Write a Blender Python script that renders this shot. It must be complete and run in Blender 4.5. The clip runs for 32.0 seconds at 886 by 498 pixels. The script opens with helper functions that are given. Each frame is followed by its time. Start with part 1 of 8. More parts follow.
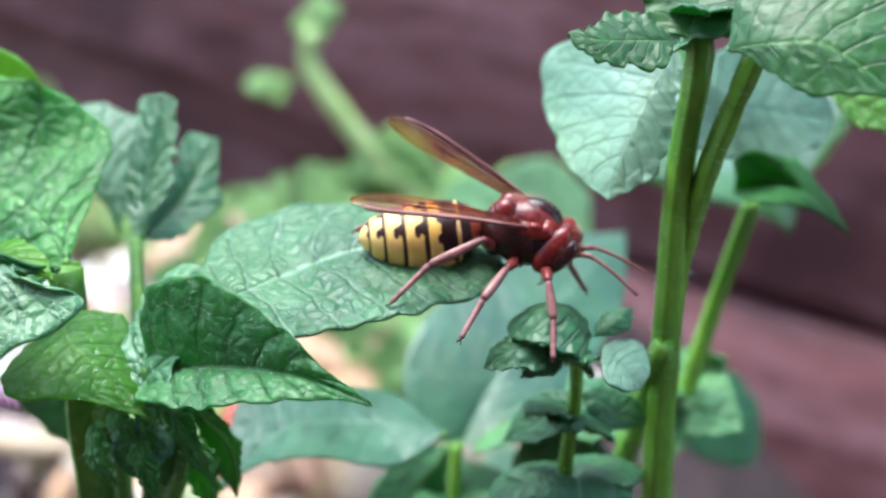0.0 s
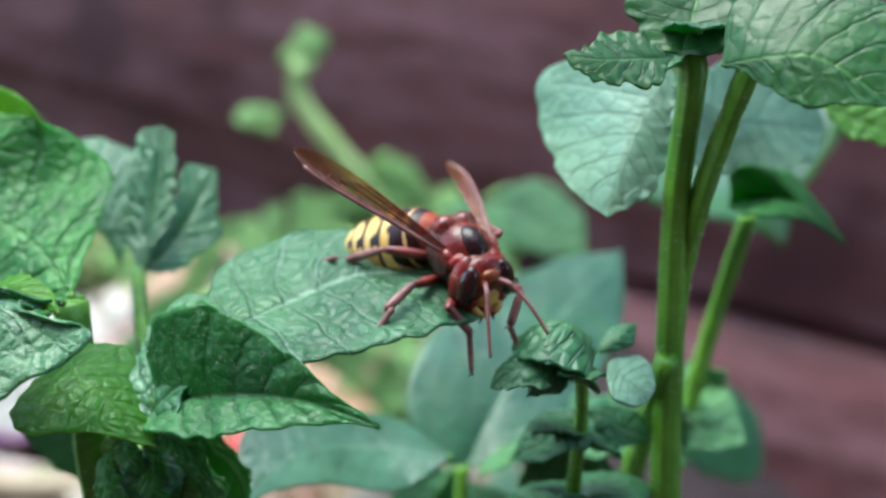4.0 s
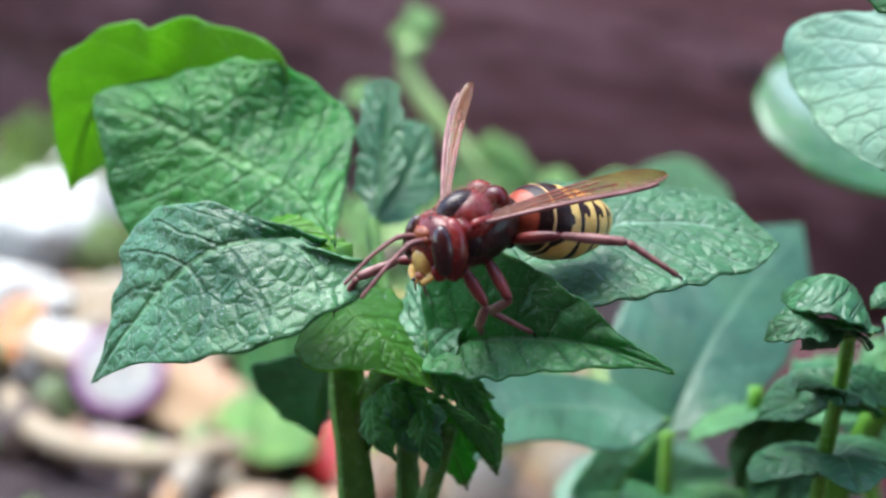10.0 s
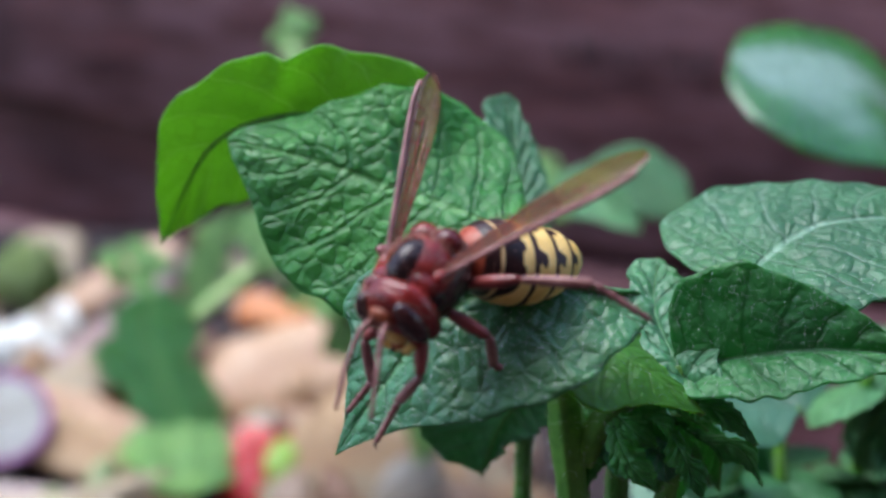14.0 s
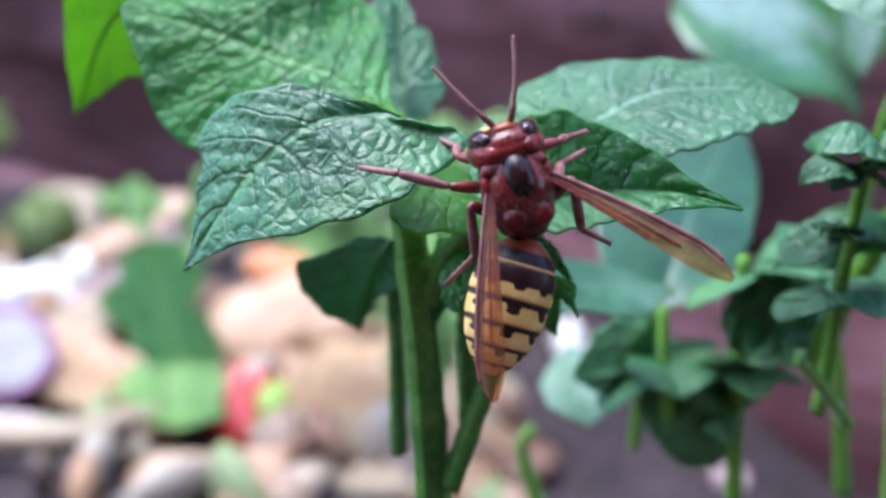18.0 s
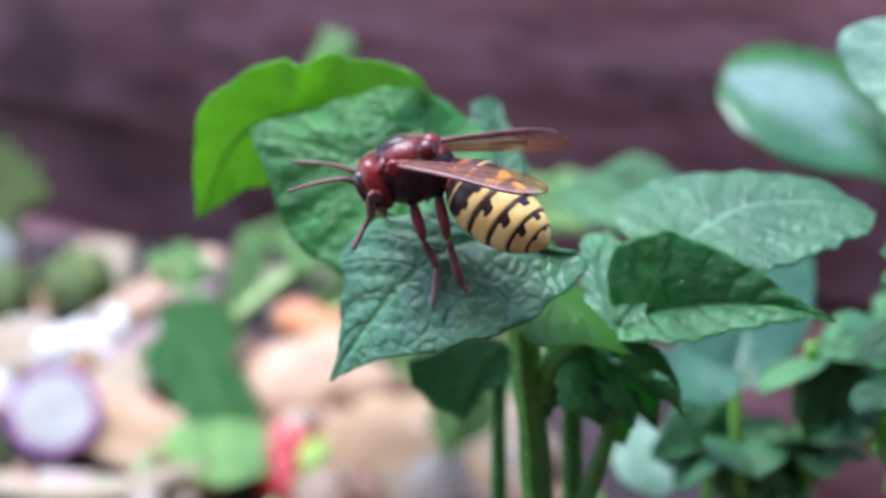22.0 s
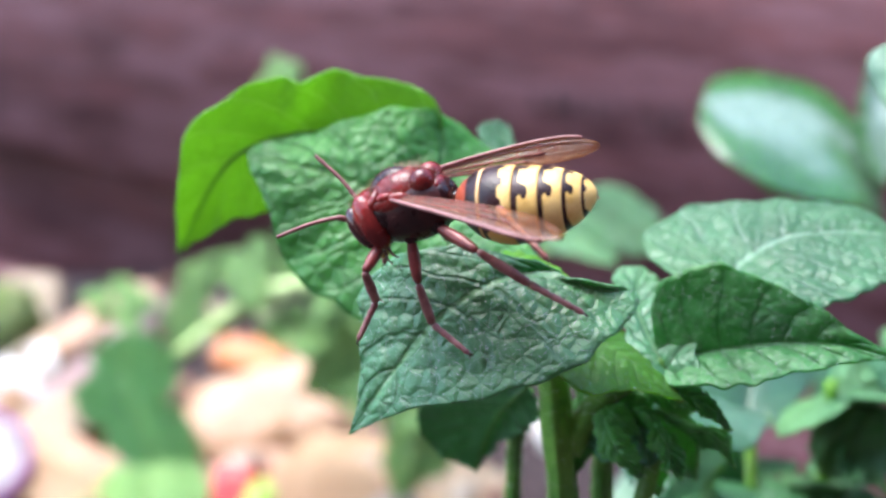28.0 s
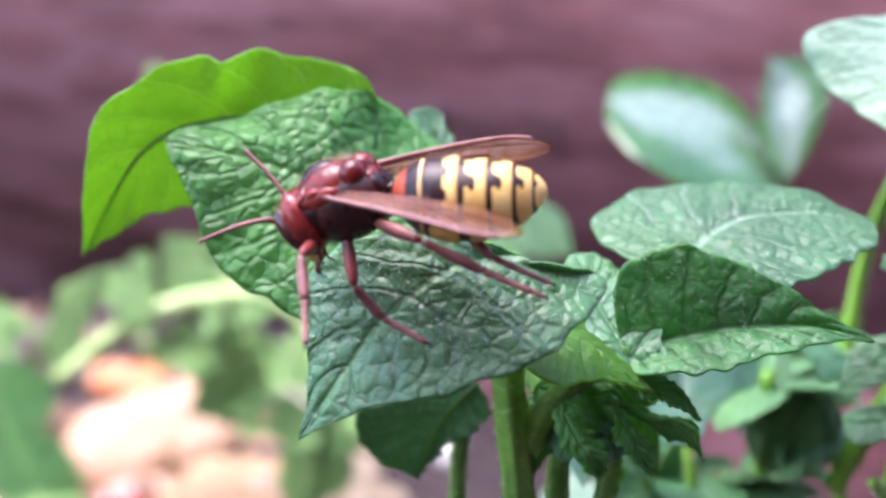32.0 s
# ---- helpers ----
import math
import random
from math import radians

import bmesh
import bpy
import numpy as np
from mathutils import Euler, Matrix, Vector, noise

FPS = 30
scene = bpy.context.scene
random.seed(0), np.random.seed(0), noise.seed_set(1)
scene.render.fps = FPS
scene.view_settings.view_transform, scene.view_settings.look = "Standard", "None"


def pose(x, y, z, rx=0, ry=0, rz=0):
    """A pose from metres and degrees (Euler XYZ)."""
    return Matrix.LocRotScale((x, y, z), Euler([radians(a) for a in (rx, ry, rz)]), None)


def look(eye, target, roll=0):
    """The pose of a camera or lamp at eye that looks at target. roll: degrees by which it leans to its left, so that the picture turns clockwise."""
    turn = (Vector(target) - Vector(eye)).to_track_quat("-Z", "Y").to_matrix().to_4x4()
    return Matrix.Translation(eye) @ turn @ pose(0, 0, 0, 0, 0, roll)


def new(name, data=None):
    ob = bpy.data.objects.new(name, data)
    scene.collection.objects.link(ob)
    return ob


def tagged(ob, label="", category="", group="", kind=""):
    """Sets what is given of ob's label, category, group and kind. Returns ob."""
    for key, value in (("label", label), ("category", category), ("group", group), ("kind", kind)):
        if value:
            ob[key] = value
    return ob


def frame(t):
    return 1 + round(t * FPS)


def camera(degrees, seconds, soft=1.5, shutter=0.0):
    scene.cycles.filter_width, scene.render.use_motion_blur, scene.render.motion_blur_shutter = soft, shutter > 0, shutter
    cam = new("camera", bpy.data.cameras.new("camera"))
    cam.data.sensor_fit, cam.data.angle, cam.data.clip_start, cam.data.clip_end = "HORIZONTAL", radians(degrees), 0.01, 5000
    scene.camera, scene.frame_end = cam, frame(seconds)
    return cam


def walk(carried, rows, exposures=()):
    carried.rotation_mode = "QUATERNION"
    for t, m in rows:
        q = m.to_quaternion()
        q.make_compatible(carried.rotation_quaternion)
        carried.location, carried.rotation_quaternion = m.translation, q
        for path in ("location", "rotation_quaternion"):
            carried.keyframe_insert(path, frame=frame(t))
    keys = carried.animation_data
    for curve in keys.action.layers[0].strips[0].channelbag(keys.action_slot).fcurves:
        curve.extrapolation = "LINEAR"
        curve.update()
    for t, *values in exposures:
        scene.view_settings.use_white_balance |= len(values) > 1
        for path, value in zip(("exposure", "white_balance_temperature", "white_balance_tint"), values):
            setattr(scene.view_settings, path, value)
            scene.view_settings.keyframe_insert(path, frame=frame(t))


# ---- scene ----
cam = camera(42.6, 32.0, 2.6)
cam.data.dof.use_dof = True
cam.data.dof.focus_distance, cam.data.dof.aperture_fstop = 0.118, 14.5
METRES, EYE, TILT, LEAN, TURN = 0.34, 0.25, -8.0, -5.0, 0.0
ROWS = [
    (0.0, 0.0000, 0.0004, -0.0003, -0.09, -0.10, 0.03),
    (0.5, 0.0096, -0.0087, -0.0010, 0.39, 0.49, -0.19),
    (1.0, 0.0223, -0.0087, -0.0070, 0.31, 0.57, 0.69),
    (1.5, 0.0225, 0.0163, -0.0113, 0.04, 0.09, 1.20),
    (2.0, 0.0178, 0.0254, -0.0120, 0.68, 0.82, 0.66),
    (2.5, 0.0114, 0.0183, -0.0108, 0.86, 2.09, 0.94),
    (4.5, -0.0162, -0.0092, -0.0006, -1.25, 0.79, 2.47),
    (5.0, -0.0343, -0.0164, -0.0041, -1.05, 0.41, 3.61),
    (5.5, -0.0487, -0.0207, -0.0028, -0.04, 0.39, 3.40),
    (6.0, -0.0521, -0.0186, -0.0071, 0.30, 0.56, 2.87),
    (6.5, -0.0532, -0.0287, -0.0083, 0.54, 0.79, 2.80),
    (7.0, -0.0475, -0.0259, -0.0119, 0.46, 0.63, 3.08),
    (7.5, -0.0583, -0.0214, -0.0148, 0.30, 0.20, 2.77),
    (8.0, -0.0643, 0.0064, -0.0227, -0.12, 0.46, 1.93),
    (8.5, -0.0441, 0.0207, -0.0104, 0.31, 1.25, 0.62),
    (9.0, -0.0401, 0.0224, -0.0084, 1.60, 1.00, 0.79),
    (9.5, -0.0530, 0.0156, -0.0198, 1.79, 0.91, 0.53),
    (10.0, -0.0776, 0.0015, -0.0162, 1.87, 1.03, 0.45),
    (10.5, -0.0739, -0.0079, -0.0175, 1.20, 1.44, 0.25),
    (11.0, -0.0802, -0.0065, -0.0223, 0.70, 1.05, 0.03),
    (11.5, -0.1134, 0.0055, -0.0126, -0.24, 0.26, 0.96),
    (12.0, -0.1358, 0.0100, -0.0130, 0.81, 0.70, 0.90),
    (12.5, -0.1534, 0.0214, -0.0036, -0.33, 0.91, 1.92),
    (13.0, -0.1842, 0.0309, 0.0012, -4.43, 1.24, 4.01),
    (13.5, -0.2009, 0.0323, 0.0099, -7.49, 0.57, 6.24),
    (14.0, -0.2150, 0.0278, 0.0052, -8.63, -0.08, 6.29),
    (14.5, -0.2351, 0.0280, -0.0011, -9.72, -0.74, 5.63),
    (15.0, -0.2254, 0.0240, -0.0106, -10.99, -1.12, 5.62),
    (15.5, -0.2071, 0.0133, -0.0084, -10.86, -1.33, 5.83),
    (17.5, -0.1636, -0.0253, -0.0438, -6.83, -1.31, 5.67),
    (18.0, -0.1597, -0.0167, -0.0478, -6.53, -0.62, 4.88),
    (18.5, -0.1575, -0.0054, -0.0508, -7.17, -0.26, 4.54),
    (19.0, -0.1640, -0.0247, -0.0414, -7.22, -0.19, 5.13),
    (19.5, -0.1560, -0.0272, -0.0428, -7.17, -0.22, 5.34),
    (20.0, -0.1603, -0.0231, -0.0441, -6.98, -0.26, 5.27),
    (20.5, -0.1513, -0.0272, -0.0438, -7.01, -0.20, 5.46),
    (21.0, -0.1685, -0.0330, -0.0382, -6.43, 0.45, 4.97),
    (21.5, -0.1804, -0.0460, -0.0287, -6.46, 0.90, 5.35),
    (22.0, -0.2035, -0.0518, -0.0179, -6.28, 1.38, 5.40),
    (22.5, -0.2142, -0.0395, -0.0163, -7.15, 1.69, 5.74),
    (23.0, -0.2332, -0.0189, -0.0182, -7.96, 1.60, 5.66),
    (23.5, -0.2379, 0.0001, -0.0203, -9.80, 2.14, 4.81),
    (24.0, -0.2351, 0.0120, -0.0222, -10.72, 2.20, 5.59),
    (24.5, -0.2441, 0.0000, -0.0172, -10.52, 2.77, 5.30),
    (25.0, -0.2425, 0.0001, -0.0132, -10.91, 2.81, 5.73),
    (25.5, -0.2519, 0.0058, -0.0192, -10.83, 2.58, 5.80),
    (27.5, -0.2273, 0.0085, -0.0161, -10.08, 2.54, 5.54),
    (28.0, -0.2336, -0.0048, -0.0122, -10.15, 2.62, 5.75),
    (28.5, -0.2426, -0.0074, -0.0114, -10.57, 2.52, 6.01),
    (29.0, -0.2590, 0.0049, -0.0044, -14.82, 2.27, 7.42),
    (29.5, -0.2763, 0.0257, -0.0145, -16.22, 2.13, 6.99),
    (30.0, -0.2531, 0.0268, -0.0153, -17.14, 2.74, 7.24),
    (30.5, -0.2602, 0.0271, -0.0149, -17.13, 2.81, 7.24),
    (31.0, -0.2626, 0.0292, -0.0161, -16.58, 2.78, 7.27),
    (31.5, -0.2486, 0.0197, -0.0148, -16.08, 3.11, 7.50),
    (32.0, -0.2525, 0.0299, -0.0187, -16.54, 2.89, 7.42),
]
walk(cam, [(t, pose(0, 0, EYE, TILT, LEAN, TURN) @ pose(METRES * x, METRES * y, METRES * z, 90 + pitch, roll, yaw)) for t, x, y, z, yaw, pitch, roll in ROWS],
     [(0.0, 2.70, 6350, 6), (1.0, 2.46, 6420, 1), (2.5, 2.24, 6430, -3), (6.0, 2.36, 6250, 2), (8.0, 2.47, 6300, 3), (9.0, 2.34, 6300, 4), (10.0, 2.38, 6300, 5), (12.0, 2.1, 6150, 7), (14.0, 1.86, 6050, 8), (15.5, 1.86, 6050, 9), (18.0, 2.42, 5780, 14), (20.0, 2.34, 5780, 14), (21.0, 2.38, 5780, 14), (23.0, 2.3, 5850, 12), (24.0, 2.38, 5950, 11), (25.0, 2.47, 6050, 10),
      (28.0, 2.72, 6350, 13), (29.2, 2.45, 6200, 15), (30.2, 2.86, 6380, 26), (32.0, 2.84, 6480, 29)])
SKY, SUN = 0.15, 1.1

# ---- world and sun ----
def make_world():
    world = bpy.data.worlds.new("sky")
    scene.world = world
    world.use_nodes = True
    nt = world.node_tree
    nt.nodes.clear()
    sky = nt.nodes.new("ShaderNodeTexSky")
    sky.sky_type, sky.sun_disc = "NISHITA", False
    sky.sun_elevation, sky.sun_rotation = radians(73), radians(-80)
    sky.air_density, sky.dust_density, sky.ozone_density = 1.0, 1.5, 1.5
    bg = nt.nodes.new("ShaderNodeBackground")
    bg.inputs["Strength"].default_value = SKY
    out = nt.nodes.new("ShaderNodeOutputWorld")
    nt.links.new(sky.outputs[0], bg.inputs[0])
    nt.links.new(bg.outputs[0], out.inputs[0])
    sun = new("sun", bpy.data.lights.new("sun", "SUN"))
    sun.data.energy, sun.data.angle, sun.data.color = SUN, radians(40), (1.0, 0.98, 0.95)
    sun.matrix_world = look((-0.42, 0.22, 1.7), (0, 0.15, 0.2))


make_world()


# ---- materials ----
class Nodes:
    """A short way to write node trees."""

    def __init__(self, name):
        self.mat = bpy.data.materials.new(name)
        self.mat.use_nodes = True
        self.nt = self.mat.node_tree
        self.nt.nodes.clear()

    def node(self, kind, **sockets):
        n = self.nt.nodes.new(kind)
        for key, value in sockets.items():
            self.plug(n.inputs[key.replace("_", " ")] if key.replace("_", " ") in n.inputs else n.inputs[int(key[1:])], value)
        return n

    def plug(self, socket, value):
        if isinstance(value, bpy.types.NodeSocket):
            self.nt.links.new(value, socket)
        elif isinstance(value, (tuple, list)) and len(value) == 3 and socket.type == "RGBA":
            socket.default_value = (*value, 1)
        else:
            socket.default_value = value

    def math(self, op, a, b=0.0, c=None):
        n = self.nt.nodes.new("ShaderNodeMath")
        n.operation = op
        self.plug(n.inputs[0], a)
        self.plug(n.inputs[1], b)
        if c is not None:
            self.plug(n.inputs[2], c)
        return n.outputs[0]

    def step(self, x, lo, hi, a=0.0, b=1.0):
        n = self.nt.nodes.new("ShaderNodeMapRange")
        n.interpolation_type = "SMOOTHSTEP"
        for i, v in enumerate((x, lo, hi, a, b)):
            self.plug(n.inputs[i], v)
        return n.outputs[0]

    def mix(self, f, a, b):
        n = self.nt.nodes.new("ShaderNodeMix")
        n.data_type = "RGBA"
        self.plug(n.inputs[0], f)
        self.plug(n.inputs[6], a)
        self.plug(n.inputs[7], b)
        return n.outputs[2]

    def noise(self, scale, detail=3.0, rough=0.55, at=None):
        n = self.node("ShaderNodeTexNoise", Scale=scale, Detail=detail, Roughness=rough)
        self.plug(n.inputs["Vector"], at or self.where())
        return n.outputs[0]

    def cells(self, scale, feature="F1", at=None):
        n = self.node("ShaderNodeTexVoronoi", Scale=scale)
        n.feature = feature
        self.plug(n.inputs["Vector"], at or self.where())
        return n.outputs["Distance"]

    def where(self):
        return self.nt.nodes.new("ShaderNodeTexCoord").outputs["Object"]

    def chance(self):
        return self.nt.nodes.new("ShaderNodeObjectInfo").outputs["Random"]

    def bump(self, height, strength, distance, below=None):
        n = self.node("ShaderNodeBump", Height=height, Strength=strength, Distance=distance)
        if below is not None:
            self.plug(n.inputs["Normal"], below)
        return n.outputs[0]

    def skin(self, colour, rough, normal=None, **more):
        n = self.node("ShaderNodeBsdfPrincipled", Base_Color=colour, Roughness=rough, **more)
        if normal is not None:
            self.plug(n.inputs["Normal"], normal)
        return n.outputs[0]

    def done(self, shader):
        out = self.nt.nodes.new("ShaderNodeOutputMaterial")
        self.nt.links.new(shader, out.inputs[0])
        return self.mat


def leaf_material(name, dark, light, vein, thin, rough=0.45, veins=8.0, depth=0.0005, glow=0.36, gloss=0.6, painted_gloss=None, lines=0.0, fine=430.0, sheen=0.06):
    """Quilted leaf: u runs along the midrib, v from the midrib (0.5) to the edges (0, 1).
    Side veins and a net of small ones lie sunken between swollen cells."""
    m = Nodes(name)
    uv = m.node("ShaderNodeSeparateXYZ", Vector=m.nt.nodes.new("ShaderNodeUVMap").outputs[0])
    u = uv.outputs[0]
    v = m.math("MULTIPLY", m.math("ABSOLUTE", m.math("SUBTRACT", uv.outputs[1], 0.5)), 2.0)
    wob = m.math("MULTIPLY", m.math("SUBTRACT", m.noise(150.0, 2.0), 0.5), 0.5)
    q = m.math("ADD", m.math("SUBTRACT", m.math("MULTIPLY", u, veins), m.math("MULTIPLY", v, 1.6)), wob)
    side = m.math("ABSOLUTE", m.math("SUBTRACT", m.math("FRACT", q), 0.5))
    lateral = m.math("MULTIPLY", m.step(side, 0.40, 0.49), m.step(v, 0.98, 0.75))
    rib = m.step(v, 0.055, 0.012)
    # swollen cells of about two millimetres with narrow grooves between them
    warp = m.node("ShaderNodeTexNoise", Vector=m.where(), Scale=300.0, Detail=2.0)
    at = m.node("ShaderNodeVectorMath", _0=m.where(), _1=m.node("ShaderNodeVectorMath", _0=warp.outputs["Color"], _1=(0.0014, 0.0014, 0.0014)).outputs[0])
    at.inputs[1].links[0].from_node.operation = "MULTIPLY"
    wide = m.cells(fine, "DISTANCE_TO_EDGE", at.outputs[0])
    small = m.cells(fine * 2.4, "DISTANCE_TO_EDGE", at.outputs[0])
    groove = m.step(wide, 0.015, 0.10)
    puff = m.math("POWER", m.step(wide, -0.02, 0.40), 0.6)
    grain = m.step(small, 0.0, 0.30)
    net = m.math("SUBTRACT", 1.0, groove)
    crease_shade = m.math("MAXIMUM", m.math("MULTIPLY", lateral, m.step(m.noise(80.0, 2.0), 0.25, 0.55, 0.5, 1.0)), m.math("MULTIPLY", net, m.step(m.noise(150.0, 2.0), 0.35, 0.65, 0.15, 0.95)))
    base = m.mix(m.step(m.noise(70.0, 4.0), 0.3, 0.7), dark, light)
    base = m.mix(m.math("MULTIPLY", m.step(m.noise(700.0, 2.0), 0.45, 0.75), 0.18), base, light)
    base = m.mix(m.math("MULTIPLY", m.step(m.noise(38.0, 3.0), 0.45, 0.7), 0.3), base, (1.15 * light[0], 1.05 * light[1], 0.4 * light[2]))
    # groove shade mixed into the colour, darker along side veins and between cells
    base = m.mix(m.math("MULTIPLY", crease_shade, 0.48), base, tuple(0.45 * c for c in dark))
    colour = m.mix(m.math("MULTIPLY", rib, 0.6), base, vein)
    if lines:
        colour = m.mix(m.math("MULTIPLY", m.step(side, 0.455, 0.5), lines), colour, vein)
    # sky gloss painted into the colour: pale in the middle, fading towards the edges
    if painted_gloss is not None:
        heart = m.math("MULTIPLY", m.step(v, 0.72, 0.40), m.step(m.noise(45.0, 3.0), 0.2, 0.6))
        colour = m.mix(heart, colour, painted_gloss)
    height = m.math("ADD", m.math("MULTIPLY", puff, 0.9), m.math("MULTIPLY", grain, 0.16))
    height = m.math("ADD", height, m.math("MULTIPLY", m.noise(200.0, 3.0), 0.6))
    height = m.math("SUBTRACT", height, m.math("MULTIPLY", lateral, 0.8))
    height = m.math("SUBTRACT", height, m.math("MULTIPLY", rib, 0.8))
    normal = m.bump(m.noise(2300.0, 2.0), 0.2, 0.0002, m.bump(height, 1.0, depth))
    r = m.step(m.noise(240.0, 3.0), 0.25, 0.75, rough * 0.85, min(1.0, rough * 1.2))
    skin = m.skin(colour, r, normal, Specular_IOR_Level=gloss, Sheen_Weight=sheen, Sheen_Roughness=0.45, Sheen_Tint=(0.80, 0.95, 0.90))
    through_light = m.node("ShaderNodeBsdfTranslucent", Color=m.mix(0.55, colour, thin))
    mixed = m.node("ShaderNodeMixShader", Fac=glow, _1=skin, _2=through_light.outputs[0])
    return m.done(mixed.outputs[0])


def plain_material(name, a, b, scale, rough, bump=0.0, distance=0.001, spread=0.0, **more):
    """Two close colours mottled at two scales, with relief."""
    m = Nodes(name)
    f = m.step(m.noise(scale, 5.0), 0.32, 0.68)
    colour = m.mix(f, a, b)
    colour = m.mix(m.math("MULTIPLY", m.step(m.noise(scale * 7.3, 2.0), 0.4, 0.7), 0.3), colour, tuple(0.6 * c for c in a))
    if spread:
        colour = m.mix(m.math("MULTIPLY", m.chance(), spread), colour, b)
    r = m.step(m.noise(scale * 2.7, 3.0), 0.2, 0.8, rough * 0.8, min(1.0, rough * 1.25))
    normal = m.bump(m.noise(scale * 4.0, 4.0), bump, distance) if bump else None
    return m.done(m.skin(colour, r, normal, **more))


def plank_material():
    """Dark red-brown stained boards with grain along their length."""
    m = Nodes("stained_wood")
    stretch = m.node("ShaderNodeMapping", Vector=m.where(), Scale=(2.5, 9.0, 14.0))
    at = stretch.outputs[0]
    grain = m.noise(5.0, 6.0, 0.65, at)
    patches = m.noise(9.0, 6.0, 0.7, m.node("ShaderNodeMapping", Vector=m.where(), Scale=(1.1, 3.0, 4.5)).outputs[0])
    colour = m.mix(m.step(grain, 0.3, 0.72), (0.066, 0.025, 0.025), (0.205, 0.078, 0.075))
    colour = m.mix(m.step(patches, 0.44, 0.60), colour, (0.215, 0.104, 0.108))
    colour = m.mix(m.step(m.noise(7.0, 5.0), 0.52, 0.70), colour, (0.082, 0.033, 0.034))
    colour = m.mix(m.math("MULTIPLY", m.chance(), 0.2), colour, (0.055, 0.021, 0.024))
    rough = m.step(grain, 0.2, 0.8, 0.5, 0.75)
    return m.done(m.skin(colour, rough, m.bump(grain, 0.5, 0.002), Specular_IOR_Level=0.25))


def wing_material():
    """Amber membrane, pleated lengthwise, dark along the front edge and clearer to the tip."""
    m = Nodes("amber_wing")
    uv = m.node("ShaderNodeSeparateXYZ", Vector=m.nt.nodes.new("ShaderNodeUVMap").outputs[0])
    front = m.step(uv.outputs[1], 0.50, 0.95)
    streak = m.noise(1.0, 4.0, 0.6, m.node("ShaderNodeCombineXYZ", X=m.math("MULTIPLY", uv.outputs[0], 2.5), Y=m.math("MULTIPLY", uv.outputs[1], 17.0)).outputs[0])
    colour = m.mix(front, (0.30, 0.125, 0.070), (0.14, 0.042, 0.035))
    colour = m.mix(m.step(streak, 0.42, 0.62), colour, (0.28, 0.15, 0.10))
    colour = m.mix(m.step(streak, 0.46, 0.34), colour, (0.085, 0.022, 0.018))
    pleat = m.math("ADD", m.math("SINE", m.math("MULTIPLY", uv.outputs[1], 34.0)), m.math("MULTIPLY", streak, 2.0))
    skin = m.skin(colour, 0.22, m.bump(pleat, 0.5, 0.0003), Specular_IOR_Level=0.7)
    clear = m.node("ShaderNodeBsdfTransparent", Color=(0.95, 0.74, 0.50))
    fac = m.math("MULTIPLY", m.step(uv.outputs[0], 0.05, 0.9, 0.42, 0.88), m.step(m.math("ADD", front, m.step(streak, 0.46, 0.34)), 0.0, 1.3, 1.0, 0.35))
    return m.done(m.node("ShaderNodeMixShader", Fac=fac, _1=skin, _2=clear.outputs[0]).outputs[0])


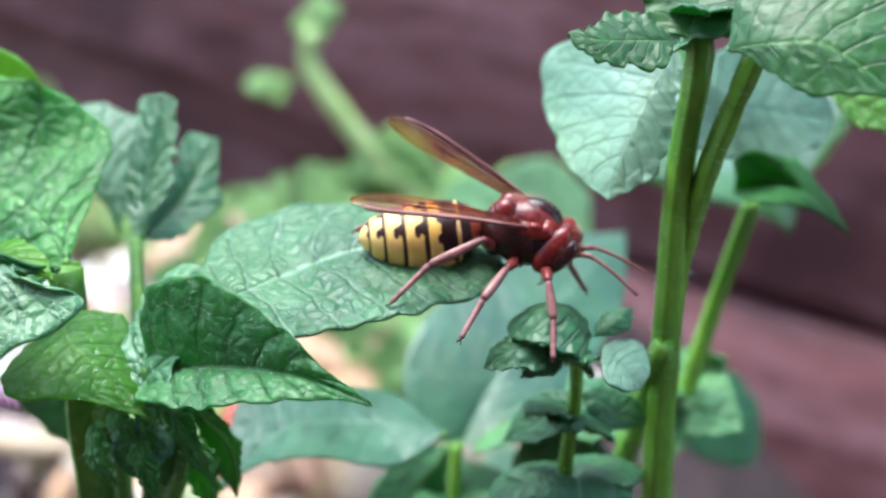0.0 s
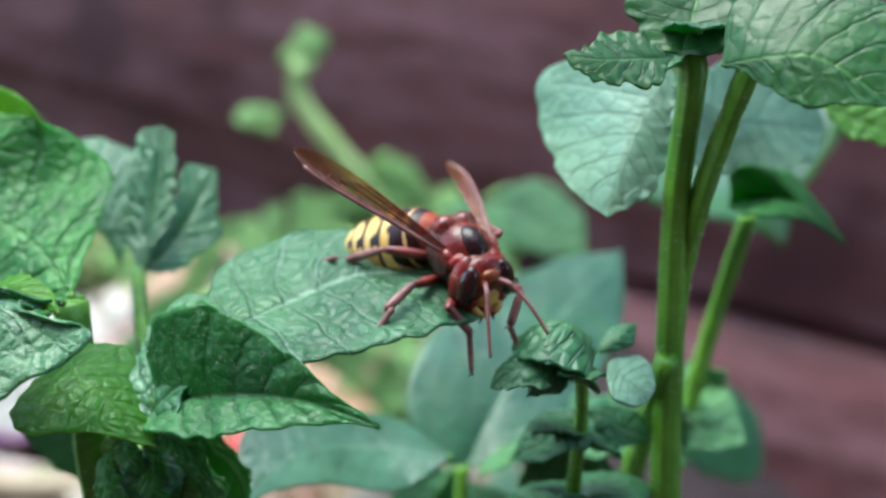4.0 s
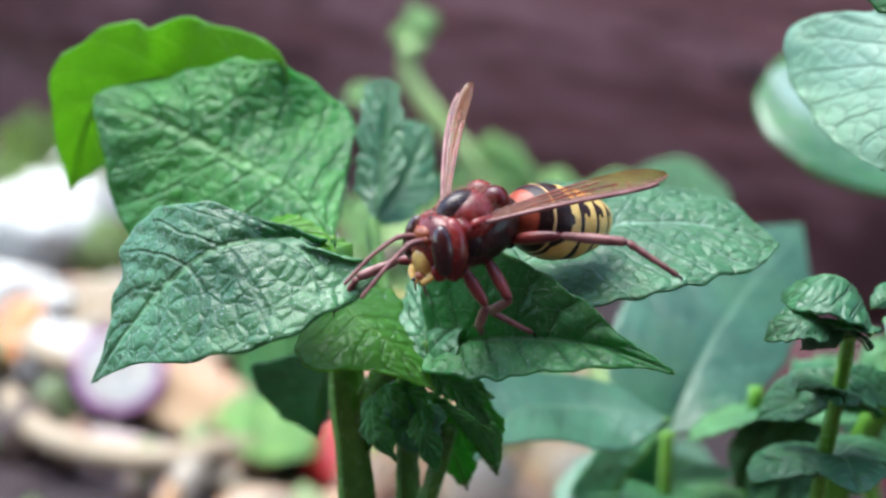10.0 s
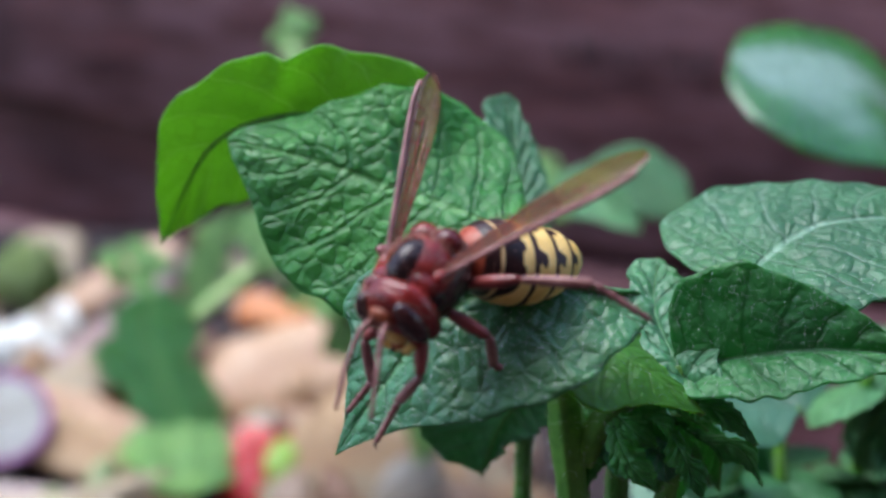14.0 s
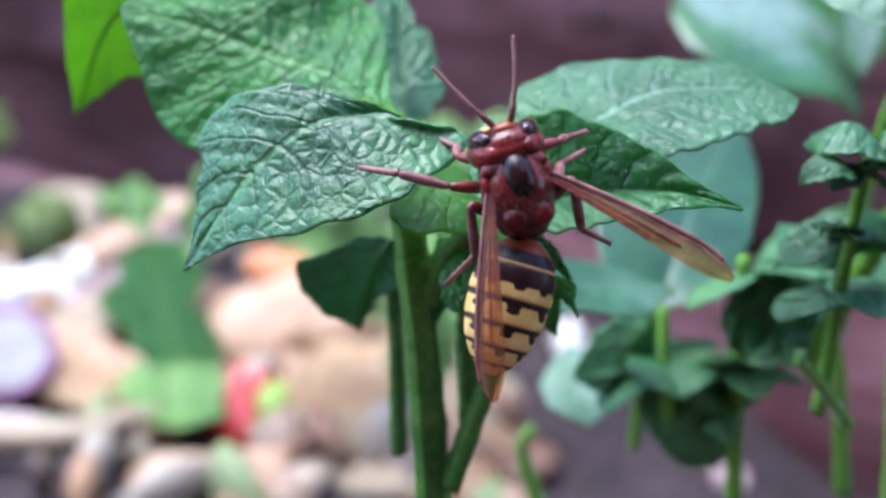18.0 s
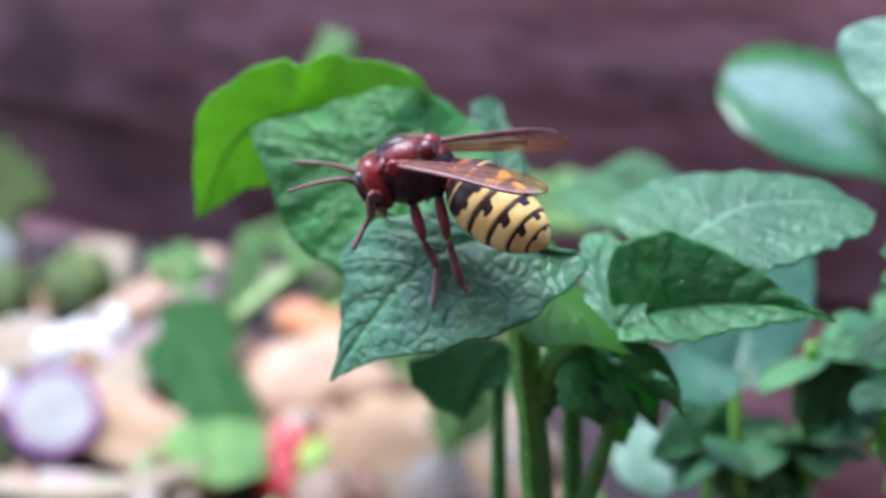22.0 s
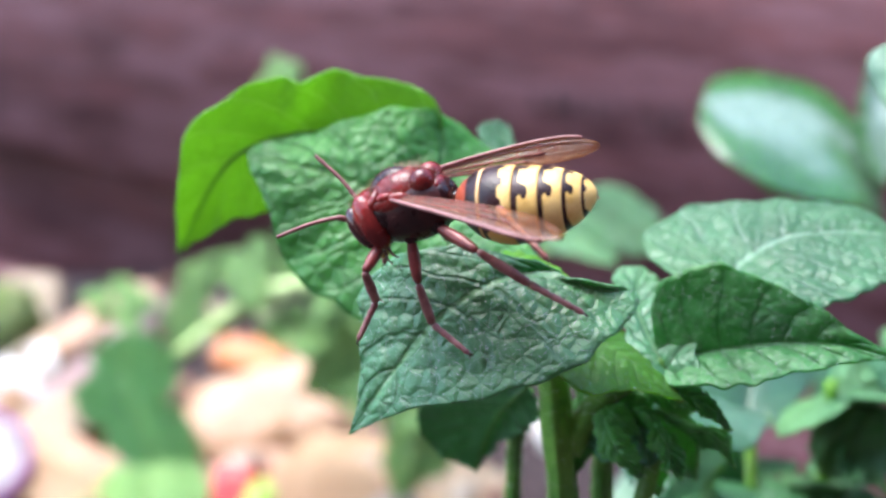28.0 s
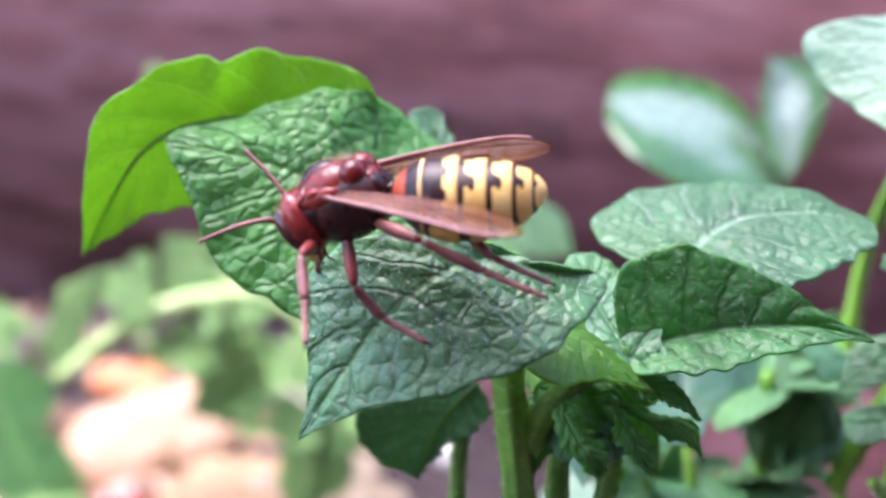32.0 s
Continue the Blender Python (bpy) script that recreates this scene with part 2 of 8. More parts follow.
def ring_material(kind):
    """Colours of an abdomen ring: u runs from its front to its rear edge, v from the back (0) to the belly (1)."""
    m = Nodes(("waist_ring", "dark_ring", "yellow_ring", "tip_ring")[kind])
    uv = m.node("ShaderNodeSeparateXYZ", Vector=m.nt.nodes.new("ShaderNodeUVMap").outputs[0])
    u, a = uv.outputs[0], m.math("MULTIPLY", uv.outputs[1], 180.0)
    wob = m.math("MULTIPLY", m.math("SUBTRACT", m.noise(900.0, 2.0), 0.5), 0.10)

    def tooth(at, width):
        return m.step(m.math("ABSOLUTE", m.math("SUBTRACT", a, at)), width, width * 0.45)

    def knob(at, width, where, tall):
        d = m.math("ADD", m.math("POWER", m.math("DIVIDE", m.math("SUBTRACT", a, at), width), 2.0), m.math("POWER", m.math("DIVIDE", m.math("SUBTRACT", u, where), tall), 2.0))
        return m.step(d, 1.15, 0.8)

    tone = m.noise(500.0, 3.0)
    yellow = m.mix(m.step(tone, 0.3, 0.7), (0.63, 0.39, 0.10), (0.76, 0.53, 0.19))
    black = m.mix(m.step(tone, 0.3, 0.7), (0.008, 0.003, 0.003), (0.026, 0.006, 0.006))
    if kind == 0:
        red = m.mix(m.step(tone, 0.3, 0.7), (0.26, 0.045, 0.022), (0.40, 0.085, 0.04))
        colour = m.mix(m.step(m.math("ADD", u, wob), 0.42, 0.52), red, black)
        colour = m.mix(m.step(m.math("ADD", u, wob), 0.86, 0.90), colour, (0.62, 0.40, 0.17))
    else:
        if kind == 1:
            edge = m.math("ADD", 0.58, m.math("MULTIPLY", m.math("ADD", tooth(0.0, 11.0), m.math("ADD", tooth(38.0, 10.0), tooth(72.0, 10.0))), 0.13))
            edge = m.math("SUBTRACT", edge, m.step(a, 92.0, 128.0, 0.0, 0.40))
        else:
            long = 0.22 if kind == 2 else 0.14
            edge = m.math("ADD", 0.25, m.math("MULTIPLY", m.math("ADD", tooth(0.0, 13.0), tooth(50.0, 13.0)), long))
            edge = m.math("ADD", edge, m.step(a, 108.0, 140.0, 0.0, 0.16))
        dark = m.step(m.math("SUBTRACT", m.math("ADD", u, wob), edge), 0.03, -0.03)
        if kind == 2:
            dark = m.math("MAXIMUM", dark, m.math("MAXIMUM", knob(0.0, 10.0, 0.47, 0.13), knob(55.0, 11.0, 0.50, 0.13)))
        colour = m.mix(dark, yellow, black)
        colour = m.mix(m.step(u, 0.965, 0.99), colour, (0.30, 0.13, 0.03))
    rough = m.step(m.noise(1200.0, 2.0), 0.2, 0.8, 0.30, 0.44)
    return m.done(m.skin(colour, rough, m.bump(m.noise(2600.0, 3.0), 0.3, 0.0002), Specular_IOR_Level=0.28))


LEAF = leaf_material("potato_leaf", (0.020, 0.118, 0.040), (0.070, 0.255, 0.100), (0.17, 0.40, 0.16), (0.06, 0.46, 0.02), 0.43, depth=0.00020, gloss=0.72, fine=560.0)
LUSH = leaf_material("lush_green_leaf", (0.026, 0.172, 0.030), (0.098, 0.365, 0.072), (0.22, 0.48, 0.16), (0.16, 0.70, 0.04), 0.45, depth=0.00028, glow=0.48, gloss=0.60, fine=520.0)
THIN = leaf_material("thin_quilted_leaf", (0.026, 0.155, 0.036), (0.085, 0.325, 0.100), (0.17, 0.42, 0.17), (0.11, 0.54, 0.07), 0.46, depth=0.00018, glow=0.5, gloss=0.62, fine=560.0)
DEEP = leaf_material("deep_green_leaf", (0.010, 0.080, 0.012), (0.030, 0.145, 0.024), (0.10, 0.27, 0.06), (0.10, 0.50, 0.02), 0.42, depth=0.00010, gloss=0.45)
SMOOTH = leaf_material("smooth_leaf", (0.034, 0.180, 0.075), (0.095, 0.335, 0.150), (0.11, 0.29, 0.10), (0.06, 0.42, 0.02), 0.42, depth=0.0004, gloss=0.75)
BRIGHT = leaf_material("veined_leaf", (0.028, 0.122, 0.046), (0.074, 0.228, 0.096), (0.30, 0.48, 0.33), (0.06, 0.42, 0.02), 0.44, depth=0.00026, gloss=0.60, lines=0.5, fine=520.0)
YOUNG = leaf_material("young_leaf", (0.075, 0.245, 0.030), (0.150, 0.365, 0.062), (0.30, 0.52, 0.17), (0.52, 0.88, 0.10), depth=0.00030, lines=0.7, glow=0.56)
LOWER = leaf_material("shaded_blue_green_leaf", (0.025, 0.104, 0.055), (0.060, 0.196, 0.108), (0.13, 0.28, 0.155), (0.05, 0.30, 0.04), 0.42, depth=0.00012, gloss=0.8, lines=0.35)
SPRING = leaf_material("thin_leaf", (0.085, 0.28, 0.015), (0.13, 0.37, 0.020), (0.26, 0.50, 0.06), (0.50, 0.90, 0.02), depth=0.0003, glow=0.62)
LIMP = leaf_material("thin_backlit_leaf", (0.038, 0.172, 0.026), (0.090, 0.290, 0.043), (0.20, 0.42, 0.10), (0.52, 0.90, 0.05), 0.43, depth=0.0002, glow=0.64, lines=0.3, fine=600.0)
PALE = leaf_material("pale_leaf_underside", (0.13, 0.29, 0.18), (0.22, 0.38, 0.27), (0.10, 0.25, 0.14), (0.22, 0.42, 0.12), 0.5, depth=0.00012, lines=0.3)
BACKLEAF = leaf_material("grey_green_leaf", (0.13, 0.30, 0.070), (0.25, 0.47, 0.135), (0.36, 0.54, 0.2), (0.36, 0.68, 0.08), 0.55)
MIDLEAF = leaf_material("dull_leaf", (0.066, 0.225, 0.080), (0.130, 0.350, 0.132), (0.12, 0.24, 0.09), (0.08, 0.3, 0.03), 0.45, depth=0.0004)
# The pale middle is a sky reflection mixed into the base colour.
GLOSSY = leaf_material("glossy_leaf", (0.020, 0.13, 0.016), (0.045, 0.20, 0.03), (0.10, 0.26, 0.06), (0.06, 0.40, 0.02), 0.25, depth=0.0001, gloss=1.0, painted_gloss=(0.23, 0.36, 0.28))
STEM = plain_material("hairy_green_stem", (0.040, 0.132, 0.017), (0.108, 0.260, 0.034), 110.0, 0.5, 0.35, 0.0008, Specular_IOR_Level=0.3)
GREENSTEM = plain_material("bright_green_stem", (0.085, 0.240, 0.015), (0.155, 0.355, 0.030), 70.0, 0.45, 0.3, 0.0006, Specular_IOR_Level=0.4)
PALESTEM = plain_material("pale_stem", (0.36, 0.54, 0.15), (0.50, 0.68, 0.27), 60.0, 0.5, 0.3, 0.001)
HAIR = plain_material("white_hair", (0.5, 0.62, 0.52), (0.66, 0.75, 0.66), 200.0, 0.5)
FUZZ = plain_material("brown_fuzz", (0.20, 0.095, 0.065), (0.36, 0.21, 0.15), 300.0, 0.6)
WOOD = plank_material()
SOIL = plain_material("dark_soil", (0.018, 0.010, 0.011), (0.050, 0.030, 0.032), 45.0, 0.9, 1.0, 0.008)
RED_CHITIN = plain_material("red_brown_chitin", (0.072, 0.0048, 0.0040), (0.215, 0.0175, 0.013), 330.0, 0.24, 0.25, 0.0002, Specular_IOR_Level=0.36)
BLACK_CHITIN = plain_material("black_chitin", (0.007, 0.003, 0.003), (0.024, 0.006, 0.006), 330.0, 0.25, 0.25, 0.0002, Specular_IOR_Level=0.28)
YELLOW = plain_material("yellow_chitin", (0.50, 0.28, 0.05), (0.62, 0.40, 0.105), 300.0, 0.36, 0.15, 0.0002)
ORANGE_CHITIN = plain_material("orange_chitin", (0.20, 0.035, 0.010), (0.32, 0.075, 0.018), 300.0, 0.33, 0.15, 0.0002)
LEG = plain_material("red_brown_leg", (0.135, 0.036, 0.033), (0.270, 0.115, 0.100), 500.0, 0.45, 0.3, 0.0001)
MAROON = plain_material("dark_maroon_chitin", (0.020, 0.0060, 0.006), (0.066, 0.016, 0.014), 330.0, 0.30, 0.25, 0.0002, Specular_IOR_Level=0.30)
THIGH = plain_material("dark_red_thigh", (0.095, 0.011, 0.010), (0.210, 0.036, 0.030), 500.0, 0.36, 0.3, 0.0001)
EYE = plain_material("dark_eye", (0.022, 0.004, 0.004), (0.045, 0.010, 0.008), 900.0, 0.16)
WING = wing_material()
RINGS = [ring_material(k) for k in range(4)]


# ---- mesh helpers ----
import itertools

MM = 0.001


def part(name, bm, material, parent, label=""):
    """Links a bmesh as one mesh object under a thing or a part."""
    me = bpy.data.meshes.new(name)
    bm.to_mesh(me)
    bm.free()
    for p in me.polygons:
        p.use_smooth = True
    for mat in material if isinstance(material, (list, tuple)) else [material]:
        me.materials.append(mat)
    ob = new(name, me)
    ob.parent = parent
    if label:
        tagged(ob, label)
    return ob


def thing(name, label, category, group="", at=None):
    ob = new(name)
    ob.empty_display_size = 0.005
    if at is not None:
        ob.matrix_basis = at
    return tagged(ob, label, category, group)


def spline(points, n):
    """n + 1 points at even steps on a smooth curve through the points."""
    p = np.array(points, float)
    p = np.vstack([2 * p[0] - p[1], p, 2 * p[-1] - p[-2]])
    out = []
    for i in range(1, len(p) - 2):
        for s in np.linspace(0, 1, 24, endpoint=False):
            a, b, c, d = p[i - 1:i + 3]
            out.append(0.5 * (2 * b + (c - a) * s + (2 * a - 5 * b + 4 * c - d) * s ** 2 + (3 * b - a - 3 * c + d) * s ** 3))
    out.append(p[-2])
    out = np.array(out)
    run = np.concatenate([[0], np.cumsum(np.linalg.norm(np.diff(out, axis=0), axis=1))])
    at = np.linspace(0, run[-1], n + 1)
    return np.stack([np.interp(at, run, out[:, k]) for k in range(3)], 1)


def tube(points, radii, sides=10, flat=1.0):
    """A round bar along points, closed at both ends."""
    bm = bmesh.new()
    pts = [Vector(p) for p in points]
    ref = Vector((0.31, 0.17, 0.93))
    rings = []
    for i, p in enumerate(pts):
        t = (pts[min(i + 1, len(pts) - 1)] - pts[max(i - 1, 0)]).normalized()
        a = t.cross(ref)
        if a.length < 0.05:
            a = t.cross(Vector((1, 0, 0)))
        a.normalize()
        b = t.cross(a)
        ref = -b
        r = float(radii[i])
        rings.append([bm.verts.new(p + r * (math.cos(k * math.tau / sides) * a + flat * math.sin(k * math.tau / sides) * b)) for k in range(sides)])
    for u, w in zip(rings, rings[1:]):
        for k in range(sides):
            bm.faces.new((u[k], u[(k + 1) % sides], w[(k + 1) % sides], w[k]))
    bm.faces.new(rings[0][::-1])
    bm.faces.new(rings[-1])
    return bm


def leaf_blade(mid, left, right, seed, relief=0.35, veins=8.0, nu=72, nv=20, wavy=0.5):
    """A leaf blade: a midrib, and an edge on both sides of it from base to tip."""
    rng = np.random.RandomState(seed)
    m = spline(mid, nu)
    sides = []
    for edge in (left, right):
        e = spline([mid[0], *edge, mid[-1]], nu)
        f = np.linspace(0, 1, nu + 1)
        sway = sum(a * np.sin(f * k + ph) for a, k, ph in zip((0.9, 0.6, 0.45, 0.3), (9, 19, 37, 71), rng.rand(4) * 6)) * np.sin(np.pi * f) ** 0.6
        out = e - m
        size = np.linalg.norm(out, axis=1, keepdims=True) + 1e-6
        sides.append(e + out / size * (sway * wavy)[:, None])
    v = np.linspace(0, 1, nv + 1)
    rows = [m + (sides[0] - m) * w for w in v[:0:-1]] + [m] + [m + (sides[1] - m) * w for w in v[1:]]
    vv = np.concatenate([-v[:0:-1], v])
    g = np.array(rows).transpose(1, 0, 2)
    du, dv = np.gradient(g, axis=0), np.gradient(g, axis=1)
    nrm = np.cross(du, dv)
    nrm /= np.linalg.norm(nrm, axis=2, keepdims=True) + 1e-9
    if nrm[nu // 2, nv, 2] < 0:
        nrm = -nrm
    uu = np.linspace(0, 1, nu + 1)[:, None]
    av = np.abs(vv)[None, :]
    q = uu * veins - av * 1.6
    pillow = np.abs(np.sin(np.pi * q)) ** 0.7
    fade = np.minimum(1, 6 * uu) * np.minimum(1, 5 * (1 - uu)) * np.minimum(1, 3.5 * av + 0.05) * (1 - 0.55 * av ** 3)
    lump = np.array([[noise.noise(Vector(p) * 0.28 + Vector((seed, 0, 0))) + 0.6 * noise.noise(Vector(p) * 0.62) for p in r] for r in g])
    g = g + nrm * (relief * fade * (pillow + 0.55 * lump))[:, :, None]
    hem = np.sin(uu * 61 + vv[None, :] * 2 + seed) + 0.7 * np.sin(uu * 37 + seed * 2.0)
    g = g + nrm * (0.32 * wavy * av ** 5 * hem * np.minimum(1, 6 * (1 - uu)))[:, :, None]
    g = g - nrm * (0.35 * relief * np.exp(-(av / 0.06) ** 2))[:, :, None]
    bm = bmesh.new()
    uvl = bm.loops.layers.uv.new("UVMap")
    vs = [[bm.verts.new(p * MM) for p in r] for r in g]
    w = len(vv)
    for i in range(nu):
        for j in range(w - 1):
            f = bm.faces.new((vs[i][j], vs[i + 1][j], vs[i + 1][j + 1], vs[i][j + 1]))
            for lp, (a, b) in zip(f.loops, ((i, j), (i + 1, j), (i + 1, j + 1), (i, j + 1))):
                lp[uvl].uv = (a / nu, 0.5 + 0.5 * vv[b])
    bmesh.ops.remove_doubles(bm, verts=bm.verts, dist=0.00002)
    bm.normal_update()
    up = sum((f.normal * f.calc_area() for f in bm.faces), Vector())
    if up.z < 0:
        bmesh.ops.reverse_faces(bm, faces=bm.faces)
    return bm, m, nrm[:, nv]


COUNT = [0]


def leaf(plant, mid, left, right, material=LEAF, relief=0.35, veins=8.0, fine=True, label="", stalk=None, wavy=0.5, hairy=0, slim=1.0):
    COUNT[0] += 1
    size = (72, 20) if fine else (26, 8)
    if slim < 1:
        centre = [Vector(p) for p in spline(mid, 12)]
        left, right = ([tuple(near.lerp(Vector(p), slim)) for p in edge for near in [min(centre, key=lambda c: (c - Vector(p)).length)]] for edge in (left, right))
    bm, line, ups = leaf_blade(mid, left, right, COUNT[0], relief, veins, *size, wavy)
    ob = part("leaf", bm, material, plant, label)
    thick = ob.modifiers.new("thickness", "SOLIDIFY")
    thick.thickness, thick.offset = 0.00028, -1
    if hairy:
        hairs(ob, hairy * 2, 0.18, 0.50, 1.3, COUNT[0], 0.018)
    n = len(line) - 1
    length = np.linalg.norm(np.diff(line, axis=0), axis=1).sum()
    radii = [max(0.12, 0.012 * length * (1 - 0.85 * i / n)) * MM for i in range(n + 1)]
    rib = part("midrib", tube([(p - u * (0.45 + r / MM)) * MM for p, u, r in zip(line, ups, radii)], radii, 7), PALESTEM if material is BACKLEAF else STEM, ob)
    if stalk is not None:
        path = spline([*stalk, mid[0]], 10)
        part("leaf_stalk", tube([p * MM for p in path], [max(0.5, 0.02 * length) * MM] * 11, 8), STEM, ob)
    return ob


def hairs(ob, count, low, high, lean, seed, thick=0.03):
    """Short white hairs standing on a part's faces."""
    rng = random.Random(seed)
    me = ob.data
    polys = list(me.polygons)
    sizes = list(itertools.accumulate(p.area for p in polys))
    verts, faces = [], []
    for _ in range(count):
        p = polys[min(len(polys) - 1, bisect(sizes, rng.random() * sizes[-1]))]
        w = [rng.random() for _ in p.vertices]
        root = sum((me.vertices[v].co * k for v, k in zip(p.vertices, w)), Vector()) / sum(w)
        n = p.normal
        a = n.orthogonal().normalized()
        a = Matrix.Rotation(rng.random() * math.tau, 3, n) @ a
        b = n.cross(a)
        tip = root + (n + a * lean * rng.uniform(0.5, 1.5)).normalized() * rng.uniform(low, high) * MM
        k = len(verts)
        verts += [root + a * thick * MM, root - 0.5 * a * thick * MM + 0.87 * b * thick * MM, root - 0.5 * a * thick * MM - 0.87 * b * thick * MM, tip]
        faces += [(k, k + 1, k + 3), (k + 1, k + 2, k + 3), (k + 2, k, k + 3)]
    data = bpy.data.meshes.new("hair")
    data.from_pydata(verts, [], faces)
    data.materials.append(HAIR)
    tuft = new("hair", data)
    tuft.parent = ob
    tagged(tuft, "fine white plant hairs", kind="stuff")


def bisect(values, x):
    lo, hi = 0, len(values)
    while lo < hi:
        mid = (lo + hi) // 2
        if values[mid] < x:
            lo = mid + 1
        else:
            hi = mid
    return lo


def ridged(points, radii):
    """A stem of angular section with raised ribs along it."""
    bm = tube(points, radii, 20)
    for i, v in enumerate(bm.verts):
        c = Vector(points[i // 20])
        k = i % 20
        v.co = c + (v.co - c) * (1.18 if k % 7 == 0 else 0.88 + 0.04 * math.sin(k * 2.1 + i * 0.05))
    return bm


def stem(plant, points, r0, r1, material=STEM, label="", hairy=0):
    path = spline(points, 26)
    rng = np.random.RandomState(len(points) * 7 + int(r0 * 10))
    radii = [(r0 + (r1 - r0) * i / 26) * (1 + 0.05 * rng.randn()) * MM for i in range(27)]
    ob = part("stem", ridged([p * MM for p in path], radii), material, plant, label)
    if hairy:
        hairs(ob, hairy, 0.4, 0.9, 0.5, int(r0 * 100), 0.025)
    return ob


def loft(xs, halves, tops, bottoms, sides=28, power=1.0):
    """A body along x: half width, top and bottom height at each x."""
    bm = bmesh.new()
    rings = []
    for x, h, t, b in zip(xs, halves, tops, bottoms):
        c, r = (t + b) / 2, (t - b) / 2
        ring = []
        for k in range(sides):
            a = k * math.tau / sides
            ca, sa = math.cos(a), math.sin(a)
            ring.append(bm.verts.new(Vector((x, h * math.copysign(abs(ca) ** power, ca), c + r * math.copysign(abs(sa) ** power, sa))) * MM))
        rings.append(ring)
    for u, w in zip(rings, rings[1:]):
        for k in range(sides):
            bm.faces.new((u[k], u[(k + 1) % sides], w[(k + 1) % sides], w[k]))
    bm.faces.new(rings[0][::-1])
    bm.faces.new(rings[-1])
    bmesh.ops.recalc_face_normals(bm, faces=bm.faces)
    return bm


def egg(centre, radii, turn=(0, 0, 0), seg=24, rings=14):
    bm = bmesh.new()
    bmesh.ops.create_uvsphere(bm, u_segments=seg, v_segments=rings, radius=1.0)
    bm.transform(pose(*[c * MM for c in centre], *turn) @ Matrix.Diagonal((*[r * MM for r in radii], 1)))
    return bm


# ---- ground and wall ----
def ground_height(x, y):
    slope = min(1.0, max(0.0, (x - 0.12) / 0.2)) * max(0.0, 1 - abs(y - 0.5) / 1.2) * max(0.0, 1 - max(0.0, x - 0.5) / 2)
    return 0.03 + 0.15 * min(max(0.0, y - 0.2), 0.75) * (1 - slope) - 0.10 * slope


def make_ground():
    bm = bmesh.new()
    xs = [-60, -12, -4, -2, *np.linspace(-1.2, 1.2, 61), 2, 4, 12, 60]
    ys = [-60, -12, -4, -1.5, *np.linspace(-0.5, 1.2, 45), 2, 4, 12, 60]
    grid = []
    for y in ys:
        row = []
        for x in xs:
            z = ground_height(x, y)
            if abs(x) < 1.3 and -0.6 < y < 1.3:
                z += 0.012 * noise.noise(Vector((x * 9, y * 9, 0))) + 0.006 * noise.noise(Vector((x * 31, y * 31, 4)))
            row.append(bm.verts.new((x, y, z)))
        grid.append(row)
    for a, b in zip(grid, grid[1:]):
        for i in range(len(xs) - 1):
            bm.faces.new((a[i], a[i + 1], b[i + 1], b[i]))
    ob = part("ground", bm, SOIL, None)
    tagged(ob, "dark damp garden soil under kitchen scraps", "ground", kind="structure")


WALL = pose(0.05, 0.85, 0.165, 0, 0, -25) @ pose(0, 0, 0, 0, 7.5, 0)


def ramp(x):
    """0 to 1 over eighteen centimetres."""
    return min(1.0, max(0.0, x / 0.18))


def make_wall():
    """Weathered red-brown boards one above another, with dark gaps between them."""
    wall = new("wall_north")
    wall.matrix_basis = WALL
    tagged(wall, "weathered red-brown stained timber boards with dark gaps", "wall", kind="structure")
    rng = random.Random(5)
    edges = [-0.45, -0.22, -0.012, 0.33, 0.60, 0.90]
    for z0, z1 in zip(edges, edges[1:]):
        bm = bmesh.new()
        nx = 60
        rows = []
        lo, hi = z0 + (0.024 if abs(z0) < 0.1 else 0.006) + 0.003 * rng.random(), z1 - (0.050 if abs(z1) < 0.1 else 0.002)
        for k, (y, z) in enumerate(((0.03, lo), (-0.004, lo), (-0.012, lo + 0.008), (-0.014, (lo + hi) / 2), (-0.011, hi - 0.009), (-0.003, hi), (0.03, hi))):
            rows.append([bm.verts.new((-1.6 + 3.2 * i / nx, y + 0.004 * noise.noise(Vector((i * 0.4, k, z0 * 30))), z + 0.004 * noise.noise(Vector((i * 0.3, z * 40, 2))) + (0.045 * ramp(3.2 * i / nx - 1.52) if abs(z1) < 0.1 and k > 3 else 0.026 * ramp(1.48 - 3.2 * i / nx) - 0.022 * ramp(3.2 * i / nx - 1.52) if abs(z0) < 0.1 and k < 3 else 0.0))) for i in range(nx + 1)])
        for a, b in zip(rows, rows[1:]):
            for i in range(nx):
                bm.faces.new((a[i], a[i + 1], b[i + 1], b[i]))
        part("board", bm, WOOD, wall)
    for k in range(8):
        x, h = 0.088 + 0.0145 * k + 0.003 * rng.random(), rng.uniform(0.011, 0.024)
        z = 0.130 + 0.004 * rng.random()
        bm = tube([Vector((x + 0.0015 * math.sin(i), -0.0185, z + h * (i / 6 - 0.5))) for i in range(7)], [0.0027 * math.sin(math.pi * (0.12 + 0.76 * i / 6)) for i in range(7)], 8, 0.5)
        part("wood_split", bm, SOIL, wall, "short dark upright split in the board")
    bm = bmesh.new()
    bmesh.ops.create_cube(bm, size=1.0, matrix=Matrix.Translation((0, 0.05, 0.27)) @ Matrix.Diagonal((3.2, 0.03, 1.4, 1)))
    part("backing", bm, WOOD, wall, "dark backing behind the boards")


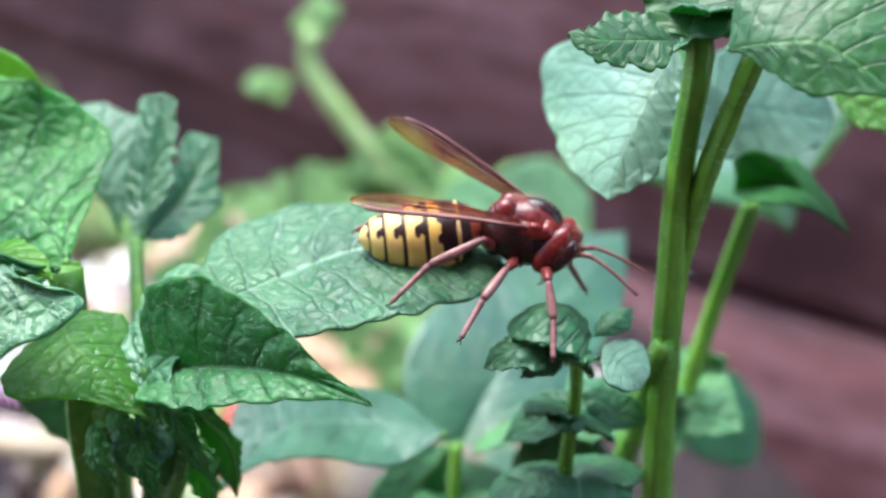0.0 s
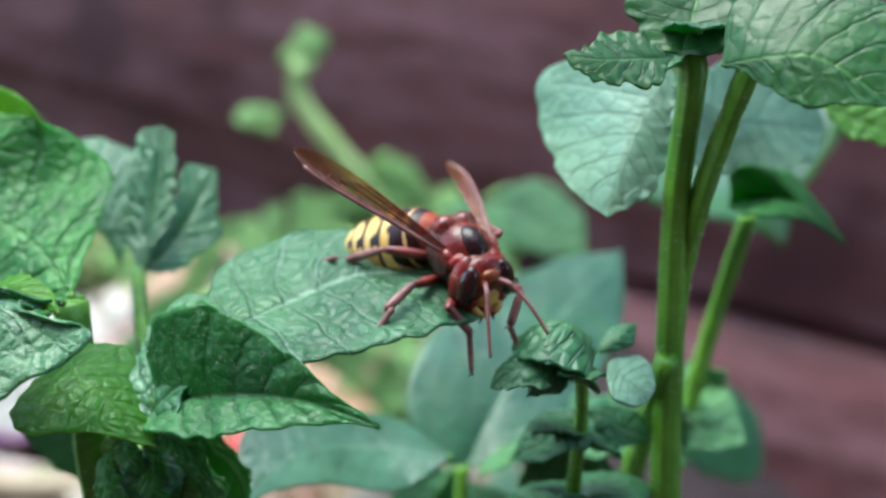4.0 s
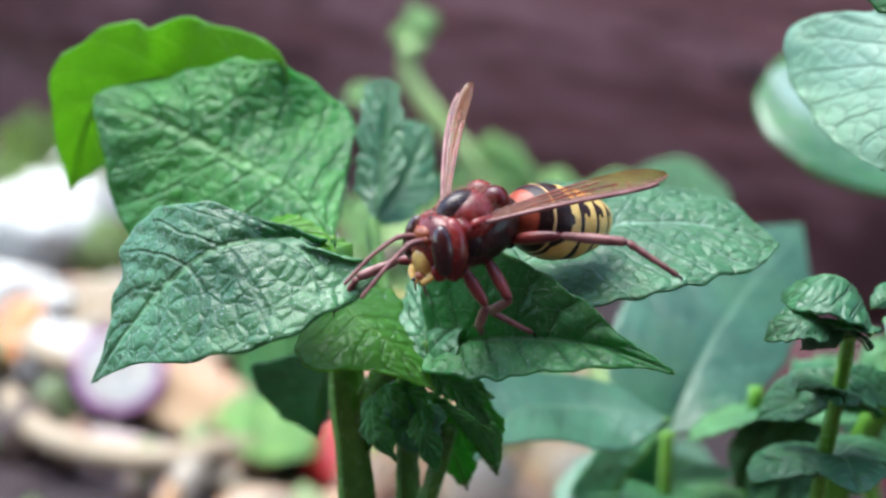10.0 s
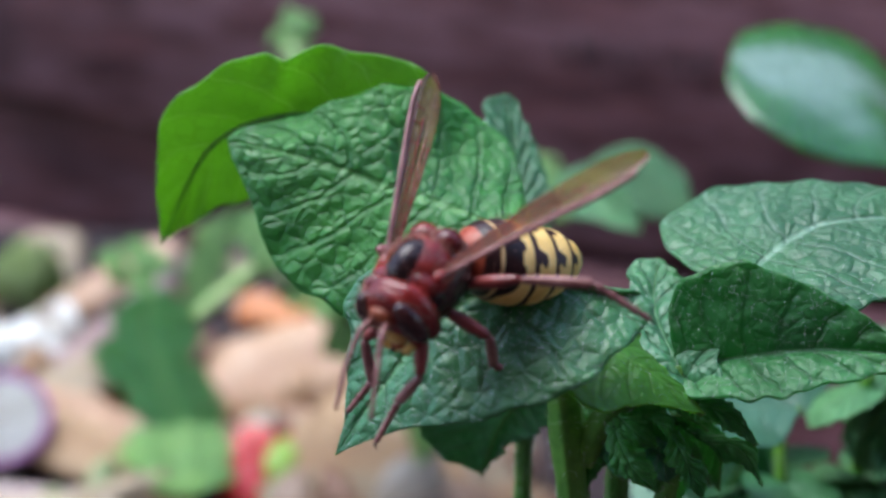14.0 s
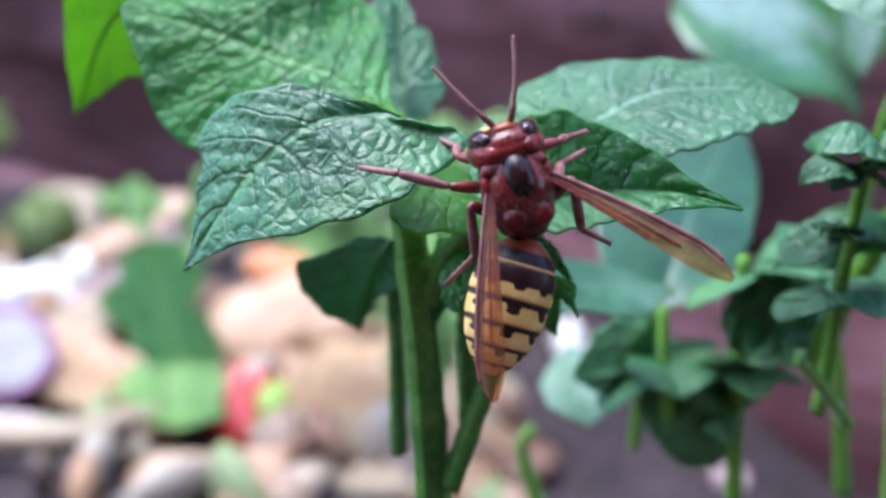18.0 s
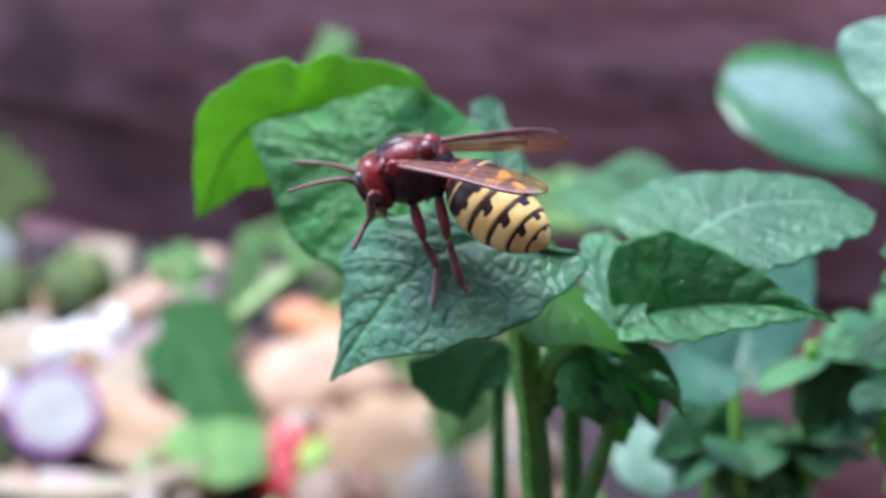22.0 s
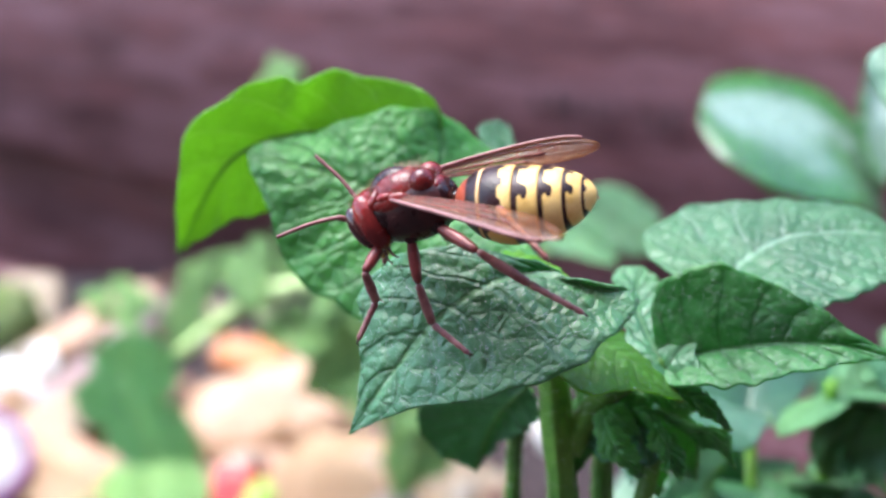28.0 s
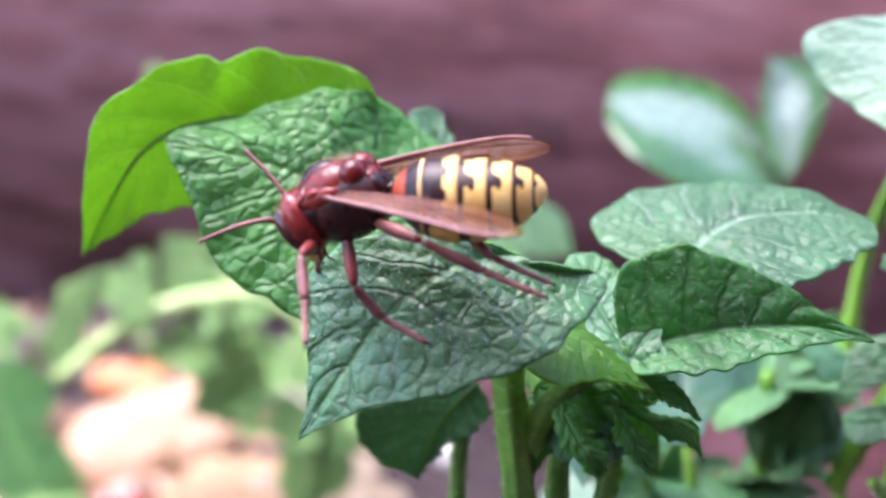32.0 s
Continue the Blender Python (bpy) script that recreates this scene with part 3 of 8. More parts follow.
def make_light_block():
    """Unseen boards added behind the camera to keep low light off the plants."""
    wall = new("wall_south")
    tagged(wall, "unseen timber boards added to block low light", "wall", kind="structure")
    for k in range(8):
        bm = bmesh.new()
        bmesh.ops.create_cube(bm, size=1.0, matrix=Matrix.Translation((0, -0.95, 0.1 + 0.2 * k)) @ Matrix.Diagonal((5.0, 0.03, 0.194, 1)))
        part("board", bm, WOOD, wall)


make_ground()
make_wall()
make_light_block()


# ---- plants ----
MAIN = thing("potato_plant", "green potato plant with quilted hairy leaves, hornet on it", "plant", "potato plants")
RIGHT = thing("potato_plant", "taller potato plant with a thick stem and pale leaf undersides", "plant", "potato plants")
BACK = thing("potato_plant", "pale grey-green potato plant before the timber wall", "plant", "potato plants")
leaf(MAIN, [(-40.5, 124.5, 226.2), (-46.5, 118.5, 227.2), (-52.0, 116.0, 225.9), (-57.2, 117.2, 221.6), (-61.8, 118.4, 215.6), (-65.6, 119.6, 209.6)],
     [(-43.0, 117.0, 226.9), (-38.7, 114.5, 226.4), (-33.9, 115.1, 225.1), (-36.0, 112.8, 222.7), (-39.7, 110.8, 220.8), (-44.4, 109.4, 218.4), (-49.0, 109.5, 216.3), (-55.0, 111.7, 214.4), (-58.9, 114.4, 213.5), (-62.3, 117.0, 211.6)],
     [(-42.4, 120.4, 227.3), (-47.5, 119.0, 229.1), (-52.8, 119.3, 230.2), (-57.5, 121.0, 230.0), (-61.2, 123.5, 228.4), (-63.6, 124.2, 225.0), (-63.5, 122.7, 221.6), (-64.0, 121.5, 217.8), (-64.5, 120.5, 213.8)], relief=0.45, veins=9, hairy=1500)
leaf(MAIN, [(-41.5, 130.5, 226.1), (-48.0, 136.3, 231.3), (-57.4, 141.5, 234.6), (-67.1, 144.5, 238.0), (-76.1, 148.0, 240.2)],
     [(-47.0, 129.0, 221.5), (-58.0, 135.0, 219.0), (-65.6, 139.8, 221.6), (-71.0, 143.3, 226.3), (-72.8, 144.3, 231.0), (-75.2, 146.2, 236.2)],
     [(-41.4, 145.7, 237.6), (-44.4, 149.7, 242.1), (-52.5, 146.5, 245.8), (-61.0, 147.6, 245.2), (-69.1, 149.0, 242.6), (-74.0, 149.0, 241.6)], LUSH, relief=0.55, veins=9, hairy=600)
leaf(MAIN, [(-51.4, 149.6, 235.9), (-60.0, 152.0, 241.5), (-69.0, 153.5, 243.2), (-78.5, 157.0, 239.0), (-85.8, 167.5, 225.4)],
     [(-55.8, 155.0, 230.9), (-65.8, 158.5, 232.3), (-73.0, 161.0, 232.0), (-79.6, 163.0, 229.5)],
     [(-50.6, 146.5, 244.5), (-53.5, 146.6, 248.4), (-57.4, 147.4, 249.9), (-63.4, 149.2, 250.9), (-67.6, 148.6, 250.1), (-69.4, 148.2, 249.2), (-71.8, 149.0, 250.3), (-77.5, 150.5, 248.4), (-83.4, 152.5, 244.6), (-85.2, 158.5, 236.0)], YOUNG, relief=0.25)
leaf(MAIN, [(-38.8, 150.2, 226.5), (-38.6, 156.2, 234), (-38.6, 160.1, 240.3), (-39.2, 162.8, 245.7)],
     [(-41, 153.7, 230), (-42.5, 156.7, 237), (-42, 161.6, 243.8)],
     [(-36.2, 153.9, 231.8), (-36, 159, 239.6), (-37.1, 162.6, 244.4)], relief=0.35, hairy=120)
leaf(MAIN, [(-38.9, 154.2, 226), (-36.4, 162.8, 230.2), (-34.4, 167.4, 235), (-32.7, 172, 239.5)],
     [(-38.4, 158.8, 230.5), (-37.3, 165.5, 235.9), (-36.6, 170.1, 239.6)],
     [(-34.7, 156.2, 225.9), (-31.3, 164.8, 230.2), (-31.9, 169.5, 235.8)], relief=0.35, hairy=120)
leaf(MAIN, [(-44.7, 163.9, 225.5), (-49.1, 167.9, 232.2), (-53.3, 172.7, 237.4), (-58.4, 177.4, 241.6)],
     [(-49.2, 165.7, 230.7), (-56.7, 170.5, 235.5), (-60.6, 176.2, 240.1)],
     [(-44.5, 167.9, 232.6), (-44.9, 173, 239.9), (-51.5, 177.5, 242.6)])
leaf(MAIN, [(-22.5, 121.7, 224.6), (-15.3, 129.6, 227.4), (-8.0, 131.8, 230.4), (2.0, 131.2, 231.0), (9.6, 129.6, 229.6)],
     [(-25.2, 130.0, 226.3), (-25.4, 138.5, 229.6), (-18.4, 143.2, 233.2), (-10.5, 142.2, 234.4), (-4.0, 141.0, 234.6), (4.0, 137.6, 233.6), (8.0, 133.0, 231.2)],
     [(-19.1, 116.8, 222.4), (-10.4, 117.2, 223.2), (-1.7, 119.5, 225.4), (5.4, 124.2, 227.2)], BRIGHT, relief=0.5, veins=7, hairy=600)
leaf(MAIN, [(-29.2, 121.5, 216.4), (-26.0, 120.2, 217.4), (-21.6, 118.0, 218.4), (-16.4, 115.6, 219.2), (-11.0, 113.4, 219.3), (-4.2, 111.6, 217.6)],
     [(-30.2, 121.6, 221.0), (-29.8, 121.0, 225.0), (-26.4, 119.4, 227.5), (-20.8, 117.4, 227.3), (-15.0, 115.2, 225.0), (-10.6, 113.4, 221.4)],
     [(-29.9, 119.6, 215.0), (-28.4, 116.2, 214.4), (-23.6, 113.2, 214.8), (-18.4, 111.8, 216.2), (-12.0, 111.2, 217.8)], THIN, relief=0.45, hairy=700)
leaf(MAIN, [(-28.4, 118.2, 213.6), (-29.8, 121.8, 217.9), (-29.6, 128.4, 222), (-26.7, 135, 226.4)],
     [(-32.6, 120.6, 216.4), (-32.8, 127.3, 221.4), (-29.9, 134.9, 225.5)],
     [(-26.2, 117.6, 216.4), (-25.4, 122.1, 220.7), (-25.4, 130.7, 224.6)])
leaf(MAIN, [(-50.8, 126.1, 225.3), (-47.8, 124.7, 227.4), (-44.3, 123, 227.5), (-40, 121, 225.9)],
     [(-49.1, 128, 227.7), (-44.8, 126.3, 228.9), (-41.4, 123.5, 227.5)],
     [(-48.9, 122.7, 225.6), (-44.5, 121.9, 225.7)], SPRING, relief=0.15, wavy=0.3)
leaf(MAIN, [(-40.3, 125.8, 221.2), (-37.6, 120.1, 219.4), (-33.5, 118.1, 217.1), (-28.1, 116.7, 212.8)],
     [(-35, 127.9, 221.2), (-32, 126.1, 219.4), (-30.2, 121.5, 216.4)],
     [(-43.1, 115.8, 216.4), (-40.4, 113.1, 215), (-34.6, 115, 214.5)], LIMP, relief=0.2, wavy=0.3, hairy=80)
leaf(MAIN, [(-40.7, 137.4, 210.9), (-42.9, 143.5, 205.9), (-44, 148.4, 200.1), (-44.3, 151.2, 196)],
     [(-45.6, 142.3, 210), (-53.3, 147.6, 205.7), (-50.3, 150.6, 199.7)],
     [(-38.8, 138.7, 206.8), (-39.4, 141.7, 203.9), (-43.2, 148.2, 199.3)], relief=0.35, hairy=100)
leaf(MAIN, [(-28.9, 122, 212.9), (-26.4, 119.4, 212.7), (-24.3, 117.9, 211.6), (-21.9, 117.3, 209.1)],
     [(-26.5, 122.6, 213.8), (-23.8, 120, 213.2)],
     [(-28, 119.6, 211.4), (-25.3, 117, 210.3)], LUSH, relief=0.3, veins=6, wavy=0.3, slim=0.82)
leaf(MAIN, [(-35.4, 124, 209.7), (-35, 121.7, 207.5), (-34.1, 120.4, 205.8), (-31.9, 119.8, 203.6)],
     [(-36.7, 124, 207.3), (-35.4, 121.6, 204.9)],
     [(-33.4, 122.5, 208.9), (-32.2, 120, 206.5)], LUSH, relief=0.3, veins=6, wavy=0.3, slim=0.82)
leaf(MAIN, [(-29.8, 121.9, 209.3), (-29, 119.5, 207.2), (-28.3, 119.2, 205.2), (-27.1, 118.8, 203)],
     [(-30.9, 120.9, 207.2), (-29.6, 119.4, 204.6)],
     [(-28, 120.4, 208.3), (-26.7, 118.9, 205.6)], LUSH, relief=0.3, veins=6, wavy=0.3, slim=0.82)
leaf(MAIN, [(-28.7, 124.8, 210.3), (-25.5, 122, 208.1), (-22.7, 120.4, 207.8), (-20.7, 118.7, 204.1)],
     [(-26.1, 124.1, 208.3), (-24.2, 121.6, 206.2), (-22.1, 120.1, 205.8)],
     [(-25.4, 124, 209), (-22.9, 121.5, 208.8), (-20.8, 120, 207.8)], LUSH, relief=0.3, veins=6, wavy=0.3, slim=0.82)
leaf(MAIN, [(-28.6, 128.8, 209.4), (-25.5, 130, 206.2), (-23, 131.3, 202.9), (-20.4, 132.6, 199.6)],
     [(-28.3, 129.5, 206.4), (-25.5, 130.7, 203.2)],
     [(-25.9, 128.2, 208.1), (-23.1, 129.4, 204.9)], LUSH, relief=0.3, veins=6, wavy=0.3, slim=0.82)
leaf(MAIN, [(-32.7, 127.7, 211.9), (-31.4, 125.3, 210.3), (-30.1, 123, 209.7), (-28.2, 122.4, 206.8)],
     [(-32, 127.4, 209.8), (-30.1, 124.9, 207.9)],
     [(-31, 126.4, 212.1), (-28.4, 123.7, 210.5)], LUSH, relief=0.3, veins=6, wavy=0.3, slim=0.82)
leaf(MAIN, [(-28.7, 129.7, 209.1), (-30, 129.4, 206.3), (-29.2, 128.9, 202.9), (-28.1, 129.5, 199.8)],
     [(-30.7, 129.5, 207.7), (-31.2, 129.1, 204.2)],
     [(-27.2, 129.4, 206.4), (-26.8, 129.9, 202.6)], LUSH, relief=0.3, veins=6, wavy=0.3, slim=0.82)
leaf(MAIN, [(-26, 131.7, 208.7), (-23.1, 130.5, 207.7), (-20.9, 130.1, 205), (-20.3, 131.4, 199.3)],
     [(-25.2, 131.3, 205.9), (-23, 130.8, 202.5)],
     [(-22.5, 130.7, 209.1), (-19.6, 130.3, 206.4), (-19.8, 130.9, 203.3)], LUSH, relief=0.3, veins=6, wavy=0.3, slim=0.82)
leaf(MAIN, [(-36.1, 130.4, 211.4), (-34.4, 126.9, 210.4), (-33.1, 124.5, 209.1), (-30.8, 122.9, 207.4)],
     [(-35.1, 129.2, 212.3), (-32.7, 125.7, 211.6), (-31.1, 124.2, 209.5)],
     [(-36.2, 130.2, 209), (-35.1, 126.8, 207.3), (-32.4, 124.2, 206.8)], LUSH, relief=0.3, veins=6, wavy=0.3, slim=0.82)
leaf(MAIN, [(-34.2, 132, 210.3), (-35.8, 131.1, 207.7), (-36.5, 130.9, 204.2), (-35.9, 131.5, 200.5)],
     [(-36.9, 132.4, 209.6), (-38, 132.4, 206.1)],
     [(-33.8, 130.6, 207.1), (-34.1, 130.4, 203.6)], LUSH, relief=0.3, veins=6, wavy=0.3, slim=0.82)
leaf(MAIN, [(-29.3, 131.1, 211.1), (-26.6, 128.6, 211.6), (-24.2, 127, 211.1), (-21.5, 126.4, 209.8)],
     [(-27.9, 130.9, 212.5), (-24.5, 128.2, 212.6)],
     [(-27.6, 129.6, 209.2), (-24.2, 126.9, 208.7)], LUSH, relief=0.3, veins=6, wavy=0.3, slim=0.82)
leaf(MAIN, [(-29, 133.7, 205.5), (-26.5, 133.9, 202.4), (-24.7, 134.4, 199.2), (-23.6, 134.9, 196)],
     [(-30.1, 134.6, 202.3), (-27.6, 134.9, 198.5)],
     [(-26.1, 133, 204.1), (-22.5, 134, 200)], LUSH, relief=0.3, veins=6, wavy=0.3, slim=0.82)
leaf(RIGHT, [(7.8, 175.9, 193.5), (13, 183.1, 202.9), (21.6, 196.4, 212.7), (38.5, 221.1, 225.1)],
     [(1, 174.2, 196.1), (-1.7, 181.5, 205.7), (6, 196, 216.3), (24.2, 213.9, 223.1)],
     [(15.2, 176.1, 196.1), (27.4, 187, 202.5), (36.8, 206.7, 214.7)], LOWER, relief=0.2, veins=6, wavy=0.3)
leaf(RIGHT, [(4.9, 160.7, 200.1), (-7.3, 162.0, 200.4), (-17.3, 156.0, 200.5), (-24.4, 143.0, 195.5)],
     [(-3.5, 172.0, 202.2), (-15.2, 167.0, 204.1), (-24.5, 160.0, 203.9)],
     [(-2, 153.3, 197.3), (-12.7, 148.7, 199), (-19.8, 144.7, 198.7)], LOWER, relief=0.12, veins=6, wavy=0.2)
leaf(RIGHT, [(27.3, 138.2, 257.5), (24.4, 135.3, 251.2), (21.5, 131.4, 244.5), (20.1, 129.6, 238.8)],
     [(20.3, 144.4, 257.9), (13.9, 150.3, 256.5), (13.5, 146.2, 248.8), (16.1, 136.1, 241.8)],
     [(28.6, 135.5, 252.9), (27.1, 132.6, 246.3), (23.9, 129.8, 240.9)], PALE, relief=0.08)
leaf(RIGHT, [(33.9, 151.7, 253.5), (41.7, 157.3, 251.1), (49.8, 163.2, 250.5), (57.8, 167.1, 250.3)],
     [(39.2, 160.4, 258.6), (48.1, 166.3, 258), (55.6, 167.7, 254.6)],
     [(34.6, 150.5, 245.4), (43.9, 156.3, 243.9), (53.5, 162.4, 245.2)], PALE, relief=0.08)
leaf(RIGHT, [(27.8, 113.7, 256.1), (31.6, 109.8, 256.8), (35.7, 107.7, 256.8), (42.1, 105, 252.7)],
     [(29.4, 116.6, 262.5), (35.9, 114.9, 265.1), (43, 110.4, 262.1)],
     [(29.6, 111.6, 255.1), (33.4, 107.1, 252.6), (38.5, 105.1, 252.6)], DEEP, relief=0.15, veins=6, wavy=0.2)
leaf(RIGHT, [(23.9, 120, 256.8), (19.7, 118.9, 256.4), (16.1, 117.9, 256.1), (12.5, 118, 256.5)],
     [(21.6, 121.3, 259), (17.4, 121.3, 259), (14.3, 119.1, 257.4)],
     [(22.6, 117.6, 254.6), (19, 116.5, 253.3), (14.9, 116.7, 254.2)], DEEP, relief=0.08, veins=6)
leaf(RIGHT, [(25.9, 124.1, 257.5), (27.3, 126.6, 261.4), (28.6, 129.3, 266), (28, 132, 271.2)],
     [(21.9, 126.4, 259), (20.6, 129.1, 264)],
     [(30.2, 122.1, 258.4), (32.7, 124.9, 264.1)], DEEP, relief=0.08, veins=6)
leaf(RIGHT, [(44.3, 167.6, 238.3), (47.2, 163.8, 240.5), (50.9, 154.6, 240), (58.5, 156.8, 234.8)],
     [(41.7, 154.4, 244.6), (49.9, 158.3, 244.3), (54.2, 157.7, 240.4)],
     [(41.8, 146.5, 238.9), (50.1, 151.4, 238.2), (55.4, 155, 236.1)], DEEP, relief=0.25, veins=6, fine=False)
leaf(RIGHT, [(49.4, 151.8, 255.6), (54.9, 151.3, 252.3), (61.1, 150.9, 250.6), (68.7, 150.6, 249.1)],
     [(53.8, 153.9, 256.7), (62.9, 153.7, 256)],
     [(54, 150, 250.8), (60.9, 149.6, 248.4)], YOUNG, relief=0.2)
leaf(RIGHT, [(59.1, 245.1, 187.6), (66.8, 244.8, 185.8), (74.1, 246, 180.8), (78.8, 247.4, 176.8)],
     [(61.6, 247.8, 192.3), (69.7, 249.8, 193.1), (76.9, 249.8, 186.5)],
     [(58.6, 243.9, 178.8), (66.7, 243, 172.7), (76.3, 245.8, 172.5)], SMOOTH, relief=0.25, veins=6, fine=False)
leaf(RIGHT, [(19.0, 125.6, 221.8), (17.0, 125.4, 226.0), (13.6, 125.6, 227.0), (9.8, 127.0, 223.6)],
     [(19.8, 130.0, 223.4), (17.8, 132.2, 225.4), (13.6, 131.8, 225.4), (10.6, 129.8, 224.0)],
     [(18.6, 122.0, 221.6), (16.2, 120.6, 222.8), (12.8, 121.0, 223.2), (10.2, 123.6, 223.0)], relief=0.25, veins=6, wavy=0.3)
leaf(RIGHT, [(14.8, 123.6, 220.8), (12.4, 122.4, 222.2), (9.8, 122.2, 221.8), (7.4, 123.4, 219.6)],
     [(14.0, 125.2, 222.0), (11.0, 124.8, 223.2), (8.4, 124.6, 222.0)],
     [(13.6, 121.4, 220.4), (11.0, 120.4, 220.6), (8.6, 121.2, 219.8)], BRIGHT, relief=0.15, veins=5, wavy=0.2)
leaf(RIGHT, [(20.7, 125.1, 222.8), (22.1, 124, 221.7), (23.6, 122.8, 220.5), (25, 122.6, 218.9)],
     [(22.9, 128.2, 223), (25.6, 128.1, 222.8), (26.2, 124.8, 220.7)],
     [(20.3, 123, 221.5), (20.8, 120.7, 219.9), (23.1, 120.6, 218.8)], PALE, relief=0.15, veins=5, fine=False, wavy=0.1)
leaf(RIGHT, [(16.6, 126, 221.8), (14.8, 124.9, 220.9), (12.9, 123.9, 220.4), (11.6, 123.7, 218.7)],
     [(14.5, 127.1, 221.9), (12.3, 126, 221)],
     [(15.9, 123.8, 219.9), (13.6, 123.7, 218.8)], relief=0.12, veins=5, wavy=0.15, fine=False)
leaf(RIGHT, [(19.9, 127.2, 223.4), (21.5, 127.4, 224.8), (23.1, 128.6, 226), (24.4, 129.7, 226.7)],
     [(20.1, 128.4, 224.6), (22, 129.6, 226.2)],
     [(21.6, 127.2, 223.5), (24.2, 128.4, 224.7)], relief=0.12, veins=5, wavy=0.15, fine=False)
leaf(RIGHT, [(20.5, 135.2, 214.6), (17.2, 135.8, 211.4), (14.1, 137.4, 208.6), (11.6, 139.2, 206.5)],
     [(16.8, 138.1, 213.8), (13.6, 139.8, 211)],
     [(18.9, 133.6, 210.5), (15.1, 135.3, 207.7)], relief=0.12, veins=5, wavy=0.15, fine=False)
leaf(RIGHT, [(20.5, 135.2, 214.6), (23.4, 135, 213.3), (25.9, 135.8, 211.7), (29.5, 137.6, 210.6)],
     [(23.1, 137.2, 215), (27.1, 138, 213.8)],
     [(21.7, 133.8, 212.1), (24.9, 134.6, 210.5)], relief=0.12, veins=5, wavy=0.15, fine=False)
leaf(RIGHT, [(25.1, 163.5, 200), (22.8, 164.1, 197.1), (20.7, 165.7, 193.8), (17.7, 167.1, 188.6)],
     [(22.3, 166.5, 199.5), (17, 168.1, 196.6), (16.5, 168.4, 190.9)],
     [(25.9, 161.9, 196), (25.4, 162.5, 192.3), (21.8, 164.9, 187.7)], MIDLEAF, relief=0.3, veins=5, fine=False)
leaf(RIGHT, [(24.2, 163.5, 200), (26.9, 163.3, 198.4), (29, 163.8, 194.7), (29.3, 165, 188.8)],
     [(25.5, 163.9, 195.4), (25, 164.4, 191.6)],
     [(28.6, 163.5, 200.2), (30.8, 163.9, 195.6)], SMOOTH, relief=0.25, veins=6, fine=False)
leaf(RIGHT, [(20.1, 209.8, 168.2), (19.8, 213.4, 172.8), (19.4, 215.9, 176.6), (19.5, 218.5, 181.2)],
     [(14.6, 212.2, 170.7), (13.3, 214.8, 175.6), (15.4, 217.4, 179.6)],
     [(24.8, 212.1, 171), (25.2, 214.8, 176), (23.4, 217.3, 179.9)], PALE, relief=0.15, veins=6, fine=False)
leaf(RIGHT, [(11.2, 170.4, 180.5), (13.8, 171.5, 176.2), (16.4, 172.4, 170.9), (18.6, 173.6, 166.5)],
     [(6.8, 175, 180.3), (4.9, 174.6, 175.5), (11.3, 174.6, 167.3)],
     [(14, 170.1, 181.5), (19.5, 170.6, 175.4), (20.6, 172.7, 169.7)], MIDLEAF, relief=0.3, veins=5, fine=False)
leaf(RIGHT, [(1.6, 195.2, 167.3), (-0.9, 199.3, 172.8), (-1, 204, 177.2), (1, 208.3, 180.7)],
     [(-5.4, 198.6, 170.8), (-5.4, 204.4, 176)],
     [(5.9, 195.3, 171.6), (5.3, 202.3, 177.6)], PALE, relief=0.15, veins=6, fine=False)
leaf(RIGHT, [(6.3, 174, 194.2), (4, 173.5, 190.5), (1.6, 174.9, 186), (-1.4, 176, 178.7)],
     [(-0.7, 175.8, 192.1), (-4.9, 177.1, 186.5), (-5.4, 177.4, 181.6)],
     [(7.5, 173.5, 190.8), (7.1, 174.8, 185.6)], SMOOTH, relief=0.25, veins=6, fine=False)
leaf(RIGHT, [(21.5, 160.6, 207.6), (24.9, 160.3, 206.3), (28.4, 161.3, 206.3), (32.2, 163, 204.4)],
     [(23.2, 162.8, 209.7), (28.4, 163.7, 209)],
     [(23.3, 159.1, 204.8), (28.5, 159.8, 202.9)], SMOOTH, relief=0.25, veins=6, fine=False)
leaf(RIGHT, [(21.8, 164.6, 200.4), (19.5, 164.2, 197.7), (17.5, 165.7, 193.5), (17.2, 167, 188.5)],
     [(18.7, 166.5, 199.5), (16, 167.1, 196.4)],
     [(27, 164.4, 199.2), (28.4, 164.7, 194.7), (24, 166.1, 189.4)], MIDLEAF, relief=0.3, veins=5, fine=False)
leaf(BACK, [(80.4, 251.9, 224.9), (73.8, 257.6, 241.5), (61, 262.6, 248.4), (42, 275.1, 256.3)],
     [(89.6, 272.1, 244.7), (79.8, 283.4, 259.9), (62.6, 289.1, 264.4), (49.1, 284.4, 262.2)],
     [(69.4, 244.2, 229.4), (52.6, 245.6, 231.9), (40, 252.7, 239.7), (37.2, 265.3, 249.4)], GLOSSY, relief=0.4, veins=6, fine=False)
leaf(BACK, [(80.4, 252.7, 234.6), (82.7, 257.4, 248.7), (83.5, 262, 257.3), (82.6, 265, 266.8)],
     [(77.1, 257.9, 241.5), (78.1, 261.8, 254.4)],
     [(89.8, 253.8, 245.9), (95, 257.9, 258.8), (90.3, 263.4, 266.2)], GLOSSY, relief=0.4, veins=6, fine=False)
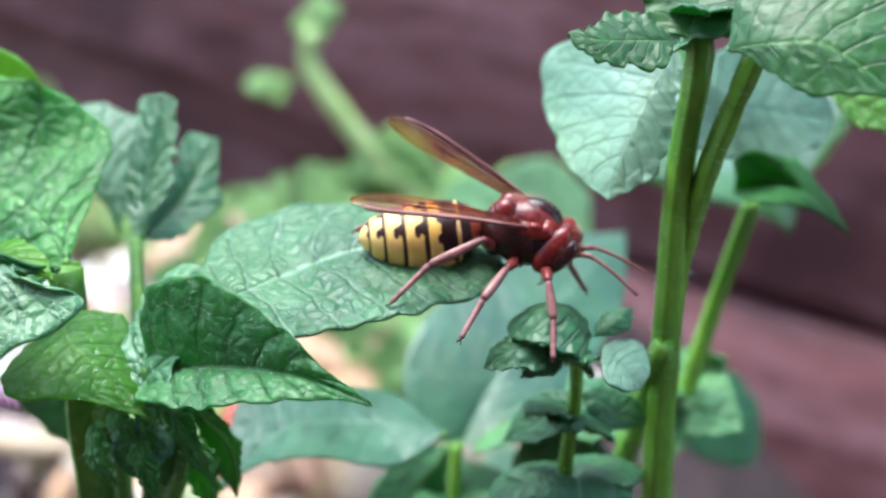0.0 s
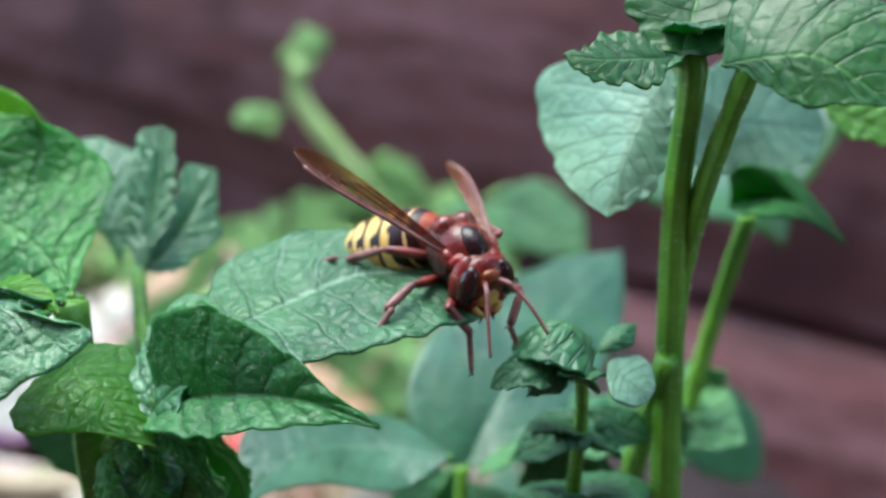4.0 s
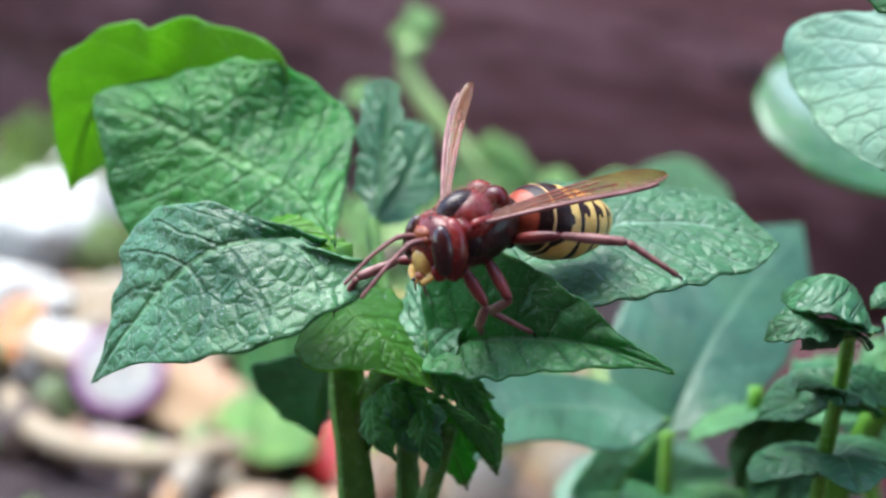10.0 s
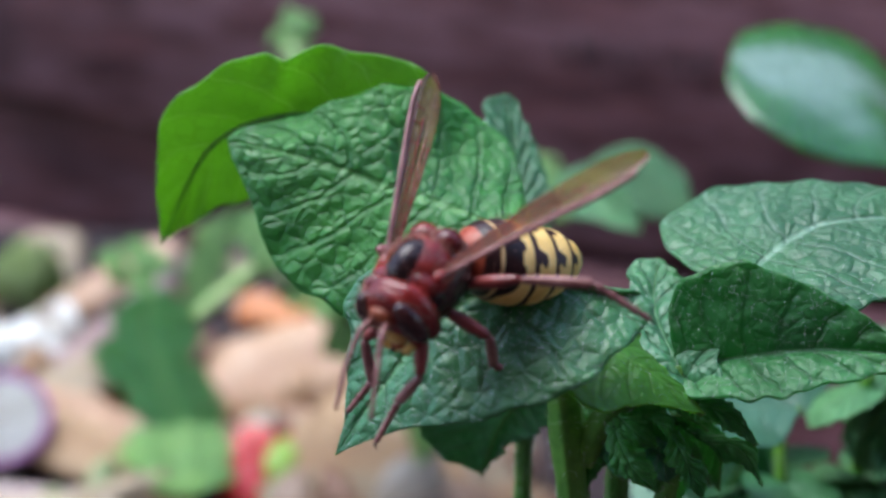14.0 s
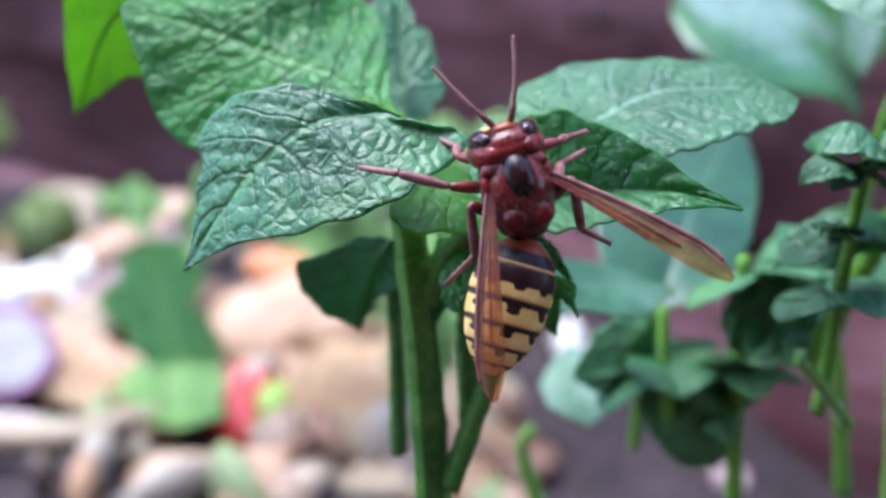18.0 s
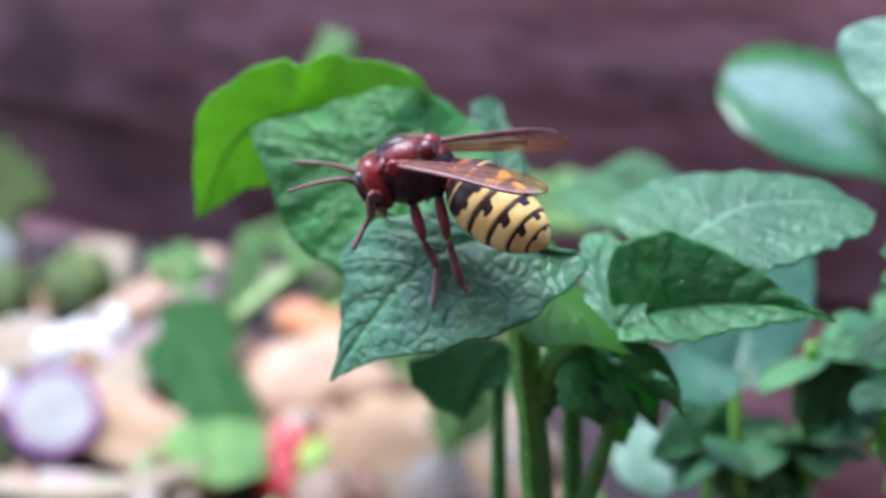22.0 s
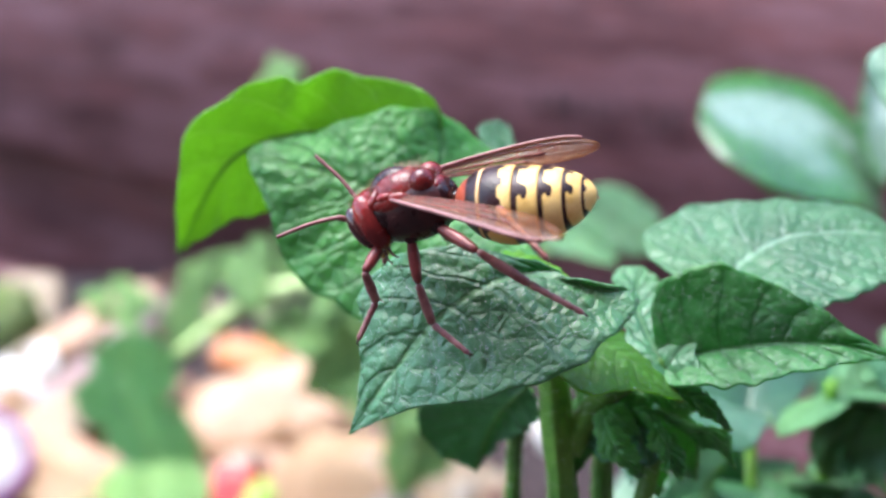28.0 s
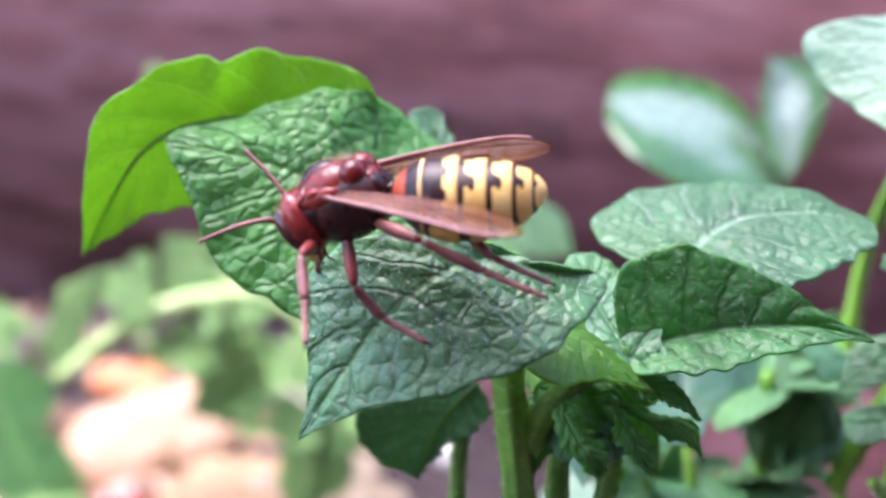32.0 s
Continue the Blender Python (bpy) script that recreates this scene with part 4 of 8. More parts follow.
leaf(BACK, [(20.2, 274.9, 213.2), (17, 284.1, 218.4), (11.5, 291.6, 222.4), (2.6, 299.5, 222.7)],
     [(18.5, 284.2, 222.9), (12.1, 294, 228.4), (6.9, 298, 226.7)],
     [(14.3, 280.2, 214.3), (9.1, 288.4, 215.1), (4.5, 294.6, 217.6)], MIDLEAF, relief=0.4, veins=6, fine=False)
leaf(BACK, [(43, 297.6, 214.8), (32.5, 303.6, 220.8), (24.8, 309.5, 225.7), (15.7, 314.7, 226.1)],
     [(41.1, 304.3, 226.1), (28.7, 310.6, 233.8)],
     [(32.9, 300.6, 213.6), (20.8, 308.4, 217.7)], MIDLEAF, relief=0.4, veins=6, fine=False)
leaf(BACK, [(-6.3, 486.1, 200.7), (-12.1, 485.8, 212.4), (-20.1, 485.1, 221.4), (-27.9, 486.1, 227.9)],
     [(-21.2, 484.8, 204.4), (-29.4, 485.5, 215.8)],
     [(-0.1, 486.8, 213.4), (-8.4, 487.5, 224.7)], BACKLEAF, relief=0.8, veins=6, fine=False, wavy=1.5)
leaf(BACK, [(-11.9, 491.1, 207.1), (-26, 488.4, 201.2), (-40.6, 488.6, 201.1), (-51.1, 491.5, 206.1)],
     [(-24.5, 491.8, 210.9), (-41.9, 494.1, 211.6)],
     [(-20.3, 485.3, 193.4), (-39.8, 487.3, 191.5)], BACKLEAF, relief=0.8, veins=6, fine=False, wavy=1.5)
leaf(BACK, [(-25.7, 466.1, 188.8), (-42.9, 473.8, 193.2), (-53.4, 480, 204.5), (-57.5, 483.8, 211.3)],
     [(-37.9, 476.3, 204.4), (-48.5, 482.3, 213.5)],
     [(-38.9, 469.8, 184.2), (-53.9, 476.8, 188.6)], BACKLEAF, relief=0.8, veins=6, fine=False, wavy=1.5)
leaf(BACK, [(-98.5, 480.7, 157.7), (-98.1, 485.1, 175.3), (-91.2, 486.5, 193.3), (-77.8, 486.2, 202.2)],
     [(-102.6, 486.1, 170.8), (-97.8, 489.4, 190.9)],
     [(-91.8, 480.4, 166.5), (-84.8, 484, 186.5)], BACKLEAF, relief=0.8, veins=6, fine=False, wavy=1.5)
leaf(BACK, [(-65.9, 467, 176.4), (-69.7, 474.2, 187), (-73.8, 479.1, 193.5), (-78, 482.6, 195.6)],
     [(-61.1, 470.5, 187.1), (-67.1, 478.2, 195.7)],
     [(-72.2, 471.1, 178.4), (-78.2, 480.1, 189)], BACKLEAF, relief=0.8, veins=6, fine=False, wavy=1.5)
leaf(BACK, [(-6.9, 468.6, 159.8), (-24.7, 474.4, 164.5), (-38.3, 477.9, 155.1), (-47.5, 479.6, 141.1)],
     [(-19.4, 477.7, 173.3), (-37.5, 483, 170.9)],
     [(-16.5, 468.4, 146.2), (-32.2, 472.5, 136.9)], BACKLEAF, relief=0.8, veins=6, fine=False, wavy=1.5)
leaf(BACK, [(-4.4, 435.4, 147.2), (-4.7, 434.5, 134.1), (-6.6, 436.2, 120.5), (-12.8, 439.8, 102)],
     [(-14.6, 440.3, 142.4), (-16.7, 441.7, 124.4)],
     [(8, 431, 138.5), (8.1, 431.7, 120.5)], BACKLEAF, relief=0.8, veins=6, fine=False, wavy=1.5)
leaf(RIGHT, [(39.5, 180.7, 202.3), (43.6, 177.7, 203), (50.5, 179.7, 201.1), (53.3, 177.3, 199.6)],
     [(49.3, 189.3, 206.2), (52.3, 185.7, 206)],
     [(42.4, 179.7, 197.7), (44.9, 175.6, 197.9)], MIDLEAF, relief=0.3, veins=5, fine=False)
leaf(RIGHT, [(39, 182.3, 201.8), (33.7, 181.8, 201.2), (26.8, 177.5, 199.7), (23.9, 178.4, 197.1)],
     [(36.5, 180.5, 197.4), (30.4, 176.4, 196.9)],
     [(36.8, 189.3, 204.6), (31.6, 187.4, 203.3)], MIDLEAF, relief=0.3, veins=5, fine=False)
leaf(RIGHT, [(40.9, 184.3, 202.2), (44.2, 187.6, 206.1), (46.4, 188.6, 209), (47.5, 188.7, 210.5)],
     [(40.5, 186.9, 206.3), (44.5, 192.1, 208.7)],
     [(44.9, 184.3, 204.2), (49.7, 190.7, 206.2)], MIDLEAF, relief=0.3, veins=5, fine=False)
leaf(RIGHT, [(39.3, 181, 201.9), (41.9, 181.3, 200), (42.8, 178.2, 197.5), (42.1, 173.9, 195.7)],
     [(45.7, 184.6, 202.3), (46.8, 182.3, 200.4)],
     [(38.7, 181.8, 198.3), (40, 180.2, 196.4)], MIDLEAF, relief=0.3, veins=5, fine=False)
leaf(RIGHT, [(38.3, 181.1, 202.2), (34.5, 182.7, 202.3), (28.4, 179.7, 201.9), (27.2, 183.8, 199.8)],
     [(35.5, 180.2, 198.5), (30.3, 177.8, 198.7)],
     [(38.4, 189.4, 205.5), (33.3, 187.3, 205.4)], MIDLEAF, relief=0.3, veins=5, fine=False)
leaf(RIGHT, [(39.3, 180.9, 202.8), (46, 187.1, 205.6), (50.3, 188.4, 207.9), (51.6, 186.1, 209.2)],
     [(44.6, 190.9, 206.8), (46.3, 188.6, 209.8)],
     [(45.2, 182.6, 202.5), (51, 187.8, 204.3)], MIDLEAF, relief=0.3, veins=5, fine=False)
leaf(RIGHT, [(23.5, 162.8, 194), (28.6, 165.4, 193.3), (31.5, 163.1, 192.2), (33.5, 161.3, 191)],
     [(29.5, 168.3, 195.8), (33.1, 168.5, 195)],
     [(25.8, 163.4, 190.8), (28.4, 161.8, 190.4)], MIDLEAF, relief=0.3, veins=5, fine=False)
leaf(RIGHT, [(24.3, 166.4, 193.1), (22.3, 165.7, 191.8), (19.7, 163.2, 190), (16.9, 159.2, 188.8)],
     [(23.9, 163.4, 191.3), (21.2, 160.5, 190.2)],
     [(20.5, 165, 194), (18.2, 163, 192.6)], MIDLEAF, relief=0.3, veins=5, fine=False)
leaf(RIGHT, [(25.2, 168, 193.4), (25.6, 168.8, 196.4), (26.9, 171.7, 198.1), (27.1, 171.8, 199.3)],
     [(22.9, 167.8, 195.9), (24.6, 171.8, 197.5)],
     [(27.3, 167.5, 195.7), (29.3, 172, 197.1)], MIDLEAF, relief=0.3, veins=5, fine=False)
leaf(RIGHT, [(25, 167.2, 192.8), (24.5, 163.5, 191.6), (23.9, 159.8, 189.5), (24.1, 158.4, 187.2)],
     [(28, 166.9, 192.3), (27.7, 164.3, 190.6)],
     [(21.9, 163.4, 191.6), (23.1, 164.1, 189.2)], MIDLEAF, relief=0.3, veins=5, fine=False)
leaf(RIGHT, [(24.4, 166.9, 193.4), (22, 167.2, 195.2), (20.2, 169.1, 195.8), (18.8, 170, 195.9)],
     [(22.3, 168.8, 192), (19.7, 167.8, 193.4)],
     [(26.5, 173.5, 196), (23.7, 172.1, 197.4)], MIDLEAF, relief=0.3, veins=5, fine=False)
leaf(RIGHT, [(17.5, 174.9, 177.4), (21.2, 175.3, 178.7), (23.6, 172.4, 179.8), (26.1, 172.2, 179.5)],
     [(22.1, 182, 179.8), (24.1, 179, 181.2)],
     [(19.5, 171.8, 176.2), (24.3, 176.2, 175.6)], MIDLEAF, relief=0.3, veins=5, fine=False)
leaf(RIGHT, [(16.5, 174.8, 177.1), (11.9, 170.1, 177.2), (9.3, 170.7, 174.5), (7.2, 170.3, 172.2)],
     [(15.5, 171.7, 174.4), (12.9, 171.1, 172.8)],
     [(13.6, 178.9, 177.8), (9.3, 173.7, 177.6)], MIDLEAF, relief=0.3, veins=5, fine=False)
leaf(RIGHT, [(16.1, 172.1, 178.6), (19.9, 179.8, 180.2), (21.1, 180.5, 182.6), (23.2, 183.8, 183)],
     [(18.1, 182.5, 179.4), (19.5, 184, 181.7)],
     [(22.4, 180.1, 178.1), (23, 179.7, 180.9)], MIDLEAF, relief=0.3, veins=5, fine=False)
leaf(RIGHT, [(17.6, 176, 176.6), (16.4, 168.9, 176.9), (16.8, 166.2, 175.1), (17.2, 164.5, 173.2)],
     [(22.1, 177.9, 176.4), (21.3, 172.5, 175.9)],
     [(15.1, 173.5, 174.7), (14.8, 169.2, 174.1)], MIDLEAF, relief=0.3, veins=5, fine=False)
leaf(RIGHT, [(16.5, 175, 177.4), (13.5, 176, 178.4), (11, 178.7, 177.9), (8.4, 178, 177.9)],
     [(14.4, 176.6, 175), (11.6, 177, 175.5)],
     [(17.4, 183.1, 179.1), (14.1, 182.2, 180)], MIDLEAF, relief=0.3, veins=5, fine=False)
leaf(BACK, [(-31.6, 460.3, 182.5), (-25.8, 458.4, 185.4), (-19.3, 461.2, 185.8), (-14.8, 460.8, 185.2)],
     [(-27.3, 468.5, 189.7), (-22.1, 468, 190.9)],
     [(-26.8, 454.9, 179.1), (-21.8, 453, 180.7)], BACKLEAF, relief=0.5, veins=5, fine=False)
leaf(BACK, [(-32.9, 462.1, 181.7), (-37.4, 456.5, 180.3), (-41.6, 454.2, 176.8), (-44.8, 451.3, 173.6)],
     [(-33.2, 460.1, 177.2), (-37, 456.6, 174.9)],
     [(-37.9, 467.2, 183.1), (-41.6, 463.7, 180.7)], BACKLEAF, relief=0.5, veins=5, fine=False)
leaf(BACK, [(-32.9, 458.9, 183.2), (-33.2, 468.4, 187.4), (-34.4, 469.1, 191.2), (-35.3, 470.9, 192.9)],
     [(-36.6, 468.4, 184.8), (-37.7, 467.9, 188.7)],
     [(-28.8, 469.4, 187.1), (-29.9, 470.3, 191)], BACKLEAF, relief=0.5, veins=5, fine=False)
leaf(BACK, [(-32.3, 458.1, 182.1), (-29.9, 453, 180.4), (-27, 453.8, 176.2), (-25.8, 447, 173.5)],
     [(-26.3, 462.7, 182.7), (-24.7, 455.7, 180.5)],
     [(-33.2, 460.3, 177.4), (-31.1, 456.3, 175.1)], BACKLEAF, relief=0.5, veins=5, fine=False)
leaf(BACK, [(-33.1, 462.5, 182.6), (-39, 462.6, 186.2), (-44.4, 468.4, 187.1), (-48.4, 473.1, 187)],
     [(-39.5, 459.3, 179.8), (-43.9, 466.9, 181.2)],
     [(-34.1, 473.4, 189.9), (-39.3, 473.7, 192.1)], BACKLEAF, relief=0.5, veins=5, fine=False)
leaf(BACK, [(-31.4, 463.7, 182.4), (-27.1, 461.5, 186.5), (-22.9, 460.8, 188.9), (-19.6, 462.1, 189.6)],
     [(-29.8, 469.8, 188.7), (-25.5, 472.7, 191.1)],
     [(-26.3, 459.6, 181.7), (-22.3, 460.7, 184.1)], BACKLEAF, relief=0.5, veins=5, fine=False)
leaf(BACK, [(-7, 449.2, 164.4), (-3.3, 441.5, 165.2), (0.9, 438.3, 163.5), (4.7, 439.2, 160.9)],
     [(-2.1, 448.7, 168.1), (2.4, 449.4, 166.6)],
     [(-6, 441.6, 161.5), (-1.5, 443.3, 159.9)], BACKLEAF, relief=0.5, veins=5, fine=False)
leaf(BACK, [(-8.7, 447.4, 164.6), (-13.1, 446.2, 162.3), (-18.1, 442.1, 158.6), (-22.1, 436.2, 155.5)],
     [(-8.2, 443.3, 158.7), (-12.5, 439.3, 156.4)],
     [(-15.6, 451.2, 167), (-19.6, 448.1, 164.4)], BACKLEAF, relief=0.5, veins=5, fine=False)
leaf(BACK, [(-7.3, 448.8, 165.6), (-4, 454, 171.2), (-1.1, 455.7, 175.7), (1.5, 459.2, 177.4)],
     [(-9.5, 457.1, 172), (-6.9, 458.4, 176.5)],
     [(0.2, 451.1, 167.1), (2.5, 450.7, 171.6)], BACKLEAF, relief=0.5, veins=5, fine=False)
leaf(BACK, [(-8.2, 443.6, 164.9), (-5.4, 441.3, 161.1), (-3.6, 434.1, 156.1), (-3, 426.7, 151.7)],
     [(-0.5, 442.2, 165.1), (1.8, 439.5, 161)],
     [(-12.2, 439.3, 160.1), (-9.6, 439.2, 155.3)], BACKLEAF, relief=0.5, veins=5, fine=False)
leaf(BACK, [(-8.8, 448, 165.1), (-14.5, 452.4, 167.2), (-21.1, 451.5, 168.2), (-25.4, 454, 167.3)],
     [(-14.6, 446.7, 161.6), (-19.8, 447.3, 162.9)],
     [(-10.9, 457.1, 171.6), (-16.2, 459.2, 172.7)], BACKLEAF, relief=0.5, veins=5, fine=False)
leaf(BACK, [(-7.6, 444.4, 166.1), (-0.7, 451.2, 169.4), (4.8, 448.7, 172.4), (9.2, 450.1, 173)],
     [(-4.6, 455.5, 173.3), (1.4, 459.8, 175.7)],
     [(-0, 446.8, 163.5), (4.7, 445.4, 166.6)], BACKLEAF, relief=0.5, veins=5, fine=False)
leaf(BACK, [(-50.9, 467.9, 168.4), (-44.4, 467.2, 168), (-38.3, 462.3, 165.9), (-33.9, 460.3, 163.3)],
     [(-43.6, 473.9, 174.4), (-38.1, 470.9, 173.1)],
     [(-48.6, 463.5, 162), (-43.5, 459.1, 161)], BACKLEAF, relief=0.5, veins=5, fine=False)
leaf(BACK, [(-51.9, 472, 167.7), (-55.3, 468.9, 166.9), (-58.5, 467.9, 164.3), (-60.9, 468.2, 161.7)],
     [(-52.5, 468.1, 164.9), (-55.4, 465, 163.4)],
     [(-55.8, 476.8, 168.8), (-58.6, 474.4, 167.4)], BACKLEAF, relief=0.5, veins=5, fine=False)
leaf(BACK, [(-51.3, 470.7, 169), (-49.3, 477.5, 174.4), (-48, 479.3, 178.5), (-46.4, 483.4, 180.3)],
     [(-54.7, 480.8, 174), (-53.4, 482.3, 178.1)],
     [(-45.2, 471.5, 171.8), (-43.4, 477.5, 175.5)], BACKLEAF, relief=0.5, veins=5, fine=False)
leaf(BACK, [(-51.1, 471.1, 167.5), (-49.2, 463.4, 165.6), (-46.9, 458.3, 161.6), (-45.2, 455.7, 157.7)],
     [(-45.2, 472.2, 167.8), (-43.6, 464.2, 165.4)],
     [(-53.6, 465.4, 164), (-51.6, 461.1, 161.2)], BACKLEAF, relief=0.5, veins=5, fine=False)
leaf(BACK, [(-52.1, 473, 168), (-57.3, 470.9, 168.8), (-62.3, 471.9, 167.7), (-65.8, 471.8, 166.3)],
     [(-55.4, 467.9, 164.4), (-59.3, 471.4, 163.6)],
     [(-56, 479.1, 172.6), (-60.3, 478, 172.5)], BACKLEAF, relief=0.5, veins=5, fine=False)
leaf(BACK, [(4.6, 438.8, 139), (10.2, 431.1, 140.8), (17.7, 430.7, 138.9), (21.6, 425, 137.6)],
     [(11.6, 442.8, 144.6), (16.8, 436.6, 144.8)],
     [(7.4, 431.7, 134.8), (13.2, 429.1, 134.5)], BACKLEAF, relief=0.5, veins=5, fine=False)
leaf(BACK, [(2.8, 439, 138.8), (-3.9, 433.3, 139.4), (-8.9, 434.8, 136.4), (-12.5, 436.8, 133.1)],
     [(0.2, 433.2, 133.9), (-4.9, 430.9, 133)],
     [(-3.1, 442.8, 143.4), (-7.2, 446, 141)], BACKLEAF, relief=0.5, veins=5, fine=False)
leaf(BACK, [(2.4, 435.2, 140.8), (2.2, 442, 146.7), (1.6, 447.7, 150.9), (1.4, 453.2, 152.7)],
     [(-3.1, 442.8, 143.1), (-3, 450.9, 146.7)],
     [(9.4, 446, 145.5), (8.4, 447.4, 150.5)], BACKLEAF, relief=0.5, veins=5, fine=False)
leaf(BACK, [(3.2, 436.7, 139.1), (4.2, 433.4, 136.8), (4.9, 429.5, 133.5), (5.7, 427.5, 130.1)],
     [(7.6, 437.6, 138.1), (7.6, 430.6, 136.5)],
     [(1.3, 436.1, 136), (2, 433.7, 133.4)], BACKLEAF, relief=0.5, veins=5, fine=False)
leaf(BACK, [(1.6, 434.5, 140.1), (-4.1, 437.6, 140.5), (-10.1, 439.9, 139.1), (-14.1, 442.4, 137.1)],
     [(-2.8, 432.3, 136.3), (-7.5, 435.5, 135.5)],
     [(-0.8, 447.5, 143.4), (-6.5, 447.3, 143.4)], BACKLEAF, relief=0.5, veins=5, fine=False)
leaf(BACK, [(3.3, 435.1, 140.3), (8.9, 438.1, 142.8), (14.1, 438.8, 144.3), (17.3, 437.7, 144.8)],
     [(7.1, 445.9, 145.2), (10.9, 444.3, 147.5)],
     [(8.8, 434, 138.1), (13.8, 436.7, 139.4)], BACKLEAF, relief=0.5, veins=5, fine=False)
leaf(BACK, [(-19.9, 452.5, 142.6), (-12.3, 454.8, 143.7), (-5.8, 451.8, 144), (-1.8, 447.2, 143.5)],
     [(-13.3, 464.9, 148.7), (-8, 459.3, 150.3)],
     [(-15.3, 447.3, 137.7), (-9.4, 446.6, 138.3)], BACKLEAF, relief=0.5, veins=5, fine=False)
leaf(BACK, [(-20.7, 456.1, 141.2), (-25, 453.2, 141), (-28.7, 453.8, 138.4), (-31.4, 451.8, 136.3)],
     [(-21.6, 453.4, 137.5), (-25.5, 448.7, 136.8)],
     [(-25.4, 459, 143.9), (-28.6, 458.7, 142.4)], BACKLEAF, relief=0.5, veins=5, fine=False)
leaf(BACK, [(-21, 452.8, 143.3), (-21.2, 461.5, 148.9), (-22.2, 466.2, 153.4), (-22.9, 468.8, 155.6)],
     [(-26.4, 459.7, 146.1), (-26.8, 466.3, 150)],
     [(-15.7, 458.8, 148.8), (-15.7, 466.6, 152.5)], BACKLEAF, relief=0.5, veins=5, fine=False)
leaf(BACK, [(-20.6, 451.1, 142.2), (-18.2, 448.1, 140.6), (-15.5, 448.3, 137), (-14.6, 442.2, 135.2)],
     [(-14.8, 454.8, 142.7), (-12.8, 452.4, 140.7)],
     [(-21.8, 451.2, 138), (-19.8, 448.3, 136)], BACKLEAF, relief=0.5, veins=5, fine=False)
leaf(BACK, [(-21.1, 456.6, 141.8), (-26.8, 455.9, 144.4), (-32.1, 457, 145), (-35.7, 460.8, 143.8)],
     [(-25.8, 456.6, 139.2), (-30.4, 457.6, 140.2)],
     [(-23.5, 462.5, 147), (-27.9, 464.8, 147.8)], BACKLEAF, relief=0.5, veins=5, fine=False)
leaf(BACK, [(-67.3, 483.3, 194.7), (-63.4, 478.1, 195.5), (-59, 480.6, 194), (-56.3, 479, 192.7)],
     [(-63.6, 484.2, 198.7), (-59.9, 486.5, 197.9)],
     [(-65.1, 480.5, 191.7), (-61.6, 479.5, 191.2)], BACKLEAF, relief=0.5, veins=5, fine=False)
leaf(BACK, [(-68.8, 485.2, 194.6), (-74.6, 484.8, 194.4), (-80.3, 486, 192.2), (-84.3, 479.9, 190.1)],
     [(-71.4, 482.5, 189.4), (-76.4, 478, 188.7)],
     [(-74.3, 488.8, 199.8), (-79.2, 491.7, 198.3)], BACKLEAF, relief=0.5, veins=5, fine=False)
leaf(BACK, [(-67.6, 485.7, 195.5), (-65.3, 484.6, 201.7), (-62.5, 494.3, 205.4), (-61, 492.8, 207.6)],
     [(-69.7, 492.2, 201.8), (-67.8, 492.9, 206.1)],
     [(-61.9, 482.8, 198.3), (-59.9, 485.9, 202.2)], BACKLEAF, relief=0.5, veins=5, fine=False)
leaf(BACK, [(-67.5, 484.6, 194.4), (-65.2, 477.8, 192.4), (-62.5, 476.1, 188.6), (-61, 468.9, 185.7)],
     [(-61.8, 485.8, 195.5), (-59.9, 478.3, 193.1)],
     [(-69.2, 482.7, 190), (-67.2, 475.6, 187.9)], BACKLEAF, relief=0.5, veins=5, fine=False)
leaf(BACK, [(-68.8, 480.7, 195.2), (-73.6, 485.8, 196.8), (-78.6, 488.8, 196.7), (-82.2, 486, 196.3)],
     [(-72.7, 482.8, 192.4), (-77, 484.3, 193.1)],
     [(-71.5, 492.7, 199.9), (-75.7, 495.8, 200.5)], BACKLEAF, relief=0.5, veins=5, fine=False)
leaf(BACK, [(-121.6, 466.8, 181.3), (-115.9, 465.8, 182.6), (-110.6, 469.7, 181.6), (-105.9, 466.4, 180.7)],
     [(-118.7, 475.9, 187.4), (-114.1, 478.2, 187.3)],
     [(-117.2, 462.8, 176.5), (-112.9, 466.7, 176.1)], BACKLEAF, relief=0.5, veins=5, fine=False)
leaf(BACK, [(-123.3, 468.8, 180.5), (-125.4, 463.7, 179.8), (-128.7, 465.9, 176.7), (-130.5, 463.8, 174.2)],
     [(-122.6, 467.3, 176.7), (-124.7, 465, 175)],
     [(-129.2, 475.1, 181.9), (-130.3, 467.3, 180.8)], BACKLEAF, relief=0.5, veins=5, fine=False)
leaf(BACK, [(-122.6, 469.9, 181.6), (-121, 472.4, 186.7), (-119.5, 478.2, 190), (-118.1, 481.2, 191.5)],
     [(-125.7, 476.7, 186.8), (-123.9, 477.6, 190.7)],
     [(-117.8, 471.7, 183.4), (-116.4, 474.6, 187)], BACKLEAF, relief=0.5, veins=5, fine=False)
leaf(BACK, [(-122.3, 468.2, 180.4), (-118.3, 461.8, 178.4), (-115, 460.5, 173.7), (-112.1, 454.5, 170.4)],
     [(-116.5, 473, 181.2), (-112.5, 464.4, 178.8)],
     [(-124.6, 467.1, 175.4), (-120.3, 457.8, 173.5)], BACKLEAF, relief=0.5, veins=5, fine=False)
leaf(BACK, [(-123.5, 468.4, 181.2), (-128.2, 469.3, 183.4), (-133.1, 471.4, 183.9), (-137.1, 474.6, 183.6)],
     [(-127.8, 467.1, 178.7), (-131.9, 468.5, 179.9)],
     [(-127.2, 478.1, 186.3), (-130.8, 475.7, 187.7)], BACKLEAF, relief=0.5, veins=5, fine=False)
